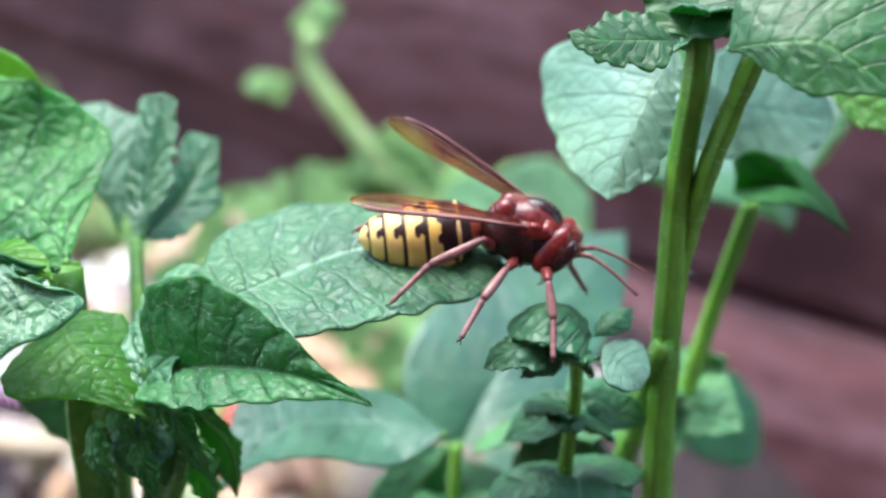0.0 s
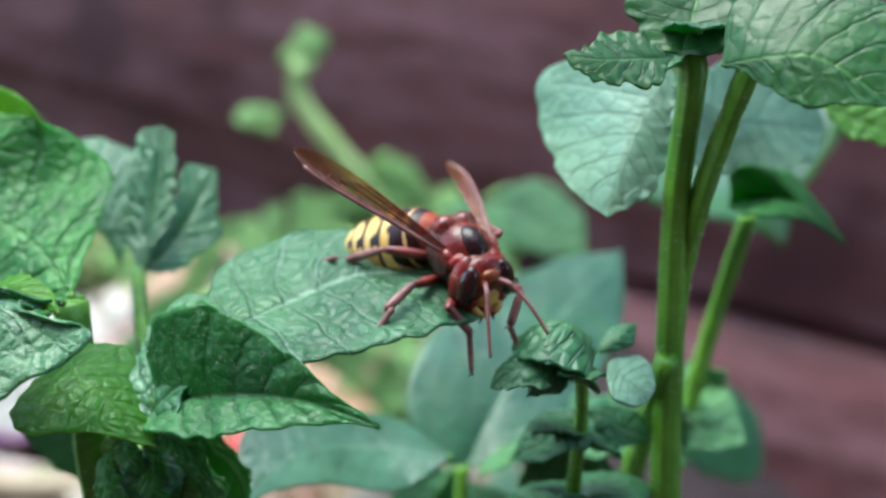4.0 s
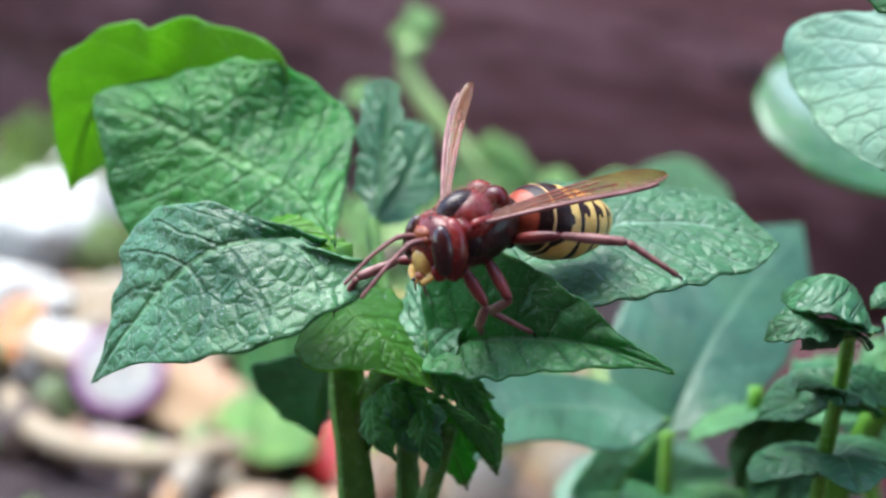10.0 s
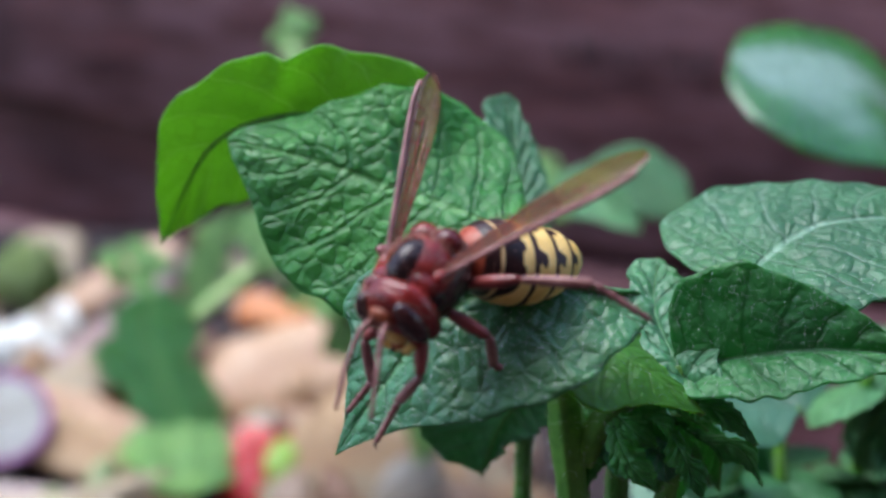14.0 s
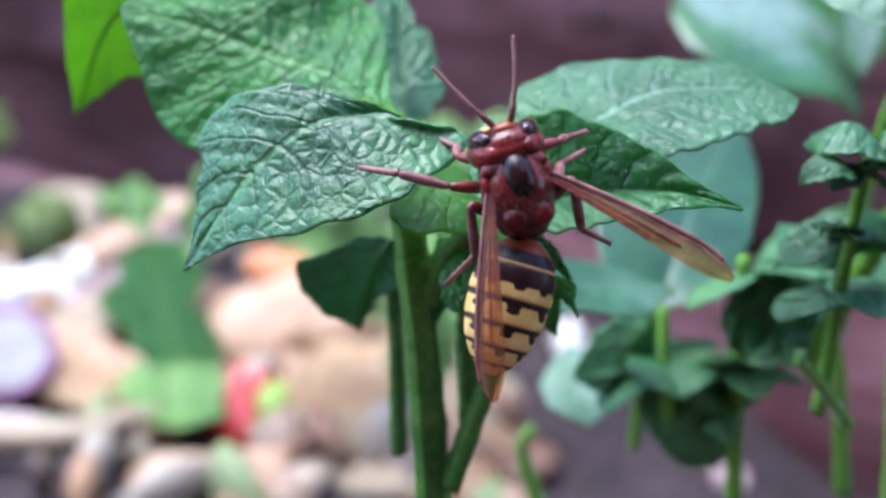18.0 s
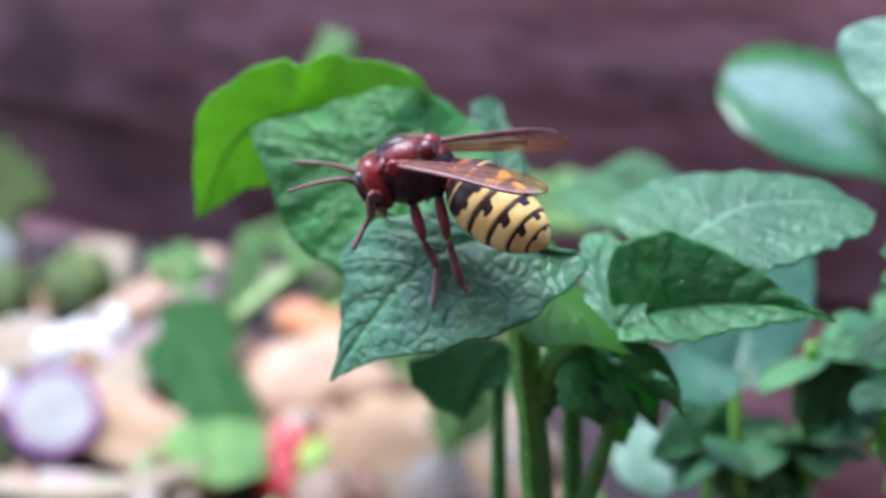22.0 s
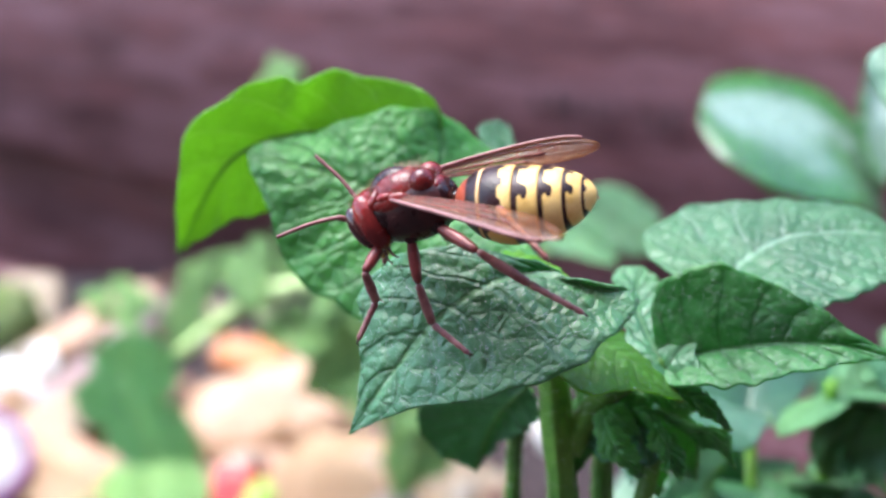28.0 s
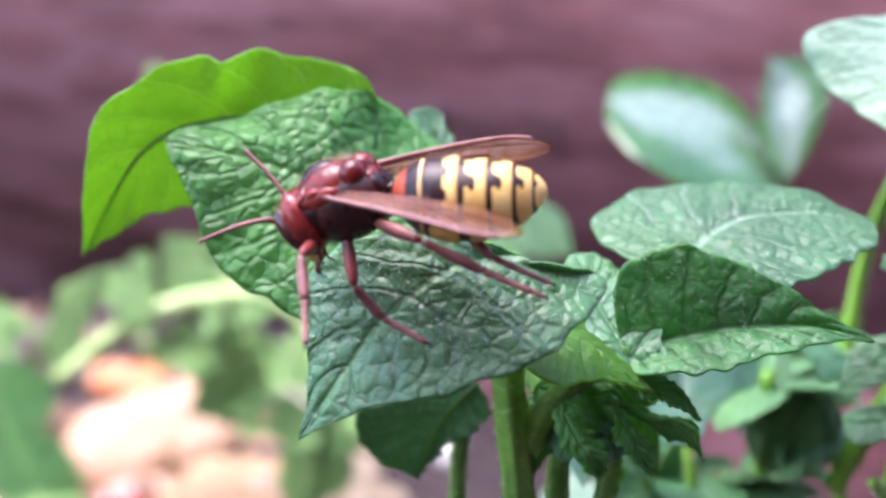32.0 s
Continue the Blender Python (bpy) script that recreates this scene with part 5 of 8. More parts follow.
leaf(BACK, [(-54.4, 493.9, 272.6), (-50.8, 492, 274.9), (-47.4, 492.9, 276.2), (-44.8, 494.4, 276.5)],
     [(-54.1, 500.8, 277.8), (-50.7, 498.1, 279.1)],
     [(-50.8, 494.5, 271.5), (-47.8, 494.9, 272.7)], BACKLEAF, relief=0.5, veins=5, fine=False)
leaf(BACK, [(-54.9, 491.7, 271.9), (-57.4, 492.1, 269.6), (-58.4, 483.2, 265.3), (-59.7, 480.3, 261.8)],
     [(-53.5, 492.7, 268.3), (-54.8, 486.7, 265.3)],
     [(-60.1, 492.7, 272.2), (-61.8, 490.7, 269.4)], BACKLEAF, relief=0.5, veins=5, fine=False)
leaf(BACK, [(-54.7, 491.7, 273.1), (-56.2, 498.8, 279.4), (-57, 503.1, 284), (-57.8, 508.8, 286.5)],
     [(-60.2, 501.2, 277.5), (-60.6, 502.2, 281.9)],
     [(-51.8, 497.4, 278.3), (-53, 505.4, 283)], BACKLEAF, relief=0.5, veins=5, fine=False)
leaf(BACK, [(-54.7, 494.6, 272.1), (-53.2, 490.6, 270.1), (-51.4, 485, 266.7), (-50.9, 486.4, 264.2)],
     [(-51.4, 495, 271.9), (-49.7, 489.3, 269.7)],
     [(-56.5, 492.5, 269.5), (-55, 487.6, 267.2)], BACKLEAF, relief=0.5, veins=5, fine=False)
leaf(BACK, [(-55.4, 492, 272.1), (-59.9, 493, 272.3), (-64.2, 493.4, 271), (-67.2, 493.6, 269.3)],
     [(-57.8, 493.7, 268.7), (-61.5, 493.3, 267.9)],
     [(-60.3, 500.1, 276.5), (-63.7, 496.6, 275.5)], BACKLEAF, relief=0.5, veins=5, fine=False)
leaf(BACK, [(-54.5, 494.2, 273), (-51.4, 493.8, 277.3), (-48.3, 497.3, 280.5), (-46.6, 503.8, 282.3)],
     [(-56, 501.5, 279.6), (-53.6, 504.7, 282.9)],
     [(-49, 492, 273.2), (-46.5, 496.4, 276.5)], BACKLEAF, relief=0.5, veins=5, fine=False)
leaf(BACK, [(-69.7, 487.4, 243.6), (-66.3, 486, 245.6), (-63.5, 488.2, 246.6), (-60.7, 485, 246.8)],
     [(-69, 490.8, 247.8), (-66.6, 493.6, 249)],
     [(-66.2, 485.3, 242.5), (-63.8, 488.7, 243.7)], BACKLEAF, relief=0.5, veins=5, fine=False)
leaf(BACK, [(-70.5, 486.2, 243.3), (-73, 481.2, 242.7), (-76.1, 479.3, 241), (-78.9, 482.6, 239.1)],
     [(-71.6, 485.6, 240.4), (-74.2, 484.5, 239.2)],
     [(-74.8, 491.5, 245.4), (-76.9, 485.8, 244.2)], BACKLEAF, relief=0.5, veins=5, fine=False)
leaf(BACK, [(-69.5, 482.8, 243.9), (-71.1, 485.7, 247.1), (-72.2, 487.4, 249.4), (-73.3, 489.2, 250.3)],
     [(-73.4, 485.7, 245.2), (-74.9, 489.7, 247.3)],
     [(-68.4, 488.2, 247.3), (-69.7, 491.2, 249.6)], BACKLEAF, relief=0.5, veins=5, fine=False)
leaf(BACK, [(-69.7, 485.9, 243.2), (-68.1, 482.5, 241.7), (-66.6, 479.9, 239), (-65.7, 479.2, 236.5)],
     [(-66.4, 486.5, 243.2), (-65, 482.2, 241.5)],
     [(-71, 483, 240.9), (-69.8, 480.2, 238.9)], BACKLEAF, relief=0.5, veins=5, fine=False)
leaf(BACK, [(-70.1, 482.3, 243.6), (-75.7, 485.2, 244.6), (-80.8, 487.7, 244.3), (-84, 485.6, 243.3)],
     [(-74, 484.4, 239.9), (-77.8, 481, 240.3)],
     [(-74.6, 489.3, 249), (-79.6, 493.3, 249)], BACKLEAF, relief=0.5, veins=5, fine=False)
leaf(BACK, [(-16.5, 489.1, 216.9), (-10.1, 491.3, 218.5), (-3.3, 492.4, 218.3), (1.7, 492, 217.1)],
     [(-12.3, 497.4, 224.6), (-6.7, 500.1, 225.2)],
     [(-11.6, 486.8, 211.6), (-5.8, 485.9, 212.2)], BACKLEAF, relief=0.5, veins=5, fine=False)
leaf(BACK, [(-18.3, 492.9, 216.2), (-24.2, 489.5, 215.5), (-29.6, 485.7, 213.1), (-33.7, 484.2, 210.1)],
     [(-20.3, 486.2, 210.9), (-25, 482, 209.6)],
     [(-25.1, 497.2, 220.8), (-30.1, 496.5, 218.9)], BACKLEAF, relief=0.5, veins=5, fine=False)
leaf(BACK, [(-17.7, 491.6, 217.6), (-18.3, 498.3, 224.8), (-18.6, 500.6, 230.1), (-18.9, 504.1, 232.7)],
     [(-24.7, 501, 222.4), (-24.9, 501.6, 227.8)],
     [(-11.9, 495.9, 223.3), (-12.3, 504.9, 228.3)], BACKLEAF, relief=0.5, veins=5, fine=False)
leaf(BACK, [(-17.2, 488.4, 216.4), (-14.5, 485.3, 214.2), (-11.8, 480, 210.9), (-9.9, 480.5, 207.5)],
     [(-12.4, 490.6, 216.9), (-10.2, 488.1, 214.3)],
     [(-18.3, 486, 212.8), (-16, 482.6, 210.4)], BACKLEAF, relief=0.5, veins=5, fine=False)
leaf(BACK, [(-18.5, 490.7, 216.6), (-25.7, 487.2, 216.7), (-32.7, 486.1, 214.5), (-37.7, 485, 211.7)],
     [(-21.8, 483.9, 210), (-27.8, 481.4, 209)],
     [(-26.1, 497.7, 223.4), (-32.1, 496.3, 222.2)], BACKLEAF, relief=0.5, veins=5, fine=False)
leaf(BACK, [(-16.9, 490.9, 217.5), (-12.8, 494.2, 223), (-8.5, 499.1, 226.6), (-5.2, 503, 228.2)],
     [(-18.1, 499.2, 225.3), (-14.5, 501, 229.2)],
     [(-10.1, 492, 217.8), (-6.3, 494.7, 221.6)], BACKLEAF, relief=0.5, veins=5, fine=False)
leaf(BACK, [(-17.6, 487.1, 216.4), (-19.8, 487, 213.8), (-21.7, 482.8, 209.8), (-23, 479.5, 206.6)],
     [(-15.4, 489.9, 212.3), (-17, 485.8, 209.5)],
     [(-23.4, 490.2, 216.5), (-25, 489.3, 213.4)], BACKLEAF, relief=0.5, veins=5, fine=False)
leaf(BACK, [(8.8, 489.2, 206.9), (14.7, 489.2, 208.6), (20.7, 485.9, 208.9), (25.3, 489.1, 207.8)],
     [(12.6, 494.8, 214.4), (18, 494, 214.9)],
     [(13.1, 480.6, 202.7), (18.5, 483, 203.2)], BACKLEAF, relief=0.5, veins=5, fine=False)
leaf(BACK, [(7.3, 487.9, 206.4), (4.8, 484.6, 204), (2.5, 477.1, 200.7), (0.9, 474.4, 197.2)],
     [(9.1, 482.3, 202.7), (7.1, 481.1, 199.9)],
     [(1.9, 490.8, 206.6), (-0.3, 487.7, 204)], BACKLEAF, relief=0.5, veins=5, fine=False)
leaf(BACK, [(8.2, 486.2, 207.8), (10.2, 490.8, 213.5), (12.5, 494.4, 217.6), (14.2, 499.3, 219.4)],
     [(5, 496, 213.6), (6.9, 499.5, 217.8)],
     [(14.1, 489.8, 209.7), (16.1, 493.7, 213.8)], BACKLEAF, relief=0.5, veins=5, fine=False)
leaf(BACK, [(8.5, 487.8, 206.5), (13.7, 485, 205.2), (18.9, 478.3, 202.2), (22.6, 474.7, 199.1)],
     [(15.3, 489.6, 210.6), (19.9, 490.6, 208.2)],
     [(9.2, 483.4, 200.9), (13.7, 478.1, 198.9)], BACKLEAF, relief=0.5, veins=5, fine=False)
leaf(BACK, [(7, 484.6, 207.4), (1.7, 490.3, 209.3), (-3.3, 493.3, 209.9), (-7, 491, 210)],
     [(1.9, 485.3, 203.9), (-2.5, 484.8, 205.1)],
     [(4.5, 494.3, 214), (0.2, 495.4, 215)], BACKLEAF, relief=0.5, veins=5, fine=False)
leaf(BACK, [(8.2, 484.8, 207.5), (11.3, 489.9, 211), (14.8, 491.5, 213.3), (17.2, 492, 214.3)],
     [(8.1, 496.8, 212.3), (11.1, 495.1, 215)],
     [(12.9, 488.5, 207.3), (15.7, 492.8, 209.4)], BACKLEAF, relief=0.5, veins=5, fine=False)
leaf(BACK, [(45.1, 485.7, 207.9), (52.1, 482.2, 210.3), (60, 486, 209.9), (65.2, 483.2, 208.9)],
     [(50.7, 494.5, 216.5), (57.3, 494.3, 217.3)],
     [(50.3, 481.1, 202.5), (56.3, 477.1, 203.7)], BACKLEAF, relief=0.5, veins=5, fine=False)
leaf(BACK, [(43.4, 484.4, 207.4), (38.3, 478, 204.7), (34, 477.3, 199.6), (30.5, 468.4, 195.8)],
     [(44.2, 479.1, 201.5), (40, 473.5, 198.4)],
     [(35.3, 483.9, 209.7), (31.6, 484.2, 205.7)], BACKLEAF, relief=0.5, veins=5, fine=False)
leaf(BACK, [(43.5, 482.1, 208.8), (41.9, 486.6, 214.1), (40.1, 490.3, 217.6), (39.5, 497.8, 219.2)],
     [(38.5, 485.8, 211), (37.2, 489.9, 214.7)],
     [(46.4, 488.3, 214.1), (45.4, 497.1, 217.6)], BACKLEAF, relief=0.5, veins=5, fine=False)
leaf(BACK, [(44.7, 482.8, 207.4), (48.8, 477.6, 205.2), (53.1, 472.6, 200.6), (56.3, 468.3, 196.4)],
     [(53.3, 486.9, 210.5), (57.3, 485.1, 207.1)],
     [(42.7, 477.3, 201), (46.4, 474.6, 197.6)], BACKLEAF, relief=0.5, veins=5, fine=False)
leaf(BACK, [(43, 484.1, 208.4), (35.8, 484.5, 212.3), (28.9, 488.9, 213.8), (24.2, 493.5, 213.5)],
     [(35.4, 481.5, 204.8), (29.6, 485.4, 206.8)],
     [(40.6, 493.4, 217.7), (34.8, 497.8, 219.8)], BACKLEAF, relief=0.5, veins=5, fine=False)
leaf(BACK, [(44.4, 481.2, 209), (49.9, 489.5, 214.8), (54.9, 490.2, 219.1), (59.6, 498.1, 220.5)],
     [(44, 492.9, 218), (48.5, 496.1, 222.4)],
     [(53.2, 486.6, 208.3), (57.6, 488.5, 212.7)], BACKLEAF, relief=0.5, veins=5, fine=False)
leaf(BACK, [(43.8, 480.8, 207.5), (45, 479.5, 204.1), (45.5, 471.7, 199.3), (46.4, 468.9, 194.9)],
     [(50, 481.8, 206.3), (50.5, 475.5, 202.9)],
     [(39.5, 480.1, 203.8), (40.3, 476.7, 200.2)], BACKLEAF, relief=0.5, veins=5, fine=False)
leaf(BACK, [(-32.8, 493.4, 203.1), (-26.2, 493.5, 205.9), (-19.6, 494.8, 206.6), (-14.5, 489.9, 206.7)],
     [(-29.9, 501.6, 211.9), (-24.1, 499.9, 213.3)],
     [(-26.5, 488.3, 198.5), (-20.7, 487.2, 200.1)], BACKLEAF, relief=0.5, veins=5, fine=False)
leaf(BACK, [(-34.4, 492.3, 202.3), (-38.3, 490.7, 200.6), (-41.9, 484.1, 197.5), (-44.9, 484.7, 194)],
     [(-34.1, 489.2, 197.5), (-37.1, 484, 195.5)],
     [(-40.3, 492.5, 205), (-44, 492.5, 202.5)], BACKLEAF, relief=0.5, veins=5, fine=False)
leaf(BACK, [(-33.6, 492.6, 203.6), (-32.4, 494.7, 209), (-31.7, 502, 212.5), (-30.5, 500.5, 214.7)],
     [(-36.9, 498.6, 208.3), (-35.8, 500.9, 212.2)],
     [(-29.5, 498.3, 206.2), (-28.2, 496.8, 210.4)], BACKLEAF, relief=0.5, veins=5, fine=False)
leaf(BACK, [(-33.2, 488.6, 202.8), (-30.9, 486.5, 200.2), (-28.8, 485.3, 196.1), (-27.1, 482.9, 192.6)],
     [(-28.6, 494.1, 202.4), (-26.6, 488.8, 199.6)],
     [(-35, 486.7, 199.1), (-33.2, 485.2, 196.2)], BACKLEAF, relief=0.5, veins=5, fine=False)
leaf(BACK, [(-34.2, 488.5, 203.4), (-39.2, 490.7, 205), (-44.2, 491.6, 205.2), (-47.6, 492, 204.9)],
     [(-38.4, 486.6, 199.8), (-42.8, 488.6, 200.4)],
     [(-37.6, 498.3, 209.2), (-42.1, 502.7, 209.8)], BACKLEAF, relief=0.5, veins=5, fine=False)
leaf(BACK, [(-32.8, 489.2, 203.5), (-28.3, 494, 207.4), (-23.7, 497.2, 209.5), (-19.9, 494.8, 210.5)],
     [(-32.6, 500.4, 210), (-28.3, 499.7, 212.7)],
     [(-27.3, 492, 202.2), (-23, 492, 204.8)], BACKLEAF, relief=0.5, veins=5, fine=False)
leaf(BACK, [(28.7, 478.8, 195.1), (33.4, 478.4, 196), (38.3, 475.9, 195.8), (42, 476, 194.6)],
     [(32.5, 482.5, 200.1), (36.9, 483, 200.2)],
     [(31.5, 471.8, 191.8), (36, 474.8, 191.6)], BACKLEAF, relief=0.5, veins=5, fine=False)
leaf(BACK, [(27.3, 477.9, 194.6), (22.9, 473.7, 193.2), (19, 474.1, 189.7), (16.1, 472.1, 186.9)],
     [(26.9, 475.2, 190), (23.1, 468.6, 188.7)],
     [(21.5, 478.2, 197.2), (18.1, 477.2, 194.8)], BACKLEAF, relief=0.5, veins=5, fine=False)
leaf(BACK, [(27.9, 478, 196.1), (27.3, 483.9, 202.4), (27.1, 488.8, 207), (26.6, 489.1, 209.4)],
     [(22, 483.8, 199.7), (21.4, 486.5, 204.5)],
     [(33.2, 483.5, 201.2), (32.7, 485.6, 205.9)], BACKLEAF, relief=0.5, veins=5, fine=False)
leaf(BACK, [(28.4, 476.6, 194.6), (32, 468.5, 192.5), (36, 465.5, 187.6), (38.7, 460.6, 183.6)],
     [(35.2, 480, 195.5), (38.6, 475, 192.3)],
     [(27.4, 474.5, 189.4), (30.5, 466.2, 186.8)], BACKLEAF, relief=0.5, veins=5, fine=False)
leaf(BACK, [(27.1, 479.6, 195.1), (20.3, 479.9, 198.1), (14, 479.5, 198.8), (9.5, 483.3, 198)],
     [(20.9, 474.9, 191.7), (15.3, 474.9, 193.2)],
     [(23.8, 487.3, 202.7), (17.9, 485.5, 204.3)], BACKLEAF, relief=0.5, veins=5, fine=False)
leaf(BACK, [(28.6, 478.1, 195.6), (33.4, 477.8, 200.4), (38.9, 483.9, 202.7), (42.4, 483.9, 204)],
     [(29.7, 482.8, 202.5), (34.5, 491.1, 205)],
     [(34.4, 475.1, 195.8), (38.9, 478.2, 198.4)], BACKLEAF, relief=0.5, veins=5, fine=False)


def whorl(plant, centre, n, size, seed, material=SMOOTH, rise=(0.0, 1.1)):
    """A tuft of small cupped leaves round a shoot."""
    rng = random.Random(seed)
    c = Vector(centre)
    for k in range(n):
        a, e, s = k * 2.4 + rng.uniform(-0.4, 0.4), rng.uniform(*rise), size * rng.uniform(0.65, 1.15)
        out = Vector((math.cos(a) * math.cos(e), math.sin(a) * math.cos(e), math.sin(e)))
        side = out.cross(Vector((0, 0, 1))).normalized()
        up = side.cross(out)
        droop = rng.uniform(0.0, 0.35)
        mid = [c, c + out * s * 0.35 + up * s * 0.12, c + out * s * 0.75 + up * s * (0.12 - 0.5 * droop), c + out * s * 1.02 - up * s * droop]
        cup = rng.uniform(0.02, 0.16)
        edges = [[c + out * s * 0.04 + side * g * s * 0.22 + up * s * cup, c + out * s * 0.30 + side * g * s * 0.46 + up * s * cup, c + out * s * 0.68 + side * g * s * 0.46 + up * s * (cup - 0.4 * droop), c + out * s * 0.95 + side * g * s * 0.24 + up * s * (0.5 * cup - 0.8 * droop)] for g in (1, -1)]
        leaf(plant, [tuple(p) for p in mid], *[[tuple(p) for p in edge] for edge in edges], material, relief=0.3, veins=6, fine=False, wavy=0.35)


whorl(RIGHT, (16.5, 126.0, 220.5), 5, 5.0, 41, LEAF, (-0.3, 0.7))
whorl(RIGHT, (18.5, 131.0, 212.0), 5, 7.5, 42, LEAF, (-0.3, 0.5))
whorl(RIGHT, (20.5, 135.0, 203.0), 5, 10.0, 43, LEAF, (-0.4, 0.3))
whorl(RIGHT, (21.0, 164.0, 201.0), 5, 11.5, 44, MIDLEAF, (-0.5, 0.6))
whorl(RIGHT, (22.0, 171.0, 184.0), 5, 14.0, 45, MIDLEAF, (-0.5, 0.4))
whorl(RIGHT, (8.0, 176.0, 184.0), 5, 14.0, 46, LEAF, (-0.8, 0.1))
whorl(RIGHT, (28.0, 128.0, 258.0), 5, 8.0, 47, LEAF, (-0.3, 0.5))
whorl(RIGHT, (40.5, 183.0, 203.0), 5, 10.0, 48, MIDLEAF, (-0.4, 0.6))
whorl(MAIN, (-31.0, 128.0, 208.0), 5, 6.5, 49, LEAF, (-0.9, 0.1))
stem(MAIN, [(-33.3, 137.1, 148), (-35.8, 134, 180.5), (-37.6, 131.7, 198.3), (-39.5, 130.1, 212.3), (-40.7, 129, 220.8), (-41.3, 128.4, 225.6)], 2.7, 2.0, hairy=700)
stem(MAIN, [(-30.2, 137.5, 186.4), (-31.3, 134.6, 198.7), (-31.7, 132.2, 205.9), (-31.7, 129.5, 211.5), (-32, 125.9, 215.7)], 1.7, 1.0, hairy=300)
stem(MAIN, [(-38.2, 153.6, 176.9), (-39.1, 150, 193.8), (-39.9, 145.7, 202.2), (-39.7, 141.1, 209.3)], 1.4, 1.1, hairy=300)
stem(MAIN, [(-33.3, 132.5, 179), (-30.6, 131.2, 187.8), (-28, 129.9, 196.4), (-26.2, 128.8, 205.4)], 1.5, 1.0, hairy=300)
stem(MAIN, [(-37.1, 131, 204.2), (-34.7, 128, 210.1), (-32.1, 123.7, 214), (-28.8, 120.7, 216.4)], 1.7, 1.0, hairy=300)
stem(MAIN, [(-38.5, 130.6, 207.9), (-39.6, 129.3, 215.2), (-39.7, 127.6, 219.6), (-39.6, 126.7, 221.4)], 1.3, 0.8, hairy=300)
stem(MAIN, [(-40.1, 129.6, 217.9), (-40.9, 130.1, 222), (-41.1, 131.4, 224.7), (-41.2, 131.5, 226)], 1.2, 0.9, hairy=300)
stem(MAIN, [(-31.5, 130.9, 202.9), (-34, 138.3, 212.6), (-36.9, 145.4, 220.3), (-38.9, 151.2, 226.4)], 1.2, 0.9, hairy=300)
stem(RIGHT, [(37.5, 146.8, 147), (32.9, 140.9, 191.2), (31.2, 137.8, 204.4), (29.5, 134.8, 226.6), (28.2, 131.1, 243.2), (28.2, 127.8, 255.4), (27.5, 128.5, 260.3)], 2.4, 1.6, GREENSTEM, hairy=700)
stem(RIGHT, [(30.4, 136.4, 223.6), (30.6, 134.7, 232.9), (31.4, 130.1, 243.5), (32.7, 128, 250.1), (33.1, 123.6, 255.1), (33.7, 120.2, 259.7)], 1.4, 1.3, GREENSTEM, hairy=300)
stem(RIGHT, [(42.6, 179.7, 194.6), (44.1, 181, 203.9), (46.6, 180.8, 217.4), (48.3, 178.2, 228.2), (49, 173.4, 236.8)], 1.6, 1.2, GREENSTEM, hairy=300)
stem(RIGHT, [(31.3, 166.5, 184.7), (30.3, 156, 197.2), (29.7, 145.4, 208.5), (29, 136.4, 216.9), (29.3, 133, 221.9)], 1.8, 1.4, GREENSTEM, hairy=300)
stem(RIGHT, [(21.2, 142.4, 185.1), (19.3, 134.7, 203.5), (19.1, 131.2, 214.8), (17.9, 127.1, 222)], 1.0, 0.8, GREENSTEM, hairy=300)
stem(RIGHT, [(24.9, 140.1, 183.5), (18.6, 136.8, 190.4), (14.2, 135, 194.7)], 0.9, 0.8, GREENSTEM, hairy=300)
stem(RIGHT, [(7.3, 184.5, 166.8), (7.1, 180.2, 180.7), (7.8, 175.9, 193.5)], 1.2, 1.0, GREENSTEM, hairy=300)
stem(RIGHT, [(8.9, 171.4, 175.8), (7.4, 171, 187), (7.2, 172.1, 194.9)], 1.3, 1.0, GREENSTEM, hairy=300)
stem(RIGHT, [(-2.7, 217.9, 143.2), (-6.6, 218.1, 155.6), (-4.7, 216.5, 160.9)], 1.6, 1.2, GREENSTEM, hairy=300)
stem(RIGHT, [(24.4, 178.5, 148.6), (22, 174.2, 172.2), (19.6, 168.7, 194.6), (18.4, 165.8, 204.3)], 1.6, 1.1, GREENSTEM, hairy=300)
stem(RIGHT, [(46.2, 181.9, 157.5), (44.2, 182.4, 179.8), (41.6, 181.9, 191.1), (40.1, 183.2, 201.7)], 1.6, 1.0, GREENSTEM, hairy=300)
stem(BACK, [(28.8, 489.1, 138.3), (10.9, 489, 172.1), (-6.3, 488.1, 200.5), (-19.4, 487.8, 211.6), (-43, 485.5, 236.2), (-57.7, 486.5, 256.3), (-55.2, 488.1, 268.4)], 6.0, 3.4, PALESTEM)
stem(BACK, [(37.1, 452.7, 127.2), (22, 459.2, 152.8), (1.3, 462, 174.5), (-21.2, 464.9, 191.1), (-33.9, 471.5, 198.9)], 5.0, 1.2, PALESTEM)
stem(BACK, [(-21.3, 464.8, 189.9), (-43.4, 469.4, 189), (-69.8, 474.7, 180.1), (-98.5, 480.7, 157.7)], 3.6, 2.6, PALESTEM)


# ---- the hornet ----
FRONT, MIDDLE, HIND = 0, 1, 2
HIPS = {FRONT: (3.3, 1.5, -2.5), MIDDLE: (0.6, 1.7, -3.0), HIND: (-2.4, 1.7, -2.7)}
BONES = {FRONT: (4.4, 4.2, 4.3), MIDDLE: (4.8, 4.9, 4.9), HIND: (5.6, 6.2, 5.9)}


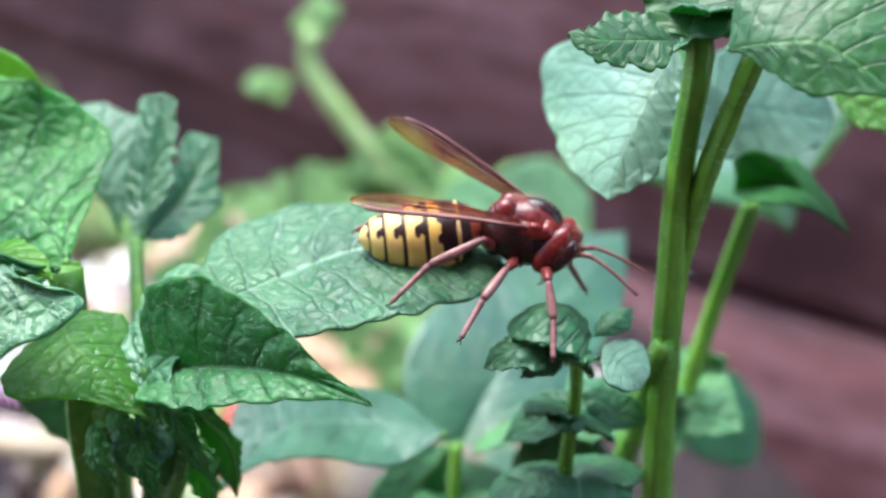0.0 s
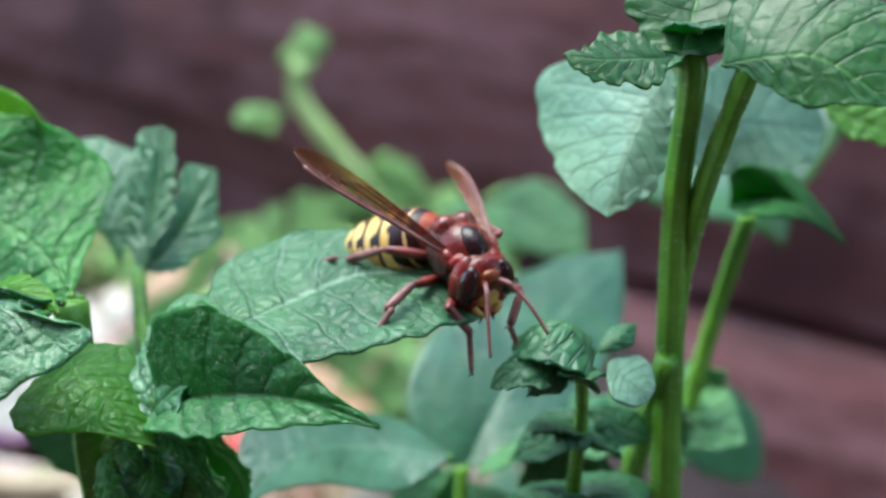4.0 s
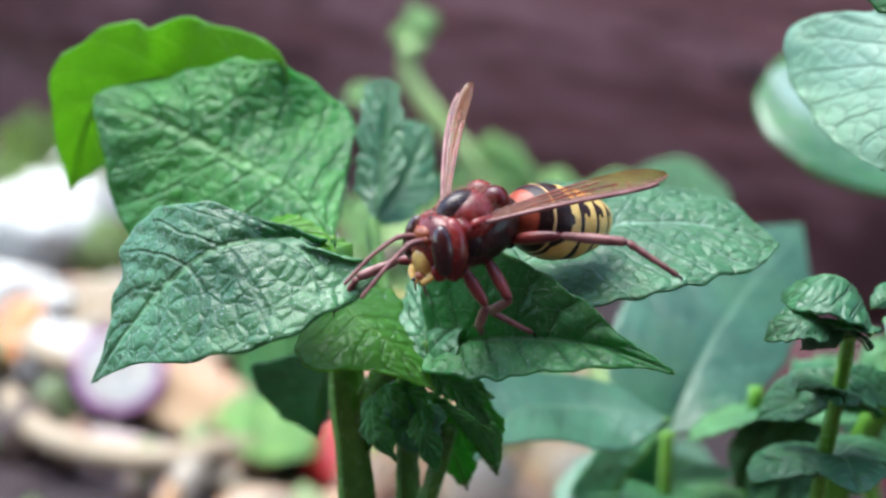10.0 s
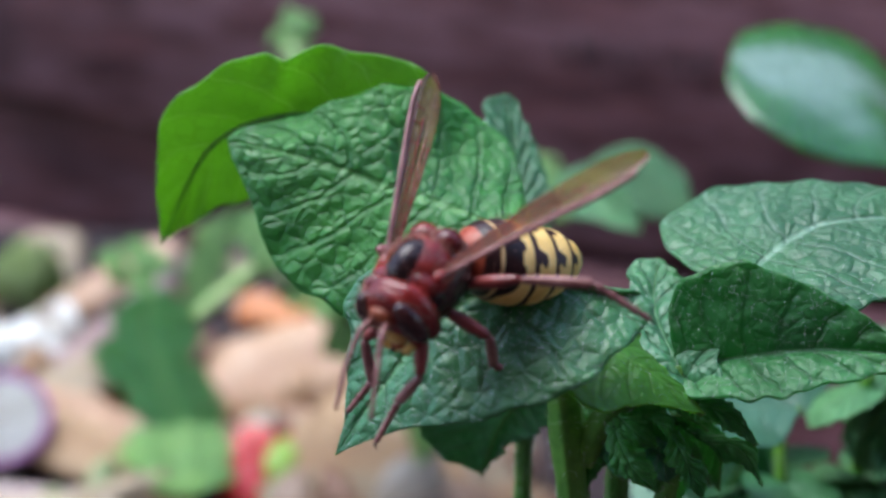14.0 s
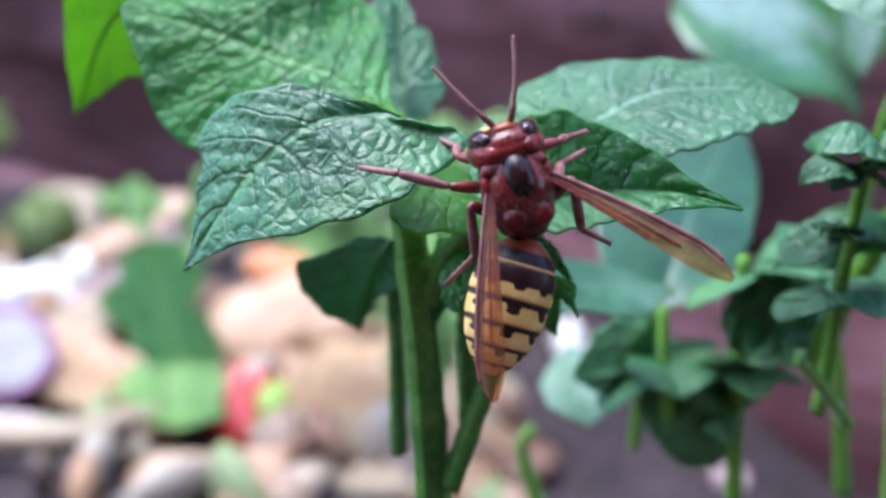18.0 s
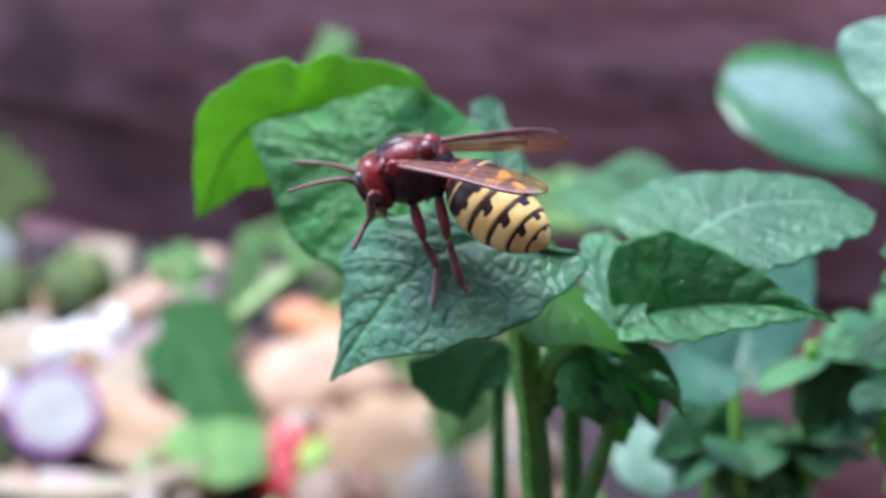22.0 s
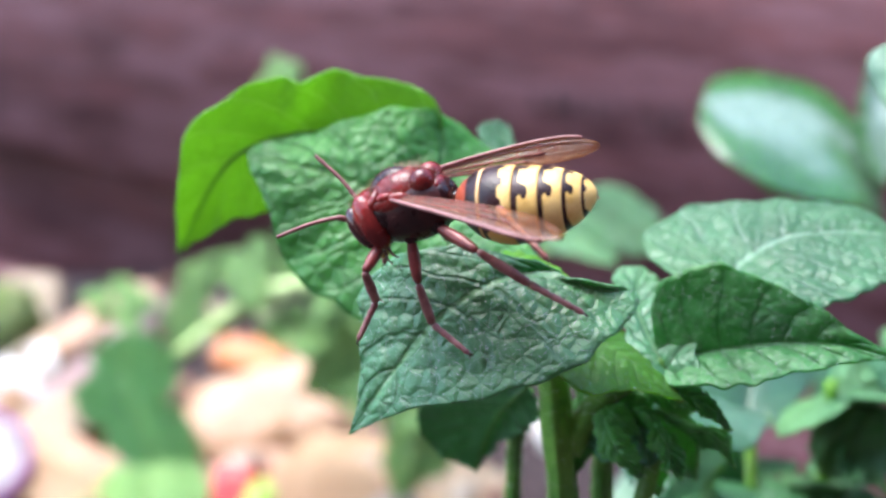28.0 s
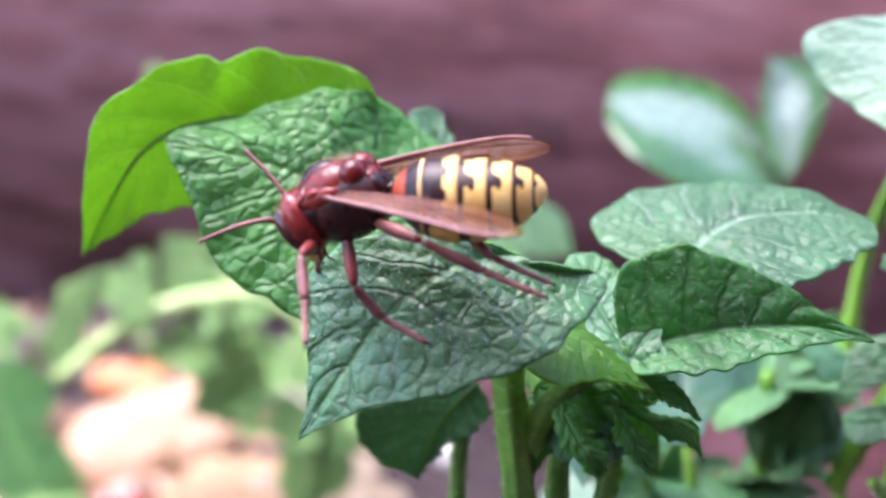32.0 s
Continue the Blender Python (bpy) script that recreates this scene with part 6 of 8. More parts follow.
def limb(length, r0, r1, bulge=0.0, joints=0):
    """A leg segment along x from its joint."""
    n = 16
    pts = [Vector((length * i / n, 0, 0)) * MM for i in range(n + 1)]
    radii = []
    for i in range(n + 1):
        s = i / n
        r = r0 + (r1 - r0) * s + bulge * math.sin(math.pi * s)
        if joints:
            r *= 0.78 + 0.3 * abs(math.sin(math.pi * s * joints))
        if i in (0, n):
            r *= 0.6
        radii.append(r * MM)
    return tube(pts, radii, 10)


def tergite(x0, x1, profile):
    """One ring of the abdomen, flaring a little to its rear edge, which curls in."""
    bm = bmesh.new()
    uvl = bm.loops.layers.uv.new("UVMap")
    nx, sides = 14, 56
    rings = []
    for a in range(nx + 1):
        s = a / nx
        x = x0 + (x1 - x0) * s
        h, t, b = profile(x)
        k = 1.0 + 0.035 * s - (0.02 if a == 0 else 0) - (0.03 if a == nx else 0)
        c, r = (t + b) / 2, (t - b) / 2
        rings.append([bm.verts.new(Vector((x, k * h * math.sin(j * math.tau / sides), c + k * r * math.cos(j * math.tau / sides))) * MM) for j in range(sides)])
    for a in range(nx):
        for j in range(sides):
            f = bm.faces.new((rings[a][j], rings[a][(j + 1) % sides], rings[a + 1][(j + 1) % sides], rings[a + 1][j]))
            for lp, (p, q) in zip(f.loops, ((a, j), (a, j + 1), (a + 1, j + 1), (a + 1, j))):
                lp[uvl].uv = (p / nx, abs(q if q <= sides / 2 else sides - q) * 2 / sides)
    bm.faces.new(rings[0][::-1])
    bm.faces.new(rings[-1])
    bmesh.ops.recalc_face_normals(bm, faces=bm.faces)
    return bm


def abdomen_profile(x):
    """Half width, top and bottom of the abdomen at x behind the waist (x <= 0)."""
    s = min(1.0, max(0.0, -x / 14.6))
    r = 4.0 * (math.sin(0.5 * math.pi * min(1.0, (s + 0.012) / 0.36)) ** 0.55 if s < 0.348 else max(0.0, 1 - ((s - 0.348) / 0.652) ** 2.6) ** 0.62)
    r = max(r, 0.30)
    mid = -0.4 - 0.8 * math.sin(math.pi * s)
    return r, mid + 0.96 * r, mid - 0.90 * r


def make_hornet():
    ob = thing("hornet", "large hornet with yellow and black banded abdomen, red-brown thorax", "insect")
    ob.scale = (1.05, 1.05, 1.05)
    keyed = {"hornet": ob}
    # thorax: origin of the body is its middle
    xs = np.linspace(-4.3, 4.3, 20)
    f = np.sqrt(np.maximum(0.03, 1 - (xs / 4.75) ** 2))
    part("thorax", loft(xs, 3.45 * f ** 0.8, 2.75 * f ** 0.75 - 0.06 * np.abs(xs) ** 1.1, -4.0 * f ** 0.75), MAROON, ob, "dark brown glossy thorax")
    part("mesonotum", egg((0.5, 0, 1.05), (3.4, 2.95, 2.45), seg=32, rings=20), RED_CHITIN, ob, "glossy red-brown back")
    part("scutum", egg((1.05, 0, 1.42), (2.85, 1.95, 2.42), seg=28, rings=16), BLACK_CHITIN, ob, "black shield on the back")
    part("pronotum", loft([2.1, 2.8, 3.5, 4.1, 4.6], [3.2, 3.1, 2.7, 2.0, 1.2], [2.7, 2.55, 2.1, 1.3, 0.6], [0.4, 0.0, -0.5, -0.9, -0.9]), RED_CHITIN, ob, "red-brown collar")
    for y in (1.25, -1.25):
        part("scutellum", egg((-2.35, y * 0.95, 1.75), (1.35, 1.45, 1.35)), RED_CHITIN, ob, "swollen red plate")
        part("side_plate", egg((0.9, y * 2.15, 0.9), (2.1, 0.75, 0.95)), RED_CHITIN, ob, "red-brown plate on the side of the back")
        part("tegula", egg((1.3, y * 2.3, 1.55), (0.85, 0.55, 0.5)), RED_CHITIN, ob)
        part("propodeum", egg((-3.4, y * 0.7, -0.3), (1.3, 1.3, 1.6)), BLACK_CHITIN, ob)
    for leg, (hx, hy, hz) in HIPS.items():
        for y in (1, -1):
            part("coxa", egg((hx, y * (hy - 0.15), hz + 0.35), (0.95, 0.85, 1.25), (18 * y, 0, 0), 18, 12), THIGH if leg == FRONT else BLACK_CHITIN, ob)
    for y in (1, -1):
        part("side_plate", egg((1.9, y * 2.55, -0.4), (1.35, 0.75, 1.5), (0, 25, 0)), BLACK_CHITIN, ob)
        part("side_plate", egg((-1.2, y * 2.5, -0.6), (1.3, 0.75, 1.7), (0, -15, 0)), THIGH, ob, "dark red plate on the flank")
    part("postscutellum", egg((-3.55, 0, 0.95), (0.7, 1.75, 0.8)), RED_CHITIN, ob)
    part("waist", tube([Vector((-3.6, 0, -0.7)) * MM, Vector((-4.4, 0, -0.95)) * MM, Vector((-5.1, 0, -1.0)) * MM], [1.0 * MM, 0.62 * MM, 0.9 * MM], 14), BLACK_CHITIN, ob, "narrow dark waist")
    fuzz(ob, "body_hair", [((0.2, 0, 0.5), (4.0, 3.1, 2.85), 1700), ((0.2, 0, -0.6), (3.9, 3.2, 2.9), 1100)], 0.66)
    # head: broad red temples behind kidney-shaped eyes, yellow face, stout jaws
    head = part("head", egg((1.1, 0, -0.5), (1.85, 3.45, 2.95), seg=32, rings=20), RED_CHITIN, ob, "red head")
    keyed["head"] = head
    part("vertex", egg((0.55, 0, 0.95), (1.35, 3.0, 1.6), seg=28, rings=16), RED_CHITIN, head, "red crown of the head")
    for y in (1, -1):
        part("eye", egg((1.84, y * 2.27, -0.38), (1.10, 1.16, 2.4), (10 * y, 8, -24 * y), 32, 20), EYE, head, "dark kidney-shaped eye")
        part("temple", egg((0.62, y * 2.15, -0.45), (1.48, 1.5, 3.0), (14 * y, 0, -14 * y), 28, 18), RED_CHITIN, head, "swollen red temple behind the eye")
        part("cheek", egg((1.6, y * 1.75, -2.5), (1.0, 0.85, 1.05)), RED_CHITIN, head)
        jaw = spline([(2.1, 1.6 * y, -2.7), (2.6, 1.3 * y, -3.3), (2.75, 0.7 * y, -3.8), (2.7, 0.15 * y, -4.0)], 12)
        mandible = part("mandible", tube([p * MM for p in jaw], [(0.54 - 0.28 * i / 12) * MM for i in range(13)], 12, 0.7), YELLOW, head, "yellow jaw with a dark tip")
        part("jaw_tip", tube([p * MM for p in jaw[9:]], [0.36 * MM, 0.33 * MM, 0.27 * MM, 0.12 * MM], 12, 0.7), BLACK_CHITIN, mandible, "black toothed tip")
        part("socket", egg((2.78, y * 0.75, 0.25), (0.42, 0.5, 0.5), seg=14, rings=8), ORANGE_CHITIN, head)
        part("palp", tube([Vector(p) * MM for p in ((2.3, 0.5 * y, -3.5), (2.6, 0.75 * y, -4.4), (2.3, 0.9 * y, -5.1))], [0.16 * MM, 0.14 * MM, 0.07 * MM], 7), LEG, head)
    part("clypeus", loft([2.1, 2.55, 2.9, 3.05], [1.4, 1.35, 1.05, 0.5], [-0.55, -0.6, -0.85, -1.25], [-3.25, -3.2, -2.85, -2.2], 28), YELLOW, head, "yellow face plate")
    part("brow", egg((2.62, 0, 0.75), (0.55, 1.15, 0.75)), ORANGE_CHITIN, head, "orange-yellow forehead")
    part("labrum", egg((2.55, 0, -3.35), (0.4, 0.75, 0.4)), ORANGE_CHITIN, head)
    for y, x in ((0.42, 1.5), (-0.42, 1.5), (0, 1.85)):
        part("simple_eye", egg((x, y, 2.2), (0.2, 0.2, 0.16), seg=10, rings=6), EYE, head)
    fuzz(head, "head_hair", [((1.2, 0, -0.5), (1.9, 3.4, 3.0), 520)], 0.55)
    # abdomen
    abdomen = part("abdomen", loft(np.linspace(-0.2, -14.3, 24), *zip(*[tuple(0.93 * v for v in abdomen_profile(x)) for x in np.linspace(-0.2, -14.3, 24)])), BLACK_CHITIN, ob, "banded abdomen")
    keyed["abdomen"] = abdomen
    cuts = [-0.25, -3.2, -6.5, -9.1, -11.4, -13.2, -14.55]
    labels = ("red-brown and black ring with a thin pale rim", "black ring with a jagged yellow rim", "yellow ring with black notches")
    for i in range(6):
        part("tergite", tergite(cuts[i] + 0.15, cuts[i + 1], abdomen_profile), RINGS[min(i, 2) if i < 5 else 3], abdomen, labels[min(i, 2)])
    fuzz(abdomen, "body_hair", [((-6.5, 0, -0.6), (7.4, 4.1, 3.6), 420)], 0.42)
    part("sting", tube([Vector((-14.2, 0, -0.7)) * MM, Vector((-14.75, 0, -0.8)) * MM], [0.25 * MM, 0.06 * MM], 8), ORANGE_CHITIN, abdomen)
    for ring in [abdomen, *abdomen.children]:
        for v in ring.data.vertices:
            v.co.x *= 0.94
    # wings, antennae, legs
    for side, y in (("left", 1), ("right", -1)):
        keyed["wing", side] = make_wing(ob, y)
        keyed["antenna", side] = make_antenna(ob, y)
        for leg in (FRONT, MIDDLE, HIND):
            a, b, c = BONES[leg]
            keyed["femur", side, leg] = part("femur", limb(a, 0.40, 0.38, 0.24), THIGH, ob, "dark red thigh")
            keyed["tibia", side, leg] = shin = part("tibia", limb(b, 0.34, 0.44, 0.12), LEG, ob)
            keyed["tarsus", side, leg] = tarsus = part("tarsus", limb(c, 0.36, 0.27, 0.0, 5), LEG, ob)
            for s in (1, -1):
                part("spur", tube([Vector((b - 0.15, 0.2 * s, -0.2)) * MM, Vector((b + 0.55, 0.42 * s, -0.55)) * MM], [0.09 * MM, 0.02 * MM], 6), LEG, shin)
                part("claw", tube([Vector((c, 0, 0)) * MM, Vector((c + 0.35, 0.22 * s, -0.05)) * MM, Vector((c + 0.5, 0.3 * s, -0.35)) * MM], [0.1 * MM, 0.07 * MM, 0.02 * MM], 6), BLACK_CHITIN, tarsus)
    return keyed


def fuzz(parent, name, spots, length):
    """Short fine hairs over egg-shaped regions."""
    rng = random.Random(11)
    bm = bmesh.new()
    for c, r, n in spots:
        for _ in range(n):
            d = Vector((rng.gauss(0, 1), rng.gauss(0, 1), abs(rng.gauss(0, 1)))).normalized()
            p = Vector(c) + Vector((d.x * r[0], d.y * r[1], d.z * r[2]))
            q = p + (d + 0.4 * Vector((rng.gauss(0, 1), rng.gauss(0, 1), rng.gauss(0, 1)))) * length * rng.uniform(0.6, 1.2)
            a = d.orthogonal().normalized() * 0.016
            b = d.cross(a)
            base = [bm.verts.new((p + v) * MM) for v in (a, -0.5 * a + 0.87 * b, -0.5 * a - 0.87 * b)]
            tip = bm.verts.new(q * MM)
            for k in range(3):
                bm.faces.new((base[k], base[(k + 1) % 3], tip))
    return tagged(part(name, bm, FUZZ, parent), kind="stuff")


def make_wing(ob, y):
    """A pleated wing that points along -x, its front edge outward."""
    bm = bmesh.new()
    uvl = bm.loops.layers.uv.new("UVMap")
    nx, ny, length = 36, 12, 19.5
    grid = []
    for i in range(nx + 1):
        s = i / nx
        w = 0.6 + 2.9 * (s ** 0.8) * (1 - s ** 9)
        grid.append([bm.verts.new(Vector((-length * s, y * (0.9 * s - w * (1 - k / ny) + 0.55 * w), 0.12 * math.sin(k * 2.4) * s + 0.5 * math.sin(math.pi * s) + (0.35 * (k / ny - 0.5) ** 2) * w)) * MM) for k in range(ny + 1)])
    for i in range(nx):
        for k in range(ny):
            f = bm.faces.new((grid[i][k], grid[i + 1][k], grid[i + 1][k + 1], grid[i][k + 1]))
            for lp, (a, b) in zip(f.loops, ((i, k), (i + 1, k), (i + 1, k + 1), (i, k + 1))):
                lp[uvl].uv = (a / nx, b / ny)
    lines = [[grid[i][k].co.copy() for i in range(0, last)] for k, last in ((ny, nx - 2), (ny - 2, nx - 6), (ny // 2, nx - 9), (3, nx - 12), (1, nx - 14))]
    cross = [[grid[nx * n // 20][k].co.copy() for k in range(lo, hi)] for n, lo, hi in ((9, 3, 11), (12, 5, 11), (14, 6, 12), (16, 6, 11))]
    wing = part("wing", bm, WING, ob, "amber translucent folded wing")
    thick = wing.modifiers.new("thickness", "SOLIDIFY")
    thick.thickness = 0.00006
    for n, line in enumerate(lines + cross):
        r = (0.22 if n == 0 else 0.08 if n < 5 else 0.05) * MM
        part("vein", tube(line, [r] * len(line), 6), LEG if n < 2 else RED_CHITIN, wing)
    return wing


def make_antenna(ob, y):
    """Scape and beaded whip, along x from the forehead."""
    pts = spline([(0, 0, 0), (1.1, 0.1 * y, 0.75), (2.1, 0.2 * y, 0.95), (4.6, 0.3 * y, 0.75), (8.0, 0.2 * y, 0.0)], 40)
    radii = [(0.3 if i < 10 else 0.22 + 0.04 * abs(math.sin(i * 1.57)) - 0.0015 * i) * MM for i in range(41)]
    return part("antenna", tube([p * MM for p in pts], radii, 9), LEG, ob, "red-brown antenna")


HORNET = make_hornet()


# ---- kitchen scraps on the heap ----
PEACH = plain_material("pumpkin_flesh", (0.370, 0.198, 0.101), (0.440, 0.277, 0.163), 40.0, 0.5, 0.3, 0.002)
APRICOT = plain_material("bread_crumb", (0.352, 0.207, 0.101), (0.431, 0.295, 0.167), 55.0, 0.7, 0.6, 0.003)
CREAM = plain_material("cream_peel", (0.299, 0.216, 0.123), (0.370, 0.295, 0.194), 50.0, 0.6, 0.4, 0.002)
WHITE = plain_material("white_flesh", (0.56, 0.54, 0.46), (0.70, 0.69, 0.63), 60.0, 0.5, 0.5, 0.003)
LILAC = plain_material("lilac_peel", (0.294, 0.196, 0.182), (0.392, 0.301, 0.28), 50.0, 0.4, 0.3, 0.002)
ORANGE = plain_material("carrot_orange", (0.50, 0.14, 0.02), (0.60, 0.22, 0.05), 50.0, 0.45, 0.3, 0.002)
RED = plain_material("red_pepper", (0.42, 0.012, 0.012), (0.52, 0.03, 0.03), 40.0, 0.25, 0.1, 0.002)
LIME = plain_material("lime_green", (0.24, 0.42, 0.04), (0.36, 0.52, 0.09), 40.0, 0.4, 0.3, 0.002)
PURPLE = plain_material("onion_skin", (0.34, 0.10, 0.30), (0.46, 0.20, 0.42), 60.0, 0.35, 0.2, 0.001)
CABBAGE = leaf_material("cabbage_leaf", (0.32, 0.46, 0.13), (0.44, 0.56, 0.24), (0.50, 0.60, 0.34), (0.65, 0.82, 0.28), 0.5, depth=0.001, glow=0.5)
CHARD = leaf_material("chard_leaf", (0.050, 0.215, 0.045), (0.100, 0.340, 0.085), (0.25, 0.42, 0.2), (0.16, 0.62, 0.08), 0.45, depth=0.002, glow=0.48)
SCRAPS = {
    "pumpkin_slice": "pale orange pumpkin slice lying on the scrap heap", "bread_slice": "light brown piece of bread on the scrap heap",
    "carrot_piece": "orange carrot piece thrown on the scrap heap", "radish_strip": "white strip of radish on the scrap heap",
    "potato_peel": "cream-coloured curl of potato peel on the heap", "cauliflower_piece": "white lumpy piece of cauliflower on the heap",
    "pepper_piece": "glossy red piece of sweet pepper among scraps", "lime_half": "yellow-green half of a lime among scraps",
    "onion_peel": "thin lilac onion peel lying on the scraps", "garlic_clove": "white garlic clove among the green stems",
}


def chunk(kind, material, x, y, z, w, h, turn, face):
    """A rounded irregular scrap, its cut face leaning towards the path."""
    rng = random.Random(int(x * 13 + y * 7))
    lumpy = 0.30 if kind == "cauliflower_piece" else 0.12
    ball = kind in ("lime_half", "garlic_clove", "cauliflower_piece")
    t = (0.75 if ball else 0.34) * min(w, h)
    bm = bmesh.new()
    bmesh.ops.create_icosphere(bm, subdivisions=4, radius=1.0)
    off = Vector((rng.random() * 50, rng.random() * 50, 0))
    for v in bm.verts:
        c = v.co
        p = 1.0 if ball else 0.55
        c = Vector([math.copysign(abs(k) ** p, k) for k in c])
        c *= 1 + lumpy * noise.noise(c * 1.6 + off) + 0.4 * lumpy * noise.noise(c * 4.5 + off)
        c.z += 0.0 if ball else 0.35 * (c.x * c.x) * (1 if kind in ("potato_peel", "onion_peel", "radish_strip") else 0.2)
        v.co = Vector((c.x * w / 2, c.y * h / 2, c.z * t / 2)) * MM
    ob = part(kind, bm, material, None)
    drop = 0.5 * h * abs(math.cos(radians(turn))) + 0.5 * w * abs(math.sin(radians(turn)))
    rise = (0.5 * h if ball else drop * 0.72) * MM
    ob.matrix_basis = pose(x * MM, y * MM, ground_height(x * MM, y * MM) + rise * 0.82, 0, 0, face) @ pose(0, 0, 0, 48, 0, 0) @ pose(0, 0, 0, 0, 0, -turn)
    tagged(ob, SCRAPS[kind], kind.split("_")[0] + " " + kind.split("_")[1], "kitchen scraps")


def make_onion():
    """A halved red onion: purple skin, white rings on the cut face."""
    ob = thing("onion_half", "halved red onion showing white rings and purple skin", "onion", "kitchen scraps", pose(-0.185, 0.52, 0.108, 62, 0, 8))
    bm = bmesh.new()
    bmesh.ops.create_uvsphere(bm, u_segments=32, v_segments=16, radius=0.021)
    bmesh.ops.bisect_plane(bm, geom=bm.verts[:] + bm.edges[:] + bm.faces[:], plane_co=(0, 0, 0), plane_no=(0, 0, 1), clear_outer=True)
    part("skin", bm, PURPLE, ob, "shiny purple skin")
    for k, r in enumerate((19.6, 16.0, 12.6, 9.2, 6.0, 3.0)):
        ring = [Vector((r * math.cos(a), r * math.sin(a), 0.2 + 0.12 * k)) * MM for a in np.linspace(0, math.tau, 40)]
        part("ring", tube(ring, [1.75 * MM] * 40, 8), WHITE if k > 0 else PURPLE, ob)


def bent(name, points, r, flat, material, label, category):
    path = spline(points, 30)
    radii = [r * (0.35 + 0.65 * min(1, 8 * min(i, 30 - i) / 30)) * (1 + 0.06 * math.sin(i * 1.7)) * MM for i in range(31)]
    tagged(part(name, tube([p * MM for p in path], radii, 14, flat), material, None), label, category, "kitchen scraps")


def make_cabbage(x, y, z, r, n, material, label, seed):
    """Loose curled leaves round a heart."""
    ob = thing("cabbage_piece", label, "cabbage", "kitchen scraps")
    rng = random.Random(seed)
    for k in range(n):
        a = k * 2.4 + rng.random()
        e = rng.uniform(0.1, 1.1)
        out = Vector((math.cos(a) * math.cos(e), math.sin(a) * math.cos(e), math.sin(e)))
        side = out.cross(Vector((0, 0, 1))).normalized()
        up = side.cross(out)
        c = Vector((x, y, z))
        s = r * rng.uniform(0.75, 1.1)
        q = [c + out * s * 0.25 - up * s * 0.6, c + out * s * 0.8 - up * s * 0.1, c + out * s * 0.85 + up * s * 0.5, c + out * s * 0.6 + up * s * 0.95]
        leaf(ob, q, [q[0] + side * s * 0.5, q[1] + side * s * 0.7 - out * s * 0.2, q[2] + side * s * 0.5 - out * s * 0.2],
             [q[0] - side * s * 0.5, q[1] - side * s * 0.7 - out * s * 0.2, q[2] - side * s * 0.5 - out * s * 0.2], material, relief=0.8, veins=6, fine=False, wavy=3.0)


def crumbs_material():
    """Chopped scraps of many colours, one to each piece."""
    m = Nodes("chopped_scraps")
    ramp = m.nt.nodes.new("ShaderNodeValToRGB")
    ramp.color_ramp.interpolation = "CONSTANT"
    tones = [(0.34, 0.19, 0.09), (0.30, 0.24, 0.18), (0.10, 0.19, 0.06), (0.34, 0.30, 0.24), (0.16, 0.07, 0.04), (0.24, 0.16, 0.11), (0.05, 0.03, 0.03), (0.16, 0.24, 0.09), (0.34, 0.20, 0.13)]
    for k, tone in enumerate(tones):
        stop = ramp.color_ramp.elements[k] if k < 2 else ramp.color_ramp.elements.new(k / len(tones))
        stop.position, stop.color = k / len(tones), (*tone, 1)
    m.plug(ramp.inputs[0], m.nt.nodes.new("ShaderNodeNewGeometry").outputs["Random Per Island"])
    colour = m.mix(m.math("MULTIPLY", m.noise(120.0, 4.0), 0.4), ramp.outputs[0], (0.25, 0.17, 0.10))
    return m.done(m.skin(colour, 0.55, m.bump(m.noise(300.0, 3.0), 0.4, 0.001)))


def make_crumbs():
    rng = random.Random(21)
    ball = bmesh.new()
    bmesh.ops.create_icosphere(ball, subdivisions=2, radius=1.0)
    ball.verts.ensure_lookup_table()
    shape = [v.co.copy() for v in ball.verts]
    rings = [[v.index for v in f.verts] for f in ball.faces]
    ball.free()
    verts, faces = [], []
    for _ in range(260):
        x, y = rng.uniform(-0.46, 0.05), rng.uniform(0.36, 0.86)
        if y > 0.80 - 0.45 * x:
            continue
        s = rng.uniform(0.006, 0.017)
        turn = Euler((rng.random() * 6, rng.random() * 6, rng.random() * 6)).to_matrix()
        size = Vector((s * rng.uniform(0.8, 1.8), s, s * rng.uniform(0.3, 0.8)))
        at = Vector((x, y, ground_height(x, y) + 0.002 + rng.random() * 0.008))
        k = len(verts)
        off = Vector((rng.random() * 40, 0, 0))
        for c in shape:
            q = c * (1 + 0.3 * noise.noise(c * 1.5 + off))
            verts.append(at + turn @ Vector((q.x * size.x, q.y * size.y, q.z * size.z)))
        faces += [[k + i for i in f] for f in rings]
    me = bpy.data.meshes.new("chopped_scraps")
    me.from_pydata(verts, [], faces)
    for p in me.polygons:
        p.use_smooth = True
    me.materials.append(crumbs_material())
    tagged(new("chopped_scraps", me), "chopped vegetable and fruit scraps strewn over soil", "scraps", kind="stuff")


def upright_leaf(at, height, width, lean, material, label):
    """A loose salad leaf standing among the scraps."""
    ob = thing("salad_leaf", label, "salad", "kitchen scraps")
    x, y, z = at
    mid = [(x, y, z), (x + lean * 0.3, y + 4, z + height * 0.4), (x + lean * 0.7, y + 8, z + height * 0.75), (x + lean, y + 4, z + height)]
    leaf(ob, mid, [(x - width * 0.5, y - 6, z + height * 0.3), (x - width * 0.55 + lean * 0.6, y - 4, z + height * 0.75)],
         [(x + width * 0.5, y - 2, z + height * 0.3), (x + width * 0.55 + lean * 0.6, y, z + height * 0.75)], material, relief=4.0, veins=5, fine=False, wavy=9.0)


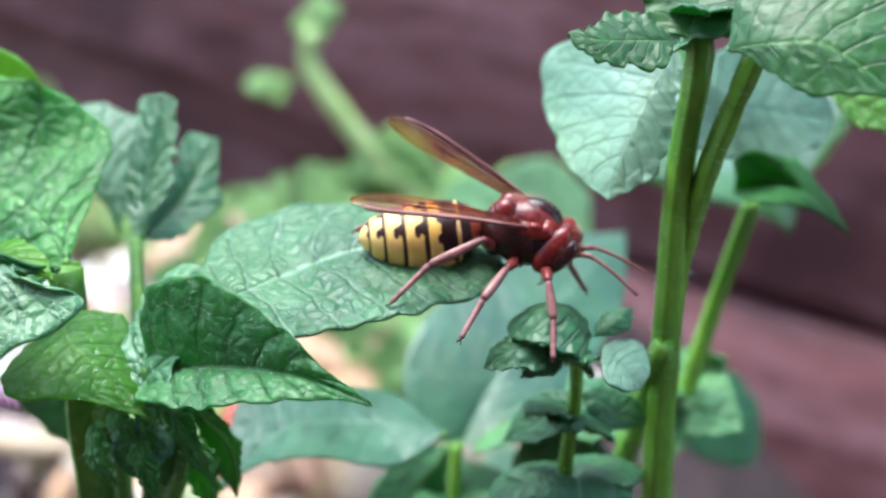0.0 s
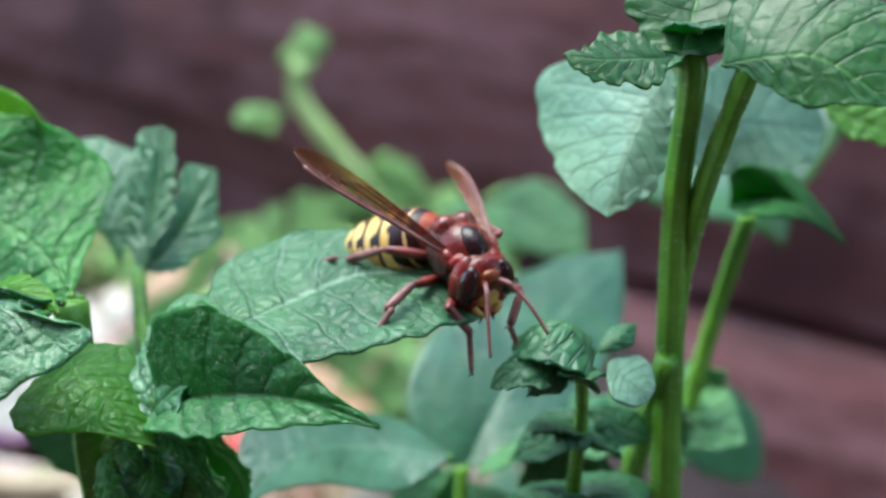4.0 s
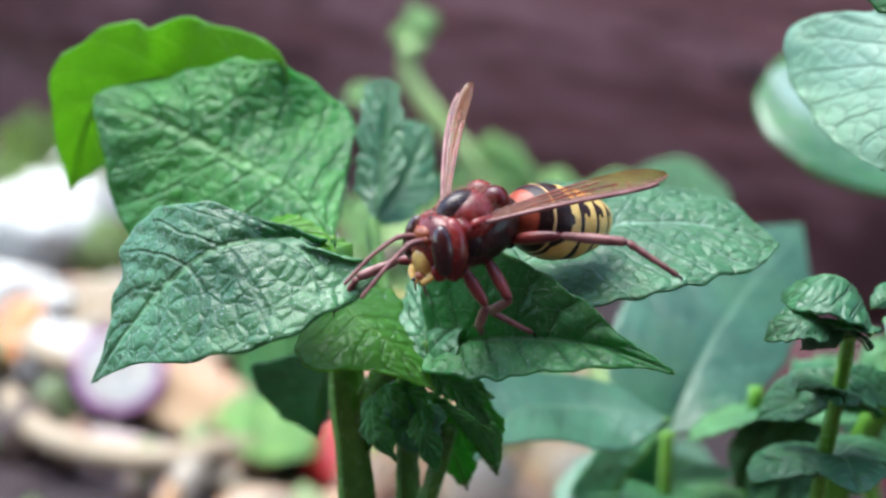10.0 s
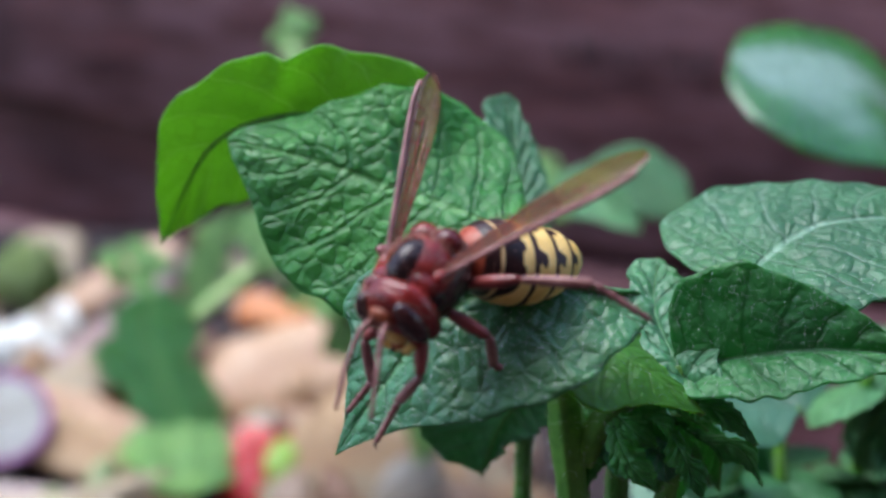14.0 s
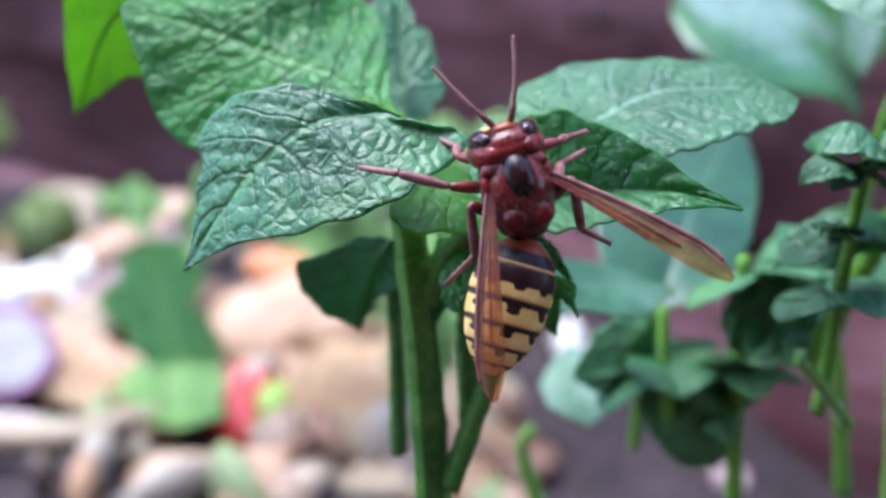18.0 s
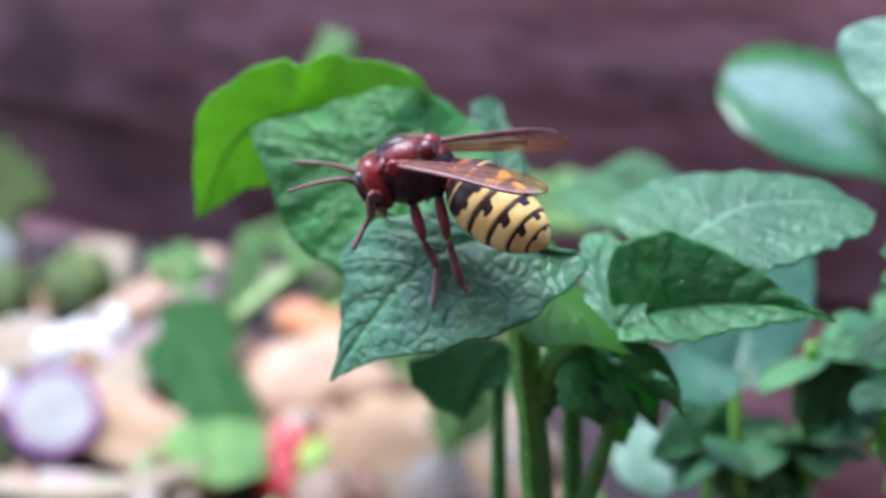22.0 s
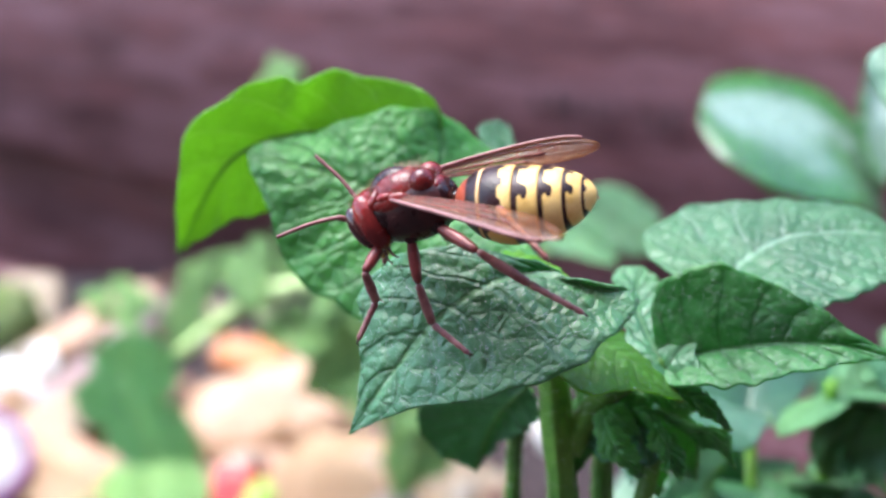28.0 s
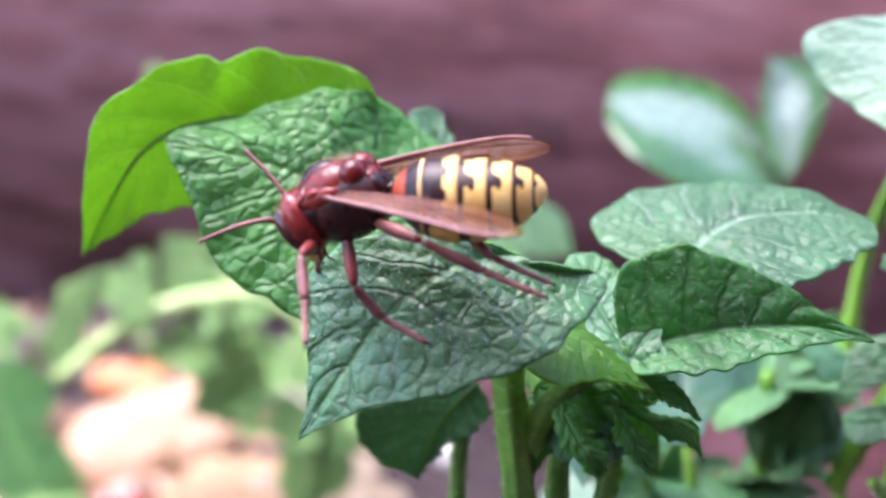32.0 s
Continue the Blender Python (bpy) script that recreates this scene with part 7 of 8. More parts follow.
def make_scraps():
    make_crumbs()
    make_onion()
    bent("leek_strip", [(-122, 765, 150), (-140, 720, 130), (-160, 660, 116), (-180, 605, 108)], 10, 0.4, LILAC, "long pale pink strip of leek on the heap", "leek strip")
    bent("melon_rind", [(-236, 515, 96), (-215, 488, 88), (-186, 472, 84), (-150, 466, 84), (-112, 484, 90)], 8, 0.8, CREAM, "curved cream-coloured melon rind on the heap", "melon rind")
    bent("melon_rind", [(-250, 560, 110), (-215, 540, 104), (-180, 560, 106)], 7, 0.7, CREAM, "curved cream-coloured melon rind on the heap", "melon rind")
    make_cabbage(-216, 745, 132, 27, 9, CABBAGE, "pale green cabbage leaves on the heap", 3)
    make_cabbage(-262, 735, 128, 24, 8, CABBAGE, "pale green cabbage leaves beside white cauliflower", 8)
    upright_leaf((-276, 772, 140), 100, 52, -8, CABBAGE, "yellow-green salad leaf standing against the boards")
    upright_leaf((-318, 765, 140), 82, 46, -14, CABBAGE, "yellow-green salad leaf standing against the boards")
    chard = thing("chard_leaf", "folded chard leaf, dark green above and paler below", "chard", "kitchen scraps")
    leaf(chard, [(-108, 520, 98), (-118, 560, 112), (-130, 600, 128), (-132, 640, 146)], [(-128, 530, 100), (-146, 575, 116), (-150, 620, 138)],
         [(-92, 535, 96), (-98, 580, 112), (-112, 625, 140)], CHARD, relief=3.0, veins=6, fine=False, wavy=5.0)
    leaf(chard, [(-110, 528, 100), (-112, 508, 97), (-110, 488, 92), (-104, 468, 86)], [(-128, 520, 99), (-132, 500, 95), (-124, 478, 90)],
         [(-90, 520, 98), (-84, 500, 94), (-88, 478, 89)], BACKLEAF, relief=1.5, veins=6, fine=False, wavy=3.0, label="lighter green folded half of the leaf")
    chunk("pumpkin_slice", PEACH, -67, 591, 97, 70, 38, -25, -7)
    chunk("bread_slice", APRICOT, -32, 498, 83, 60, 39, 10, -7)
    chunk("pumpkin_slice", PEACH, -87, 444, 75, 69, 18, -6, -7)
    chunk("bread_slice", APRICOT, -153, 521, 86, 58, 28, 22, -7)
    chunk("radish_strip", CREAM, -149, 472, 79, 64, 11, -5, -7)
    chunk("pumpkin_slice", PEACH, -61, 603, 98, 80, 40, -22, -11)
    chunk("bread_slice", APRICOT, -18, 541, 89, 56, 31, 5, -11)
    chunk("carrot_piece", ORANGE, -64, 715, 115, 45, 24, 10, -11)
    chunk("radish_strip", PEACH, -165, 734, 118, 93, 26, -40, -11)
    chunk("pumpkin_slice", CREAM, -162, 589, 96, 73, 27, -35, -11)
    chunk("carrot_piece", ORANGE, -269, 603, 98, 23, 42, 10, 1)
    chunk("cauliflower_piece", WHITE, -234, 570, 93, 37, 37, 0, 1)
    chunk("pumpkin_slice", PEACH, -58, 580, 95, 87, 45, -20, -8)
    chunk("bread_slice", APRICOT, -22, 493, 82, 52, 37, 15, -8)
    chunk("carrot_piece", PEACH, -157, 542, 89, 75, 22, 8, -8)
    chunk("radish_strip", WHITE, -150, 475, 79, 62, 13, -4, -8)
    chunk("potato_peel", CREAM, -85, 449, 75, 65, 15, 3, -8)
    chunk("cauliflower_piece", WHITE, -202, 656, 106, 48, 31, 0, -8)
    chunk("pepper_piece", RED, -159, 571, 94, 18, 15, 0, -8)
    chunk("pepper_piece", RED, -79, 499, 83, 20, 40, 8, -8)
    chunk("lime_half", LIME, -64, 501, 83, 23, 26, 0, -8)
    chunk("carrot_piece", ORANGE, -70, 726, 117, 35, 16, 0, -8)
    chunk("carrot_piece", ORANGE, -6, 552, 91, 15, 18, 0, -8)
    chunk("onion_peel", LILAC, -61, 551, 90, 35, 13, 0, -8)
    chunk("potato_peel", CREAM, -32, 442, 74, 52, 14, 0, -8)
    chunk("bread_slice", CREAM, 23, 500, 83, 32, 53, 0, -8)
    chunk("garlic_clove", WHITE, 91, 574, 94, 18, 28, 0, -8)
    chunk("radish_strip", WHITE, -143, 609, 99, 29, 38, -50, -8)
    chunk("cauliflower_piece", WHITE, -306, 751, 121, 100, 76, 0, 1)
    chunk("cauliflower_piece", WHITE, -284, 637, 103, 62, 41, 0, 1)
    chunk("bread_slice", CREAM, -235, 662, 107, 55, 34, 0, -5)
    chunk("pumpkin_slice", PEACH, -140, 534, 88, 49, 30, 10, -5)
    chunk("radish_strip", WHITE, -196, 687, 111, 42, 24, -30, -5)
    chunk("pumpkin_slice", PEACH, -166, 543, 89, 68, 35, 20, -0)
    chunk("cauliflower_piece", WHITE, -323, 795, 127, 39, 95, 0, -0)
    chunk("bread_slice", APRICOT, -6, 483, 80, 46, 23, 0, -0)
    chunk("pepper_piece", RED, -67, 547, 90, 17, 11, 0, -0)
    chunk("bread_slice", CREAM, -40, 472, 79, 58, 23, 5, -0)
    chunk("pepper_piece", RED, -62, 474, 79, 18, 9, 0, -0)
    chunk("bread_slice", APRICOT, -31, 607, 99, 47, 34, 0, -0)
    chunk("potato_peel", CREAM, 35, 490, 81, 28, 34, 0, -0)
    chunk("onion_peel", LILAC, -161, 471, 79, 50, 24, 10, -0)
    chunk("lime_half", LIME, -51, 480, 80, 15, 10, 0, -0)
    chunk("bread_slice", CREAM, -212, 800, 131, 45, 57, 0, -11)
    chunk("carrot_piece", ORANGE, -62, 726, 117, 48, 22, 0, -11)
    chunk("pumpkin_slice", PEACH, -122, 538, 89, 39, 17, 0, -11)
    chunk("onion_peel", LILAC, 139, 463, 77, 16, 11, 0, -8)
    chunk("potato_peel", CREAM, -101, 539, 89, 34, 20, 30, -8)
    chunk("potato_peel", CREAM, -36, 650, 105, 44, 17, -30, -8)
    chunk("pumpkin_slice", PEACH, 7, 611, 100, 35, 22, 10, -8)
    chunk("carrot_piece", PEACH, -119, 490, 81, 31, 16, -10, -8)
    chunk("bread_slice", CREAM, -191, 586, 96, 41, 19, 0, -8)
    chunk("pumpkin_slice", PEACH, -161, 675, 109, 32, 21, -40, -8)
    chunk("bread_slice", APRICOT, -80, 615, 100, 29, 19, 0, -8)
    chunk("potato_peel", CREAM, 32, 459, 77, 27, 17, 0, -8)
    chunk("carrot_piece", PEACH, 2, 455, 76, 27, 15, 0, -8)
    chunk("radish_strip", CREAM, -100, 800, 130, 36, 20, -20, -11)
    chunk("cauliflower_piece", CREAM, -14, 643, 104, 30, 36, 0, -11)
    chunk("bread_slice", APRICOT, -117, 652, 106, 29, 20, 0, -5)
    chunk("pumpkin_slice", PEACH, -142, 732, 118, 44, 22, -35, -5)


make_scraps()


# ---- motion of the hornet ----
def along(origin, end, hint):
    """A pose at origin whose x axis points to end."""
    x = (Vector(end) - Vector(origin)).normalized()
    z = Vector(hint) - x * Vector(hint).dot(x)
    z = z.normalized() if z.length > 1e-6 else x.orthogonal().normalized()
    y = z.cross(x)
    return Matrix.Translation(Vector(origin) * MM) @ Matrix((x, y, z)).transposed().to_4x4()


def leg_poses(leg, y, foot):
    """Femur, tibia and tarsus of a leg whose foot stands at foot, in the body's space."""
    hip = Vector(HIPS[leg])
    hip.y *= y
    a, b, c = BONES[leg]
    foot = Vector(foot)
    back = hip - foot
    back.z = 0
    flat = back.normalized() if back.length > 0.3 else Vector((0, -y, 0))
    ankle = foot + (flat * 0.72 + Vector((0, 0, 0.69))) * c
    reach = ankle - hip
    d = min(reach.length, (a + b) * 0.985)
    d = max(d, abs(a - b) + 0.4)
    way = reach.normalized()
    ankle = hip + way * d
    bend = Vector((0, 1.3 * y, 0.9))
    bend = (bend - way * bend.dot(way)).normalized()
    s = (a * a - b * b + d * d) / (2 * d)
    knee = hip + way * s + bend * math.sqrt(max(0.0, a * a - s * s))
    return along(hip, knee, bend), along(knee, ankle, bend), along(ankle, foot, (0, 0, 1))


def motions():
    """Keys of the hornet and of its parts."""
    rows = {key: [] for key in HORNET}
    for t, waist, ahead, top, tail, wings, antennae, feet in STANCES:
        x, z = Vector(ahead).normalized(), Vector(top)
        z = (z - x * x.dot(z)).normalized()
        turn = Matrix((x, z.cross(x), z)).transposed()
        rows["hornet"].append((t, Matrix.Translation((Vector(waist) - turn @ Vector((-4.6, 0, -1.0))) * MM) @ turn.to_4x4()))
        root = Vector((-4.6, 0, -0.9))
        rows["abdomen"].append((t, along(root, root - turn.transposed() @ Vector(tail), (0, 0, 1))))
        nod, shake = between(HEAD_KEYS, t)
        rows["head"].append((t, pose(3.35 * MM, 0, 0.15 * MM, 0, nod, shake)))
        for n, (side, s) in enumerate((("left", 1), ("right", -1))):
            base = Vector((0.9, 2.6 * s, 1.5))
            rows["wing", side].append((t, along(base, base - Vector(wings[n]), (0, between(WING_KEYS, t)[n], 1))))
            brow = rows["head"][-1][1] @ Vector((2.9 * MM, 0.75 * s * MM, 0.3 * MM)) / MM
            rows["antenna", side].append((t, along(brow, brow + Vector(antennae[n]), (0, 0, 1))))
            for leg in (FRONT, MIDDLE, HIND):
                for bone, m in zip(("femur", "tibia", "tarsus"), leg_poses(leg, s, feet[3 * n + leg])):
                    rows[bone, side, leg].append((t, m))
    for key, ob in HORNET.items():
        walk(ob, rows[key])


def between(keys, t):
    """Values at t, between the rows of keys."""
    for a, b in zip(keys, keys[1:]):
        if t <= b[0]:
            f = min(1.0, max(0.0, (t - a[0]) / (b[0] - a[0])))
            return [p + (q - p) * f for p, q in zip(a[1:], b[1:])]
    return list(keys[-1][1:])


# seconds, and the head's nod and turn
HEAD_KEYS = [(0, 25, 0), (2.5, 20, 0), (4.5, -25, 0), (6, -25, 0), (9, -28, 0), (10.5, -20, 0), (12, 12, 0), (14, 10, 0), (17.5, -5, 0), (20, 15, 0), (22, 20, 0), (32, 18, 0)]
# seconds, and the sideways lean of the left and right wing
WING_KEYS = [(0, -1.1, -0.45), (2.5, -1.1, -0.45), (4.5, 0.45, -0.45), (10.5, 0.45, -0.45), (12, 0.45, 1.0), (15, 0.45, 1.0), (16.7, 0.45, -0.45), (19.5, 0.45, -0.45), (21, 0.45, 1.2), (32, 0.45, 1.2)]
# seconds; the waist (mm); the ways ahead and up; the way of the abdomen;
# in the body's space: the ways of the left and right wing and antenna; the feet, left then right, from the front
STANCES = [
    (0, (6.3, 130.6, 234.8), (0.96, -0.18, -0.22), (0.17, -0.24, 0.96), (-0.98, -0.06, -0.18),
     ((-0.96, -0.12, 0.22), (-0.96, -0.28, -0.06)), ((1.00, -0.02, 0.02), (0.98, -0.10, -0.20)),
     ((8.5, 4.6, -6.4), (0.9, 8.6, -6.7), (-17.6, -4.0, -5.4), (7.7, -10.8, -8.6), (-1.7, -13.9, -8.5), (-9.8, -13.1, -7.8))),
    (0.5, (7.6, 130.7, 233.8), (0.87, -0.17, -0.46), (0.40, -0.30, 0.87), (-0.99, -0.09, -0.09),
     ((-0.95, -0.16, 0.22), (-0.88, -0.46, 0.02)), ((0.94, 0.10, 0.34), (0.93, -0.18, -0.31)),
     ((7.7, 4.6, -6.5), (1.0, 8.6, -6.7), (-7.1, 8.6, -6.2), (8.4, -4.6, -6.4), (-0.9, -13.7, -7.2), (-11.5, -13.5, -9.7))),
    (1, (10.1, 130.6, 232.4), (0.72, -0.54, -0.43), (0.23, -0.39, 0.89), (-0.99, -0.11, -0.00),
     ((-0.82, -0.49, 0.28), (-0.29, -0.94, 0.21)), ((0.86, 0.42, 0.27), (0.90, -0.04, -0.44)),
     ((7.8, 4.6, -6.5), (1.7, 8.6, -6.6), (-13.8, -10.2, -3.7), (6.7, -0.9, -7.2), (-0.7, -11.3, -7.2), (-11.5, -14.5, -7.7))),
    (1.5, (8.3, 130.7, 233.5), (0.72, -0.68, -0.14), (-0.00, -0.20, 0.98), (-0.99, -0.13, -0.08),
     ((-0.66, -0.64, 0.39), (-0.05, -1.00, 0.01)), ((0.91, 0.37, -0.19), (0.81, 0.11, -0.57)),
     ((8.5, 4.6, -6.4), (0.9, 8.6, -6.7), (-7.8, 8.6, -6.3), (12.1, -7.8, -7.6), (1.7, -12.6, -7.2), (-11.4, -15.2, -5.7))),
    (2, (4.4, 131.1, 232.9), (0.83, -0.52, -0.20), (0.07, -0.25, 0.97), (-0.99, -0.14, -0.05),
     ((-0.88, -0.40, 0.27), (-0.72, -0.68, -0.14)), ((0.93, 0.14, -0.33), (0.91, 0.11, -0.39)),
     ((7.7, 4.6, -6.5), (1.0, 8.6, -6.7), (-7.1, 8.6, -6.2), (13.3, -4.9, -7.2), (5.3, -10.9, -7.2), (-14.5, -12.8, -3.1))),
    (2.5, (4.3, 131.4, 233.8), (0.74, -0.52, -0.42), (0.24, -0.38, 0.89), (-0.99, -0.13, -0.10),
     ((-0.96, -0.24, 0.13), (-0.52, -0.84, 0.15)), ((0.97, 0.18, -0.19), (0.94, 0.09, -0.33)),
     ((7.8, 4.6, -6.5), (1.7, 8.6, -6.6), (-7.9, 8.6, -6.3), (11.1, 4.9, -7.2), (8.2, -5.7, -7.2), (-11.2, -14.5, -8.1))),
    (4.5, (-3.4, 131.7, 236.4), (0.42, -0.67, -0.60), (0.11, -0.62, 0.77), (-0.54, 0.83, -0.13),
     ((-0.90, 0.29, -0.32), (-0.66, -0.63, 0.42)), ((0.91, 0.31, -0.27), (0.66, -0.53, -0.53)),
     ((12.0, 2.9, -7.2), (0.9, 8.6, -6.7), (-7.8, 8.6, -6.3), (10.5, -4.4, -7.2), (2.8, -15.0, -4.8), (-12.4, -10.7, -11.2))),
    (5, (-8.8, 129.7, 235.1), (0.26, -0.77, -0.58), (0.12, -0.57, 0.81), (-0.10, 0.99, 0.02),
     ((-0.93, 0.36, -0.10), (-0.76, -0.63, -0.13)), ((0.84, -0.08, -0.54), (0.46, -0.77, -0.43)),
     ((10.5, 4.9, -7.2), (7.3, 13.5, -2.0), (-7.1, 8.6, -6.2), (12.5, 1.6, -7.2), (0.8, -8.6, -6.6), (-7.6, -8.6, -6.4))),
    (5.5, (-9.5, 128.5, 235.9), (-0.23, -0.72, -0.66), (-0.20, -0.63, 0.75), (0.08, 0.99, 0.12),
     ((-0.92, 0.29, -0.25), (-0.76, -0.65, -0.00)), ((0.89, -0.26, -0.36), (0.65, -0.76, 0.06)),
     ((11.3, 4.6, -7.2), (4.8, 13.5, -8.3), (-6.0, 12.8, -9.5), (14.4, -5.6, -4.7), (1.2, -8.6, -6.8), (-7.2, -8.6, -6.2))),
    (6, (-9.1, 127.0, 235.1), (-0.51, -0.68, -0.52), (-0.31, -0.42, 0.85), (0.23, 0.97, 0.11),
     ((-0.94, 0.27, -0.23), (-0.74, -0.59, 0.32)), ((0.90, -0.28, -0.32), (0.76, -0.61, 0.24)),
     ((12.9, 4.7, -9.0), (4.7, 13.7, -7.9), (-12.4, 9.0, -11.2), (15.1, -2.8, -3.7), (1.6, -8.6, -6.6), (-8.1, -8.6, -6.2))),
    (6.5, (-10.0, 125.9, 236.0), (-0.69, -0.52, -0.51), (-0.36, -0.37, 0.86), (0.34, 0.94, -0.05),
     ((-0.94, 0.13, -0.30), (-0.62, -0.77, 0.16)), ((0.96, -0.23, -0.19), (0.88, -0.42, 0.22)),
     ((12.9, 7.7, -5.8), (0.9, 10.4, -13.4), (-15.3, 5.5, -12.2), (14.3, -4.7, -5.9), (0.7, -8.6, -6.6), (-7.6, -8.6, -6.4))),
    (7, (-11.4, 123.9, 235.2), (-0.77, -0.36, -0.53), (-0.44, -0.31, 0.85), (0.46, 0.88, -0.09),
     ((-0.94, 0.18, -0.27), (-0.55, -0.79, 0.27)), ((0.99, -0.17, 0.02), (0.94, -0.24, 0.25)),
     ((10.7, 8.4, -7.6), (-2.0, 9.8, -13.6), (-15.8, 3.4, -12.0), (7.5, -4.6, -6.4), (1.2, -8.6, -6.8), (-7.2, -8.6, -6.2))),
    (7.5, (-15.0, 123.1, 236.1), (-0.65, -0.53, -0.55), (-0.33, -0.46, 0.83), (0.71, 0.68, -0.15),
     ((-0.89, 0.40, -0.19), (-0.80, -0.60, 0.03)), ((0.90, -0.42, 0.13), (0.90, -0.41, 0.15)),
     ((11.2, 8.2, -8.5), (0.4, 11.6, -12.3), (-11.0, 14.9, -7.3), (14.4, -3.3, -2.3), (1.6, -8.6, -6.6), (-8.1, -8.6, -6.2))),
    (8, (-16.2, 121.3, 234.9), (-0.67, -0.61, -0.42), (-0.21, -0.39, 0.90), (0.73, 0.68, 0.03),
     ((-0.89, 0.45, 0.02), (-0.88, -0.45, 0.14)), ((0.86, -0.48, 0.15), (0.92, -0.40, -0.03)),
     ((6.8, 3.4, -9.4), (-1.8, 12.3, -11.1), (-11.5, 15.3, -4.6), (8.4, 1.2, -6.9), (0.7, -8.6, -6.6), (-7.5, -8.6, -6.4))),
    (8.5, (-14.7, 119.7, 235.8), (-0.63, -0.63, -0.45), (-0.21, -0.42, 0.88), (0.62, 0.79, -0.06),
     ((-0.95, 0.25, -0.16), (-0.76, -0.65, -0.03)), ((0.94, -0.27, -0.22), (0.94, -0.34, -0.08)),
     ((7.0, 1.4, -8.5), (-3.3, 8.2, -12.4), (-13.7, 12.8, -7.1), (10.3, -5.6, -7.2), (1.3, -8.6, -6.8), (-7.2, -8.6, -6.2))),
    (9, (-16.5, 118.0, 234.5), (-0.52, -0.73, -0.44), (-0.15, -0.43, 0.89), (0.68, 0.74, 0.02),
     ((-0.95, 0.31, -0.01), (-0.82, -0.54, 0.19)), ((0.89, -0.11, -0.45), (0.91, -0.38, -0.16)),
     ((3.9, 0.8, -11.6), (2.1, 13.8, -9.0), (-10.7, 15.9, -3.9), (9.6, -6.6, -11.3), (1.6, -8.6, -6.6), (-8.1, -8.6, -6.2))),
    (9.5, (-18.9, 116.5, 234.3), (-0.66, -0.42, -0.62), (-0.41, -0.49, 0.77), (0.73, 0.68, -0.08),
     ((-0.96, 0.21, -0.17), (-0.77, -0.60, 0.23)), ((0.97, -0.01, -0.22), (0.99, -0.17, 0.01)),
     ((8.6, -0.3, -10.7), (-2.7, 12.0, -11.3), (-11.9, 7.3, -14.9), (15.1, -3.8, -3.1), (0.7, -8.6, -6.6), (-7.5, -8.6, -6.4))),
    (10, (-21.9, 115.8, 232.2), (-0.72, -0.50, -0.47), (-0.30, -0.39, 0.87), (0.76, 0.64, -0.05),
     ((-0.96, 0.26, -0.13), (-0.76, -0.60, 0.25)), ((0.96, -0.10, -0.27), (0.97, -0.17, -0.18)),
     ((1.5, -1.4, -12.7), (-1.3, 3.4, -12.5), (-11.4, 14.5, -7.7), (13.4, -7.4, -5.1), (1.3, -8.6, -6.8), (-7.2, -8.6, -6.2))),
    (10.5, (-23.6, 114.9, 231.8), (-0.74, -0.63, -0.26), (-0.11, -0.26, 0.96), (0.76, 0.65, 0.03),
     ((-0.81, 0.53, -0.26), (-0.87, -0.48, 0.13)), ((0.91, -0.20, -0.36), (0.89, -0.16, -0.42)),
     ((8.7, -0.0, -7.2), (-5.2, 0.2, -13.1), (-12.1, 14.8, -4.9), (8.1, -4.6, -6.6), (1.6, -8.6, -6.6), (-8.1, -8.6, -6.2))),
    (11, (-30.7, 114.2, 232.3), (-0.80, -0.59, -0.09), (-0.00, -0.17, 0.99), (0.95, 0.28, -0.16),
     ((-0.70, 0.70, -0.15), (-0.92, -0.31, 0.26)), ((0.91, -0.19, -0.36), (0.81, -0.07, -0.58)),
     ((10.0, 9.6, -8.3), (6.8, 3.7, -14.9), (-10.3, 13.6, -11.0), (8.4, -4.6, -6.4), (0.7, -8.6, -6.6), (-7.5, -8.6, -6.4))),
    (11.5, (-37.8, 113.7, 232.3), (-0.89, -0.45, 0.10), (0.16, -0.09, 0.98), (0.73, -0.17, -0.66),
     ((-0.83, 0.55, 0.10), (-0.88, -0.43, 0.21)), ((0.89, -0.08, -0.45), (0.88, -0.27, 0.40)),
     ((6.6, -4.6, -12.2), (-2.4, 12.8, -10.3), (-2.3, 17.4, -7.5), (7.5, -4.6, -6.4), (1.3, -8.6, -6.8), (-7.2, -8.6, -6.2))),
    (12, (-40.3, 114.7, 232.5), (-0.99, -0.05, 0.09), (0.10, -0.16, 0.98), (0.75, -0.21, -0.63),
     ((-0.97, 0.24, -0.01), (-0.76, -0.65, 0.10)), ((0.98, 0.10, -0.19), (0.74, -0.10, 0.66)),
     ((5.1, 1.2, -11.8), (1.0, 1.7, -13.7), (-16.0, 6.5, -10.7), (10.0, -10.5, -6.8), (1.6, -8.6, -6.6), (-8.1, -8.6, -6.2))),
    (12.5, (-45.5, 114.0, 233.5), (-0.99, -0.04, 0.13), (0.13, -0.17, 0.98), (0.88, -0.22, -0.41),
     ((-0.97, 0.24, 0.04), (-0.83, -0.47, 0.30)), ((0.97, 0.12, -0.21), (0.94, -0.04, 0.33)),
     ((9.3, 0.7, -10.0), (-6.4, 0.2, -12.5), (-17.2, 7.2, -7.3), (8.4, -4.6, -6.4), (0.7, -8.6, -6.6), (-7.5, -8.6, -6.4))),
    (13, (-51.3, 113.6, 235.9), (-0.95, -0.04, -0.31), (-0.30, -0.19, 0.94), (0.91, -0.25, -0.34),
     ((-0.92, 0.30, -0.24), (-0.88, -0.32, 0.36)), ((0.99, 0.02, 0.15), (0.96, -0.04, 0.29)),
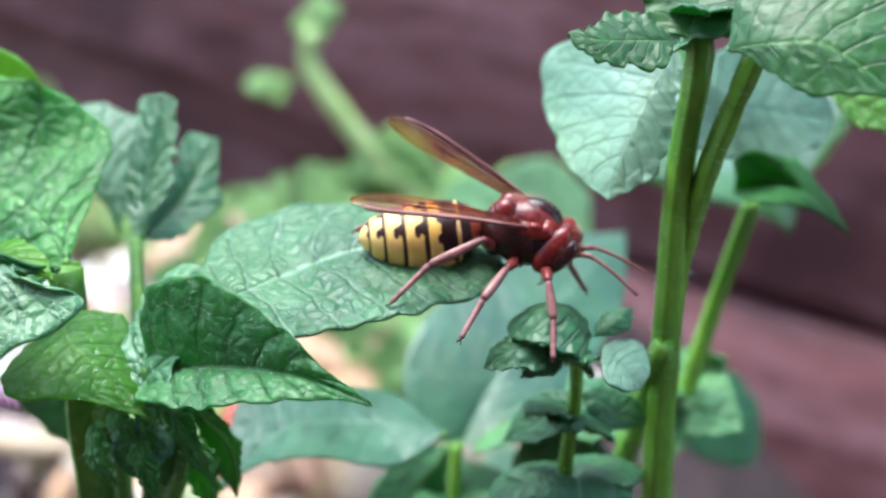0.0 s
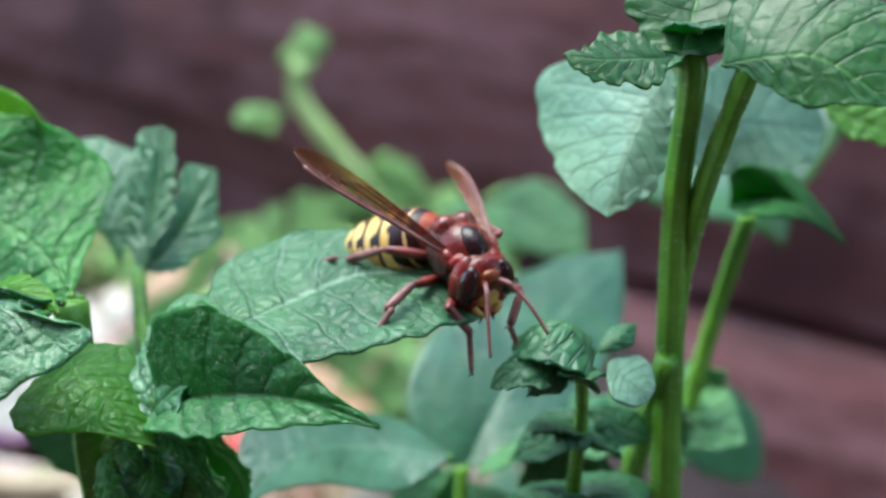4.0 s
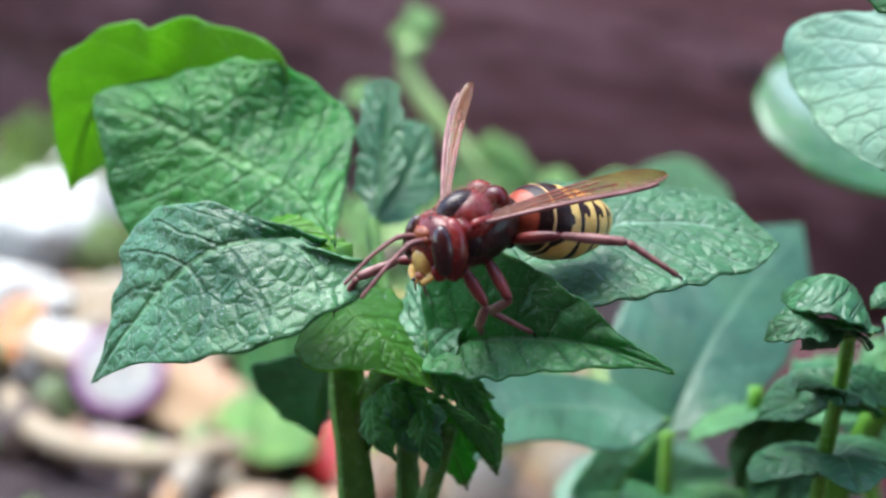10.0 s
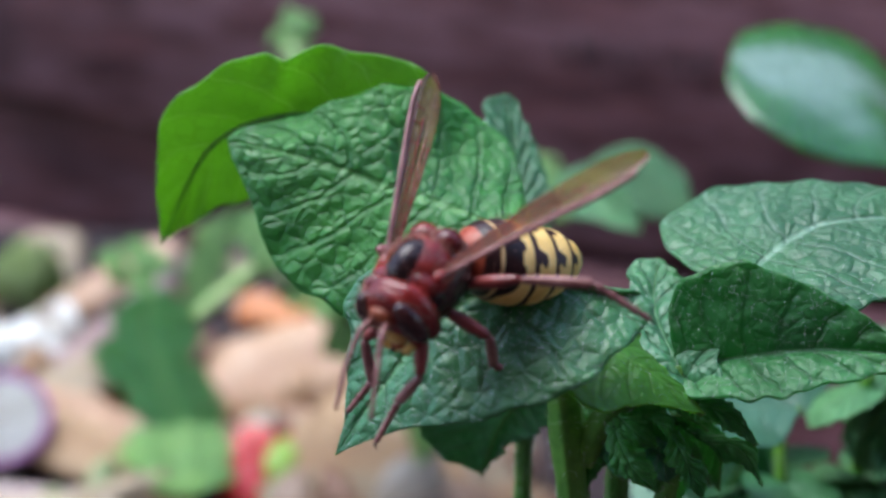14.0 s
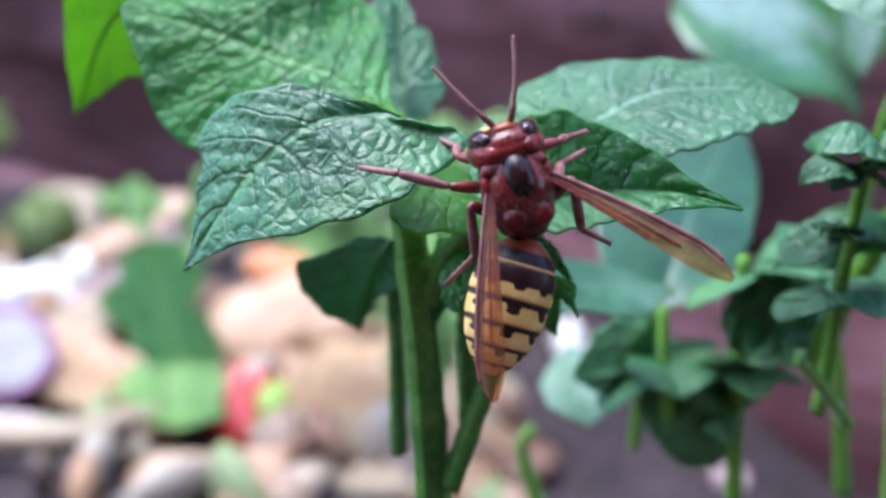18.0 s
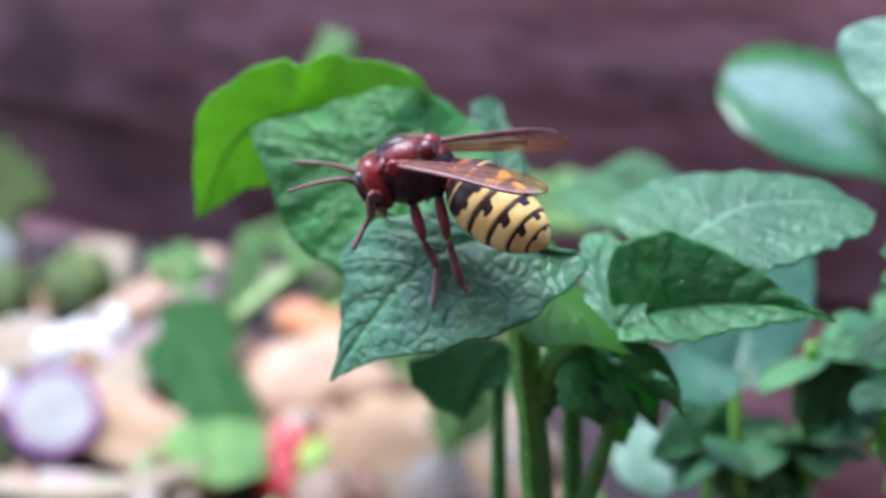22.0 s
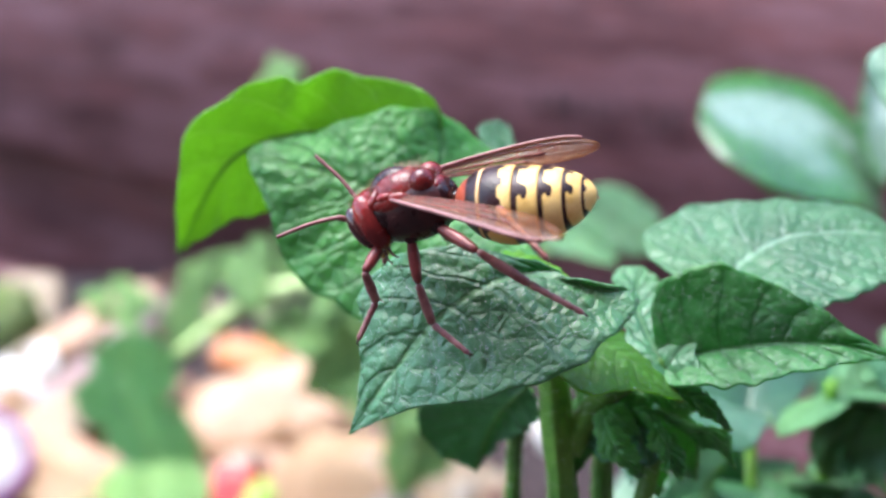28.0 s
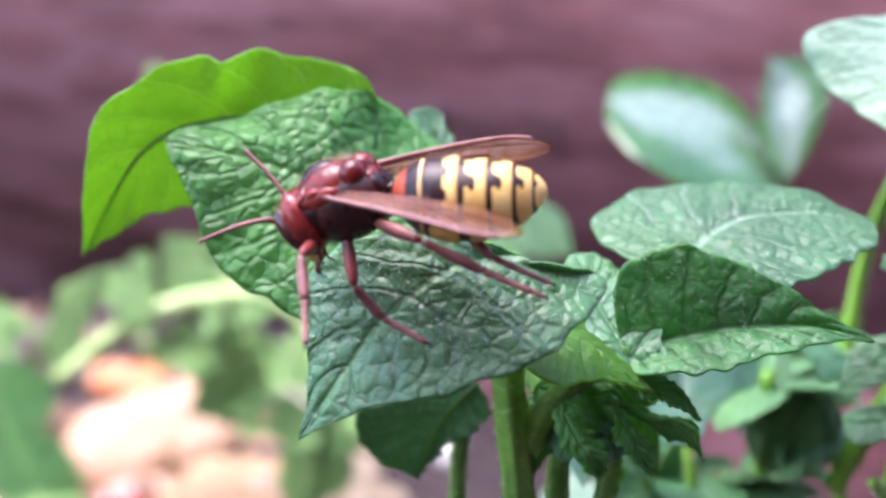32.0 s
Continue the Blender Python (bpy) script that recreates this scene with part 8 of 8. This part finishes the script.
     ((6.6, 0.6, -7.6), (-2.7, 7.9, -14.7), (-13.0, 9.6, -12.5), (7.5, -4.6, -6.4), (1.3, -8.6, -6.8), (-7.2, -8.6, -6.2))),
    (13.5, (-52.7, 112.5, 233.6), (-0.87, -0.41, -0.26), (-0.11, -0.35, 0.93), (0.90, 0.33, -0.29),
     ((-0.77, 0.60, 0.22), (-0.88, -0.32, 0.34)), ((0.91, -0.01, -0.41), (0.93, -0.06, -0.37)),
     ((8.5, 4.6, -6.4), (-5.9, 6.8, -13.7), (-14.1, 12.1, -7.9), (8.1, -4.6, -6.6), (1.6, -8.6, -6.6), (-8.1, -8.6, -6.2))),
    (14, (-54.9, 111.5, 230.8), (-0.66, -0.54, -0.52), (-0.29, -0.46, 0.84), (0.92, 0.36, -0.12),
     ((-0.69, 0.64, 0.33), (-0.90, -0.26, 0.34)), ((0.83, 0.23, -0.51), (0.89, 0.08, -0.45)),
     ((9.8, -1.6, -12.0), (-4.2, 6.0, -14.4), (-7.6, 16.9, -6.3), (7.9, -6.5, -12.2), (0.7, -8.6, -6.6), (-7.5, -8.6, -6.4))),
    (14.5, (-56.1, 111.1, 228.9), (-0.30, -0.65, -0.70), (-0.23, -0.66, 0.71), (0.87, 0.50, 0.05),
     ((-0.96, 0.23, 0.17), (-0.87, -0.50, 0.07)), ((0.85, 0.37, -0.38), (0.92, 0.08, -0.38)),
     ((7.8, 4.6, -6.5), (1.2, 7.7, -7.2), (-1.8, 18.1, -2.6), (7.5, -4.6, -6.4), (1.3, -8.6, -6.8), (-7.2, -8.6, -6.2))),
    (15, (-53.5, 109.8, 227.4), (0.11, -0.67, -0.73), (0.12, -0.73, 0.68), (0.76, 0.61, 0.22),
     ((-0.95, 0.01, 0.32), (-0.51, -0.84, 0.17)), ((0.85, 0.53, 0.01), (0.95, 0.17, -0.27)),
     ((9.1, 10.1, -7.2), (-2.7, 7.4, -7.2), (0.2, 18.0, -2.7), (8.4, 2.6, -7.2), (-2.1, -11.3, -7.2), (-8.1, -8.6, -6.2))),
    (15.3, (-50.6, 109.1, 226.0), (0.37, -0.32, -0.87), (0.66, -0.57, 0.49), (0.49, 0.79, 0.37),
     ((-1.00, -0.06, 0.02), (-0.53, -0.61, -0.59)), ((0.94, 0.12, 0.32), (0.96, -0.15, -0.22)),
     ((8.1, 4.6, -6.6), (0.7, 8.6, -6.6), (1.4, 16.5, 3.4), (8.5, -4.6, -6.4), (1.0, -8.6, -6.7), (-15.3, 5.7, -7.2))),
    (15.5, (-44.5, 106.5, 216.7), (0.08, -0.99, -0.13), (0.01, -0.13, 0.99), (-0.16, 0.97, 0.20),
     ((-0.87, 0.49, 0.00), (-0.01, -0.91, -0.41)), ((0.73, 0.56, -0.40), (0.68, 0.16, -0.71)),
     ((7.7, 4.6, -6.4), (1.0, 8.6, -6.7), (-7.1, 8.6, -6.2), (8.4, -4.6, -6.4), (0.7, -8.6, -6.6), (-7.5, -8.6, -6.4))),
    (15.9, (-40.8, 103.2, 212.6), (0.96, -0.26, 0.03), (-0.07, -0.15, 0.99), (-0.64, -0.72, 0.26),
     ((-0.51, -0.40, -0.76), (0.72, -0.34, -0.61)), ((-0.91, -0.13, -0.39), (-0.98, -0.08, -0.16)),
     ((7.7, 4.6, -6.4), (1.7, 8.6, -6.6), (-7.8, 8.6, -6.3), (7.6, -4.6, -6.4), (1.1, -8.6, -6.7), (-7.1, -8.6, -6.2))),
    (16.7, (-36.6, 102.9, 214.6), (0.31, 0.79, 0.53), (-0.02, -0.55, 0.83), (-0.97, 0.08, -0.24),
     ((-0.74, -0.14, -0.66), (-0.54, -0.71, -0.44)), ((0.70, 0.43, 0.56), (0.51, 0.80, 0.33)),
     ((8.2, 4.6, -6.5), (0.7, 8.6, -6.6), (-7.3, 8.6, -6.3), (8.4, -4.6, -6.4), (1.2, -8.6, -6.8), (-8.0, -8.6, -6.2))),
    (17.5, (-32.8, 102.7, 216.3), (-0.06, 0.04, 1.00), (-0.11, -0.99, 0.03), (-0.93, 0.01, -0.35),
     ((-0.97, 0.09, 0.21), (-0.83, -0.50, 0.26)), ((0.87, 0.50, 0.02), (0.87, 0.48, 0.02)),
     ((4.7, 6.1, -13.4), (3.1, 14.2, -7.5), (-7.9, 8.6, -6.2), (-1.3, -12.3, -0.1), (1.3, -8.6, -6.7), (-7.2, -8.6, -6.2))),
    (18, (-30.1, 102.8, 215.9), (-0.27, 0.06, 0.96), (-0.03, -1.00, 0.06), (-0.27, -0.11, -0.95),
     ((-0.96, 0.22, 0.19), (-0.70, -0.63, 0.32)), ((0.87, 0.50, -0.01), (0.96, -0.25, 0.10)),
     ((7.2, 5.8, -12.9), (6.0, 14.1, -4.6), (-7.7, 8.6, -6.3), (3.2, -10.2, -10.6), (1.6, -8.6, -6.6), (-8.1, -8.6, -6.2))),
    (18.5, (-29.7, 102.6, 215.8), (-0.28, 0.06, 0.96), (-0.04, -1.00, 0.05), (-0.24, -0.10, -0.96),
     ((-0.96, 0.21, 0.19), (-0.68, -0.66, 0.33)), ((0.86, 0.51, -0.01), (0.98, -0.18, 0.08)),
     ((7.0, 5.4, -13.1), (-4.6, 8.4, -7.2), (-7.1, 8.6, -6.2), (3.3, -10.7, -10.1), (0.7, -8.6, -6.6), (-7.5, -8.6, -6.3))),
    (19, (-30.9, 103.6, 218.6), (-0.33, 0.10, 0.94), (-0.03, -1.00, 0.09), (-0.65, -0.18, -0.74),
     ((-0.97, 0.17, 0.19), (-0.78, -0.54, 0.30)), ((0.65, 0.75, -0.06), (0.65, 0.76, -0.06)),
     ((5.0, 4.2, -14.0), (1.7, 8.6, -6.6), (-10.4, 16.0, -1.5), (7.5, -4.6, -6.4), (1.3, -8.6, -6.7), (-7.2, -8.6, -6.2))),
    (19.5, (-30.1, 104.0, 219.7), (-0.49, 0.08, 0.87), (0.15, -0.97, 0.18), (-0.60, -0.08, -0.80),
     ((-0.96, -0.10, 0.25), (-0.90, -0.42, 0.11)), ((0.96, 0.27, -0.03), (0.90, 0.43, -0.10)),
     ((4.6, 0.5, -14.3), (0.8, 8.6, -6.6), (-8.6, 9.3, -7.2), (8.1, -4.6, -6.5), (1.6, -8.6, -6.6), (-8.1, -8.6, -6.2))),
    (20, (-36.7, 107.8, 229.2), (-0.97, 0.06, 0.23), (0.20, -0.35, 0.92), (0.29, -0.19, -0.94),
     ((-0.96, 0.14, 0.23), (-0.99, -0.04, 0.13)), ((0.98, 0.10, -0.15), (0.95, 0.14, -0.28)),
     ((5.6, -6.5, -9.3), (-0.8, 12.3, -11.4), (-7.1, 8.6, -6.2), (8.4, -4.6, -6.4), (0.7, -8.6, -6.6), (-7.5, -8.6, -6.3))),
    (20.5, (-40.9, 109.9, 228.9), (-0.96, -0.00, 0.28), (0.27, -0.34, 0.90), (0.64, -0.19, -0.75),
     ((-0.46, 0.82, 0.34), (-0.86, 0.05, 0.51)), ((1.00, 0.08, -0.04), (1.00, 0.08, -0.04)),
     ((11.2, -4.2, -9.1), (4.8, 0.3, -12.3), (-8.8, -4.2, -10.4), (7.5, -4.6, -6.4), (1.3, -8.6, -6.7), (-16.7, 4.1, -8.3))),
    (21, (-43.0, 110.3, 230.1), (-0.96, 0.03, 0.26), (0.24, -0.35, 0.91), (0.60, -0.20, -0.77),
     ((-0.30, 0.92, 0.24), (-0.85, 0.03, 0.53)), ((0.99, -0.00, 0.14), (0.87, -0.15, 0.48)),
     ((2.7, 1.0, -12.4), (1.1, -3.7, -8.8), (-7.7, 8.6, -6.3), (8.1, -4.6, -6.5), (1.6, -8.6, -6.6), (-16.7, 4.3, -8.1))),
    (21.5, (-47.6, 111.1, 232.3), (-0.98, 0.03, 0.21), (0.19, -0.34, 0.92), (0.76, -0.21, -0.62),
     ((-0.52, 0.80, 0.30), (-0.93, 0.08, 0.36)), ((1.00, 0.05, 0.02), (1.00, 0.06, -0.01)),
     ((6.9, -5.7, -8.6), (-1.2, 2.9, -13.7), (-8.2, 16.0, -8.4), (8.4, -4.6, -6.4), (0.7, -8.6, -6.6), (-17.6, 3.5, -6.1))),
    (22, (-51.6, 111.8, 236.1), (-0.93, 0.30, -0.22), (-0.29, -0.19, 0.94), (0.68, -0.47, -0.57),
     ((-0.86, 0.49, -0.15), (-0.90, -0.32, -0.29)), ((0.96, 0.21, 0.20), (0.86, 0.08, 0.50)),
     ((7.9, 4.6, -6.5), (1.2, 3.7, -15.2), (-6.4, 0.7, -18.6), (7.5, -4.6, -6.4), (1.3, -8.6, -6.7), (-7.2, -8.6, -6.2))),
    (22.5, (-54.5, 111.8, 236.1), (-0.93, 0.03, -0.35), (-0.35, -0.27, 0.90), (0.86, -0.25, -0.44),
     ((-0.79, 0.58, 0.19), (-0.99, -0.09, 0.06)), ((1.00, 0.03, 0.07), (0.49, -0.26, 0.83)),
     ((9.8, -0.6, -10.5), (-0.2, 2.8, -15.6), (-7.2, 6.5, -17.7), (8.1, -4.6, -6.5), (1.6, -8.6, -6.6), (-8.1, -8.6, -6.2))),
    (23, (-55.5, 111.6, 235.0), (-0.84, 0.51, -0.21), (-0.31, -0.12, 0.94), (0.90, -0.44, -0.05),
     ((-0.97, -0.05, -0.22), (-0.77, -0.62, -0.12)), ((0.93, 0.35, 0.13), (0.42, -0.07, 0.90)),
     ((4.5, 12.0, -8.2), (-2.4, 2.3, -15.4), (-11.5, 3.8, -16.3), (8.4, -4.6, -6.4), (0.7, -8.6, -6.6), (-7.5, -8.6, -6.3))),
    (23.5, (-56.5, 111.4, 234.5), (-0.83, 0.50, -0.25), (-0.34, -0.10, 0.93), (0.85, -0.47, -0.22),
     ((-0.93, 0.26, -0.25), (-0.98, -0.20, -0.01)), ((0.93, 0.34, 0.14), (0.40, -0.07, 0.91)),
     ((3.4, 12.3, -7.8), (-2.6, 2.0, -14.8), (-11.7, 3.8, -16.1), (7.5, -4.6, -6.4), (1.3, -8.6, -6.7), (-7.3, -8.6, -6.2))),
    (24, (-57.2, 111.3, 234.7), (-0.74, 0.65, -0.19), (-0.30, -0.06, 0.95), (0.90, -0.43, 0.06),
     ((-0.95, 0.12, -0.27), (-0.86, -0.46, -0.22)), ((0.88, 0.47, 0.11), (0.37, -0.02, 0.93)),
     ((2.4, 10.8, -10.0), (-3.6, 1.8, -15.4), (-12.1, 1.1, -16.0), (8.1, -4.6, -6.5), (1.5, -8.6, -6.6), (-8.1, -8.6, -6.2))),
    (24.5, (-56.5, 111.4, 235.4), (-0.73, 0.66, -0.18), (-0.29, -0.07, 0.96), (0.89, -0.46, 0.04),
     ((-0.94, 0.20, -0.26), (-0.89, -0.43, -0.17)), ((0.88, 0.46, 0.10), (0.40, -0.01, 0.92)),
     ((3.8, 10.2, -10.7), (-2.9, 1.8, -15.6), (-12.1, 1.4, -16.0), (8.3, -4.6, -6.4), (0.7, -8.6, -6.6), (-15.7, -4.0, -12.1))),
    (25, (-56.8, 111.5, 235.8), (-0.68, 0.71, -0.18), (-0.29, -0.04, 0.96), (0.85, -0.48, -0.20),
     ((-0.89, 0.40, -0.21), (-0.91, -0.42, 0.00)), ((0.86, 0.51, 0.11), (0.38, -0.01, 0.93)),
     ((2.7, 10.1, -10.9), (-2.9, 0.7, -14.8), (-10.1, -2.0, -16.8), (7.5, -4.6, -6.4), (1.3, -8.6, -6.7), (-15.3, -5.0, -12.4))),
    (25.5, (-57.6, 111.6, 236.3), (-0.77, 0.52, -0.36), (-0.45, -0.04, 0.89), (0.87, -0.49, -0.06),
     ((-0.90, 0.40, -0.15), (-0.98, -0.19, 0.00)), ((0.92, 0.32, 0.25), (0.27, -0.09, 0.96)),
     ((5.9, 10.5, -10.0), (-1.1, 2.9, -16.3), (-7.7, 8.6, -6.4), (8.1, -4.6, -6.5), (1.5, -8.6, -6.6), (-14.0, -0.6, -14.3))),
    (27.5, (-56.6, 111.2, 235.5), (-0.71, 0.68, -0.20), (-0.31, -0.04, 0.95), (0.86, -0.39, -0.32),
     ((-0.89, 0.20, -0.39), (-0.84, -0.52, -0.15)), ((0.86, 0.50, 0.12), (0.35, -0.02, 0.94)),
     ((6.2, 6.0, -11.6), (-2.4, 1.0, -15.6), (-14.0, -0.9, -14.1), (8.3, -4.6, -6.4), (0.7, -8.6, -6.6), (-7.4, -8.6, -6.3))),
    (28, (-55.9, 111.3, 235.6), (-0.80, 0.53, -0.28), (-0.37, -0.07, 0.92), (0.90, -0.43, 0.07),
     ((-0.90, 0.28, -0.33), (-0.96, -0.21, -0.18)), ((0.91, 0.36, 0.19), (0.35, -0.09, 0.93)),
     ((8.6, 4.8, -11.1), (-1.2, 2.4, -16.0), (-13.7, 2.3, -14.6), (7.5, -4.6, -6.4), (1.4, -8.6, -6.7), (-13.9, 7.6, -7.2))),
    (28.5, (-56.4, 111.5, 235.8), (-0.76, 0.60, -0.25), (-0.35, -0.05, 0.93), (0.93, -0.38, -0.03),
     ((-0.92, 0.14, -0.36), (-0.94, -0.25, -0.22)), ((0.90, 0.40, 0.18), (0.35, -0.07, 0.93)),
     ((7.6, 5.3, -11.5), (-1.8, 1.3, -14.9), (-14.0, 1.3, -14.3), (8.2, -4.6, -6.5), (1.5, -8.6, -6.6), (-8.1, -8.6, -6.2))),
    (29, (-56.9, 111.9, 236.0), (-0.76, 0.54, -0.36), (-0.45, -0.03, 0.89), (0.87, -0.49, -0.02),
     ((-0.85, 0.41, -0.32), (-0.96, -0.25, -0.08)), ((0.91, 0.31, 0.28), (0.26, -0.15, 0.95)),
     ((6.3, 6.8, -7.2), (-0.3, 1.5, -12.4), (-12.9, 3.4, -15.3), (8.3, -4.6, -6.4), (0.7, -8.6, -6.6), (-7.4, -8.6, -6.3))),
    (29.5, (-58.6, 112.2, 235.5), (-0.69, 0.54, -0.48), (-0.55, 0.05, 0.84), (0.89, -0.44, 0.14),
     ((-0.82, 0.40, -0.42), (-0.96, -0.13, -0.24)), ((0.89, 0.28, 0.36), (0.14, -0.15, 0.98)),
     ((5.7, 12.2, -7.4), (-0.5, 2.9, -15.8), (-12.0, 3.7, -16.0), (7.5, -4.6, -6.4), (1.4, -8.6, -6.7), (-12.4, 10.1, -8.4))),
    (30, (-58.1, 112.0, 236.4), (-0.71, 0.44, -0.55), (-0.61, -0.00, 0.79), (0.89, -0.46, -0.00),
     ((-0.84, 0.44, -0.32), (-0.98, -0.08, -0.18)), ((0.88, 0.22, 0.41), (0.06, -0.19, 0.98)),
     ((9.0, 5.4, -7.2), (1.1, 2.4, -13.9), (-10.1, 5.3, -16.8), (8.2, -4.6, -6.5), (1.5, -8.6, -6.6), (-8.1, -8.6, -6.2))),
    (30.5, (-58.5, 112.1, 235.3), (-0.70, 0.57, -0.43), (-0.51, 0.03, 0.86), (0.89, -0.43, -0.14),
     ((-0.92, 0.22, -0.32), (-0.85, -0.49, -0.19)), ((0.88, 0.33, 0.33), (0.16, -0.13, 0.98)),
     ((4.3, 10.6, -7.2), (-0.9, 2.3, -13.7), (-12.5, 2.7, -15.7), (8.3, -4.6, -6.4), (0.7, -8.6, -6.6), (-7.4, -8.6, -6.3))),
    (31, (-57.3, 111.7, 235.1), (-0.82, 0.38, -0.43), (-0.50, -0.10, 0.86), (0.78, -0.57, -0.26),
     ((-0.89, 0.42, -0.20), (-0.96, -0.26, -0.06)), ((0.95, 0.16, 0.28), (0.26, -0.19, 0.95)),
     ((8.0, 7.4, -7.2), (-0.3, 3.0, -13.8), (-12.3, 6.6, -14.9), (7.5, -4.6, -6.4), (1.4, -8.6, -6.7), (-7.3, -8.6, -6.2))),
    (31.5, (-58.0, 112.0, 236.2), (-0.68, 0.56, -0.48), (-0.54, 0.06, 0.84), (0.89, -0.36, 0.27),
     ((-0.86, 0.17, -0.48), (-0.87, -0.16, -0.47)), ((0.86, 0.34, 0.38), (0.09, -0.14, 0.99)),
     ((6.0, 8.2, -7.2), (0.6, 2.0, -13.3), (-11.2, 2.6, -16.6), (8.2, -4.6, -6.5), (1.5, -8.6, -6.6), (-8.1, -8.6, -6.2))),
    (32, (-58.0, 111.8, 234.2), (-0.73, 0.60, -0.33), (-0.42, -0.01, 0.91), (0.92, -0.39, 0.01),
     ((-0.89, 0.15, -0.43), (-0.93, -0.21, -0.30)), ((0.89, 0.38, 0.25), (0.25, -0.10, 0.96)),
     ((3.4, 11.6, -8.9), (-2.6, 2.4, -14.7), (-14.1, 1.4, -14.3), (8.3, -4.6, -6.4), (0.7, -8.6, -6.6), (-14.3, -1.3, -14.1))),
]


motions()
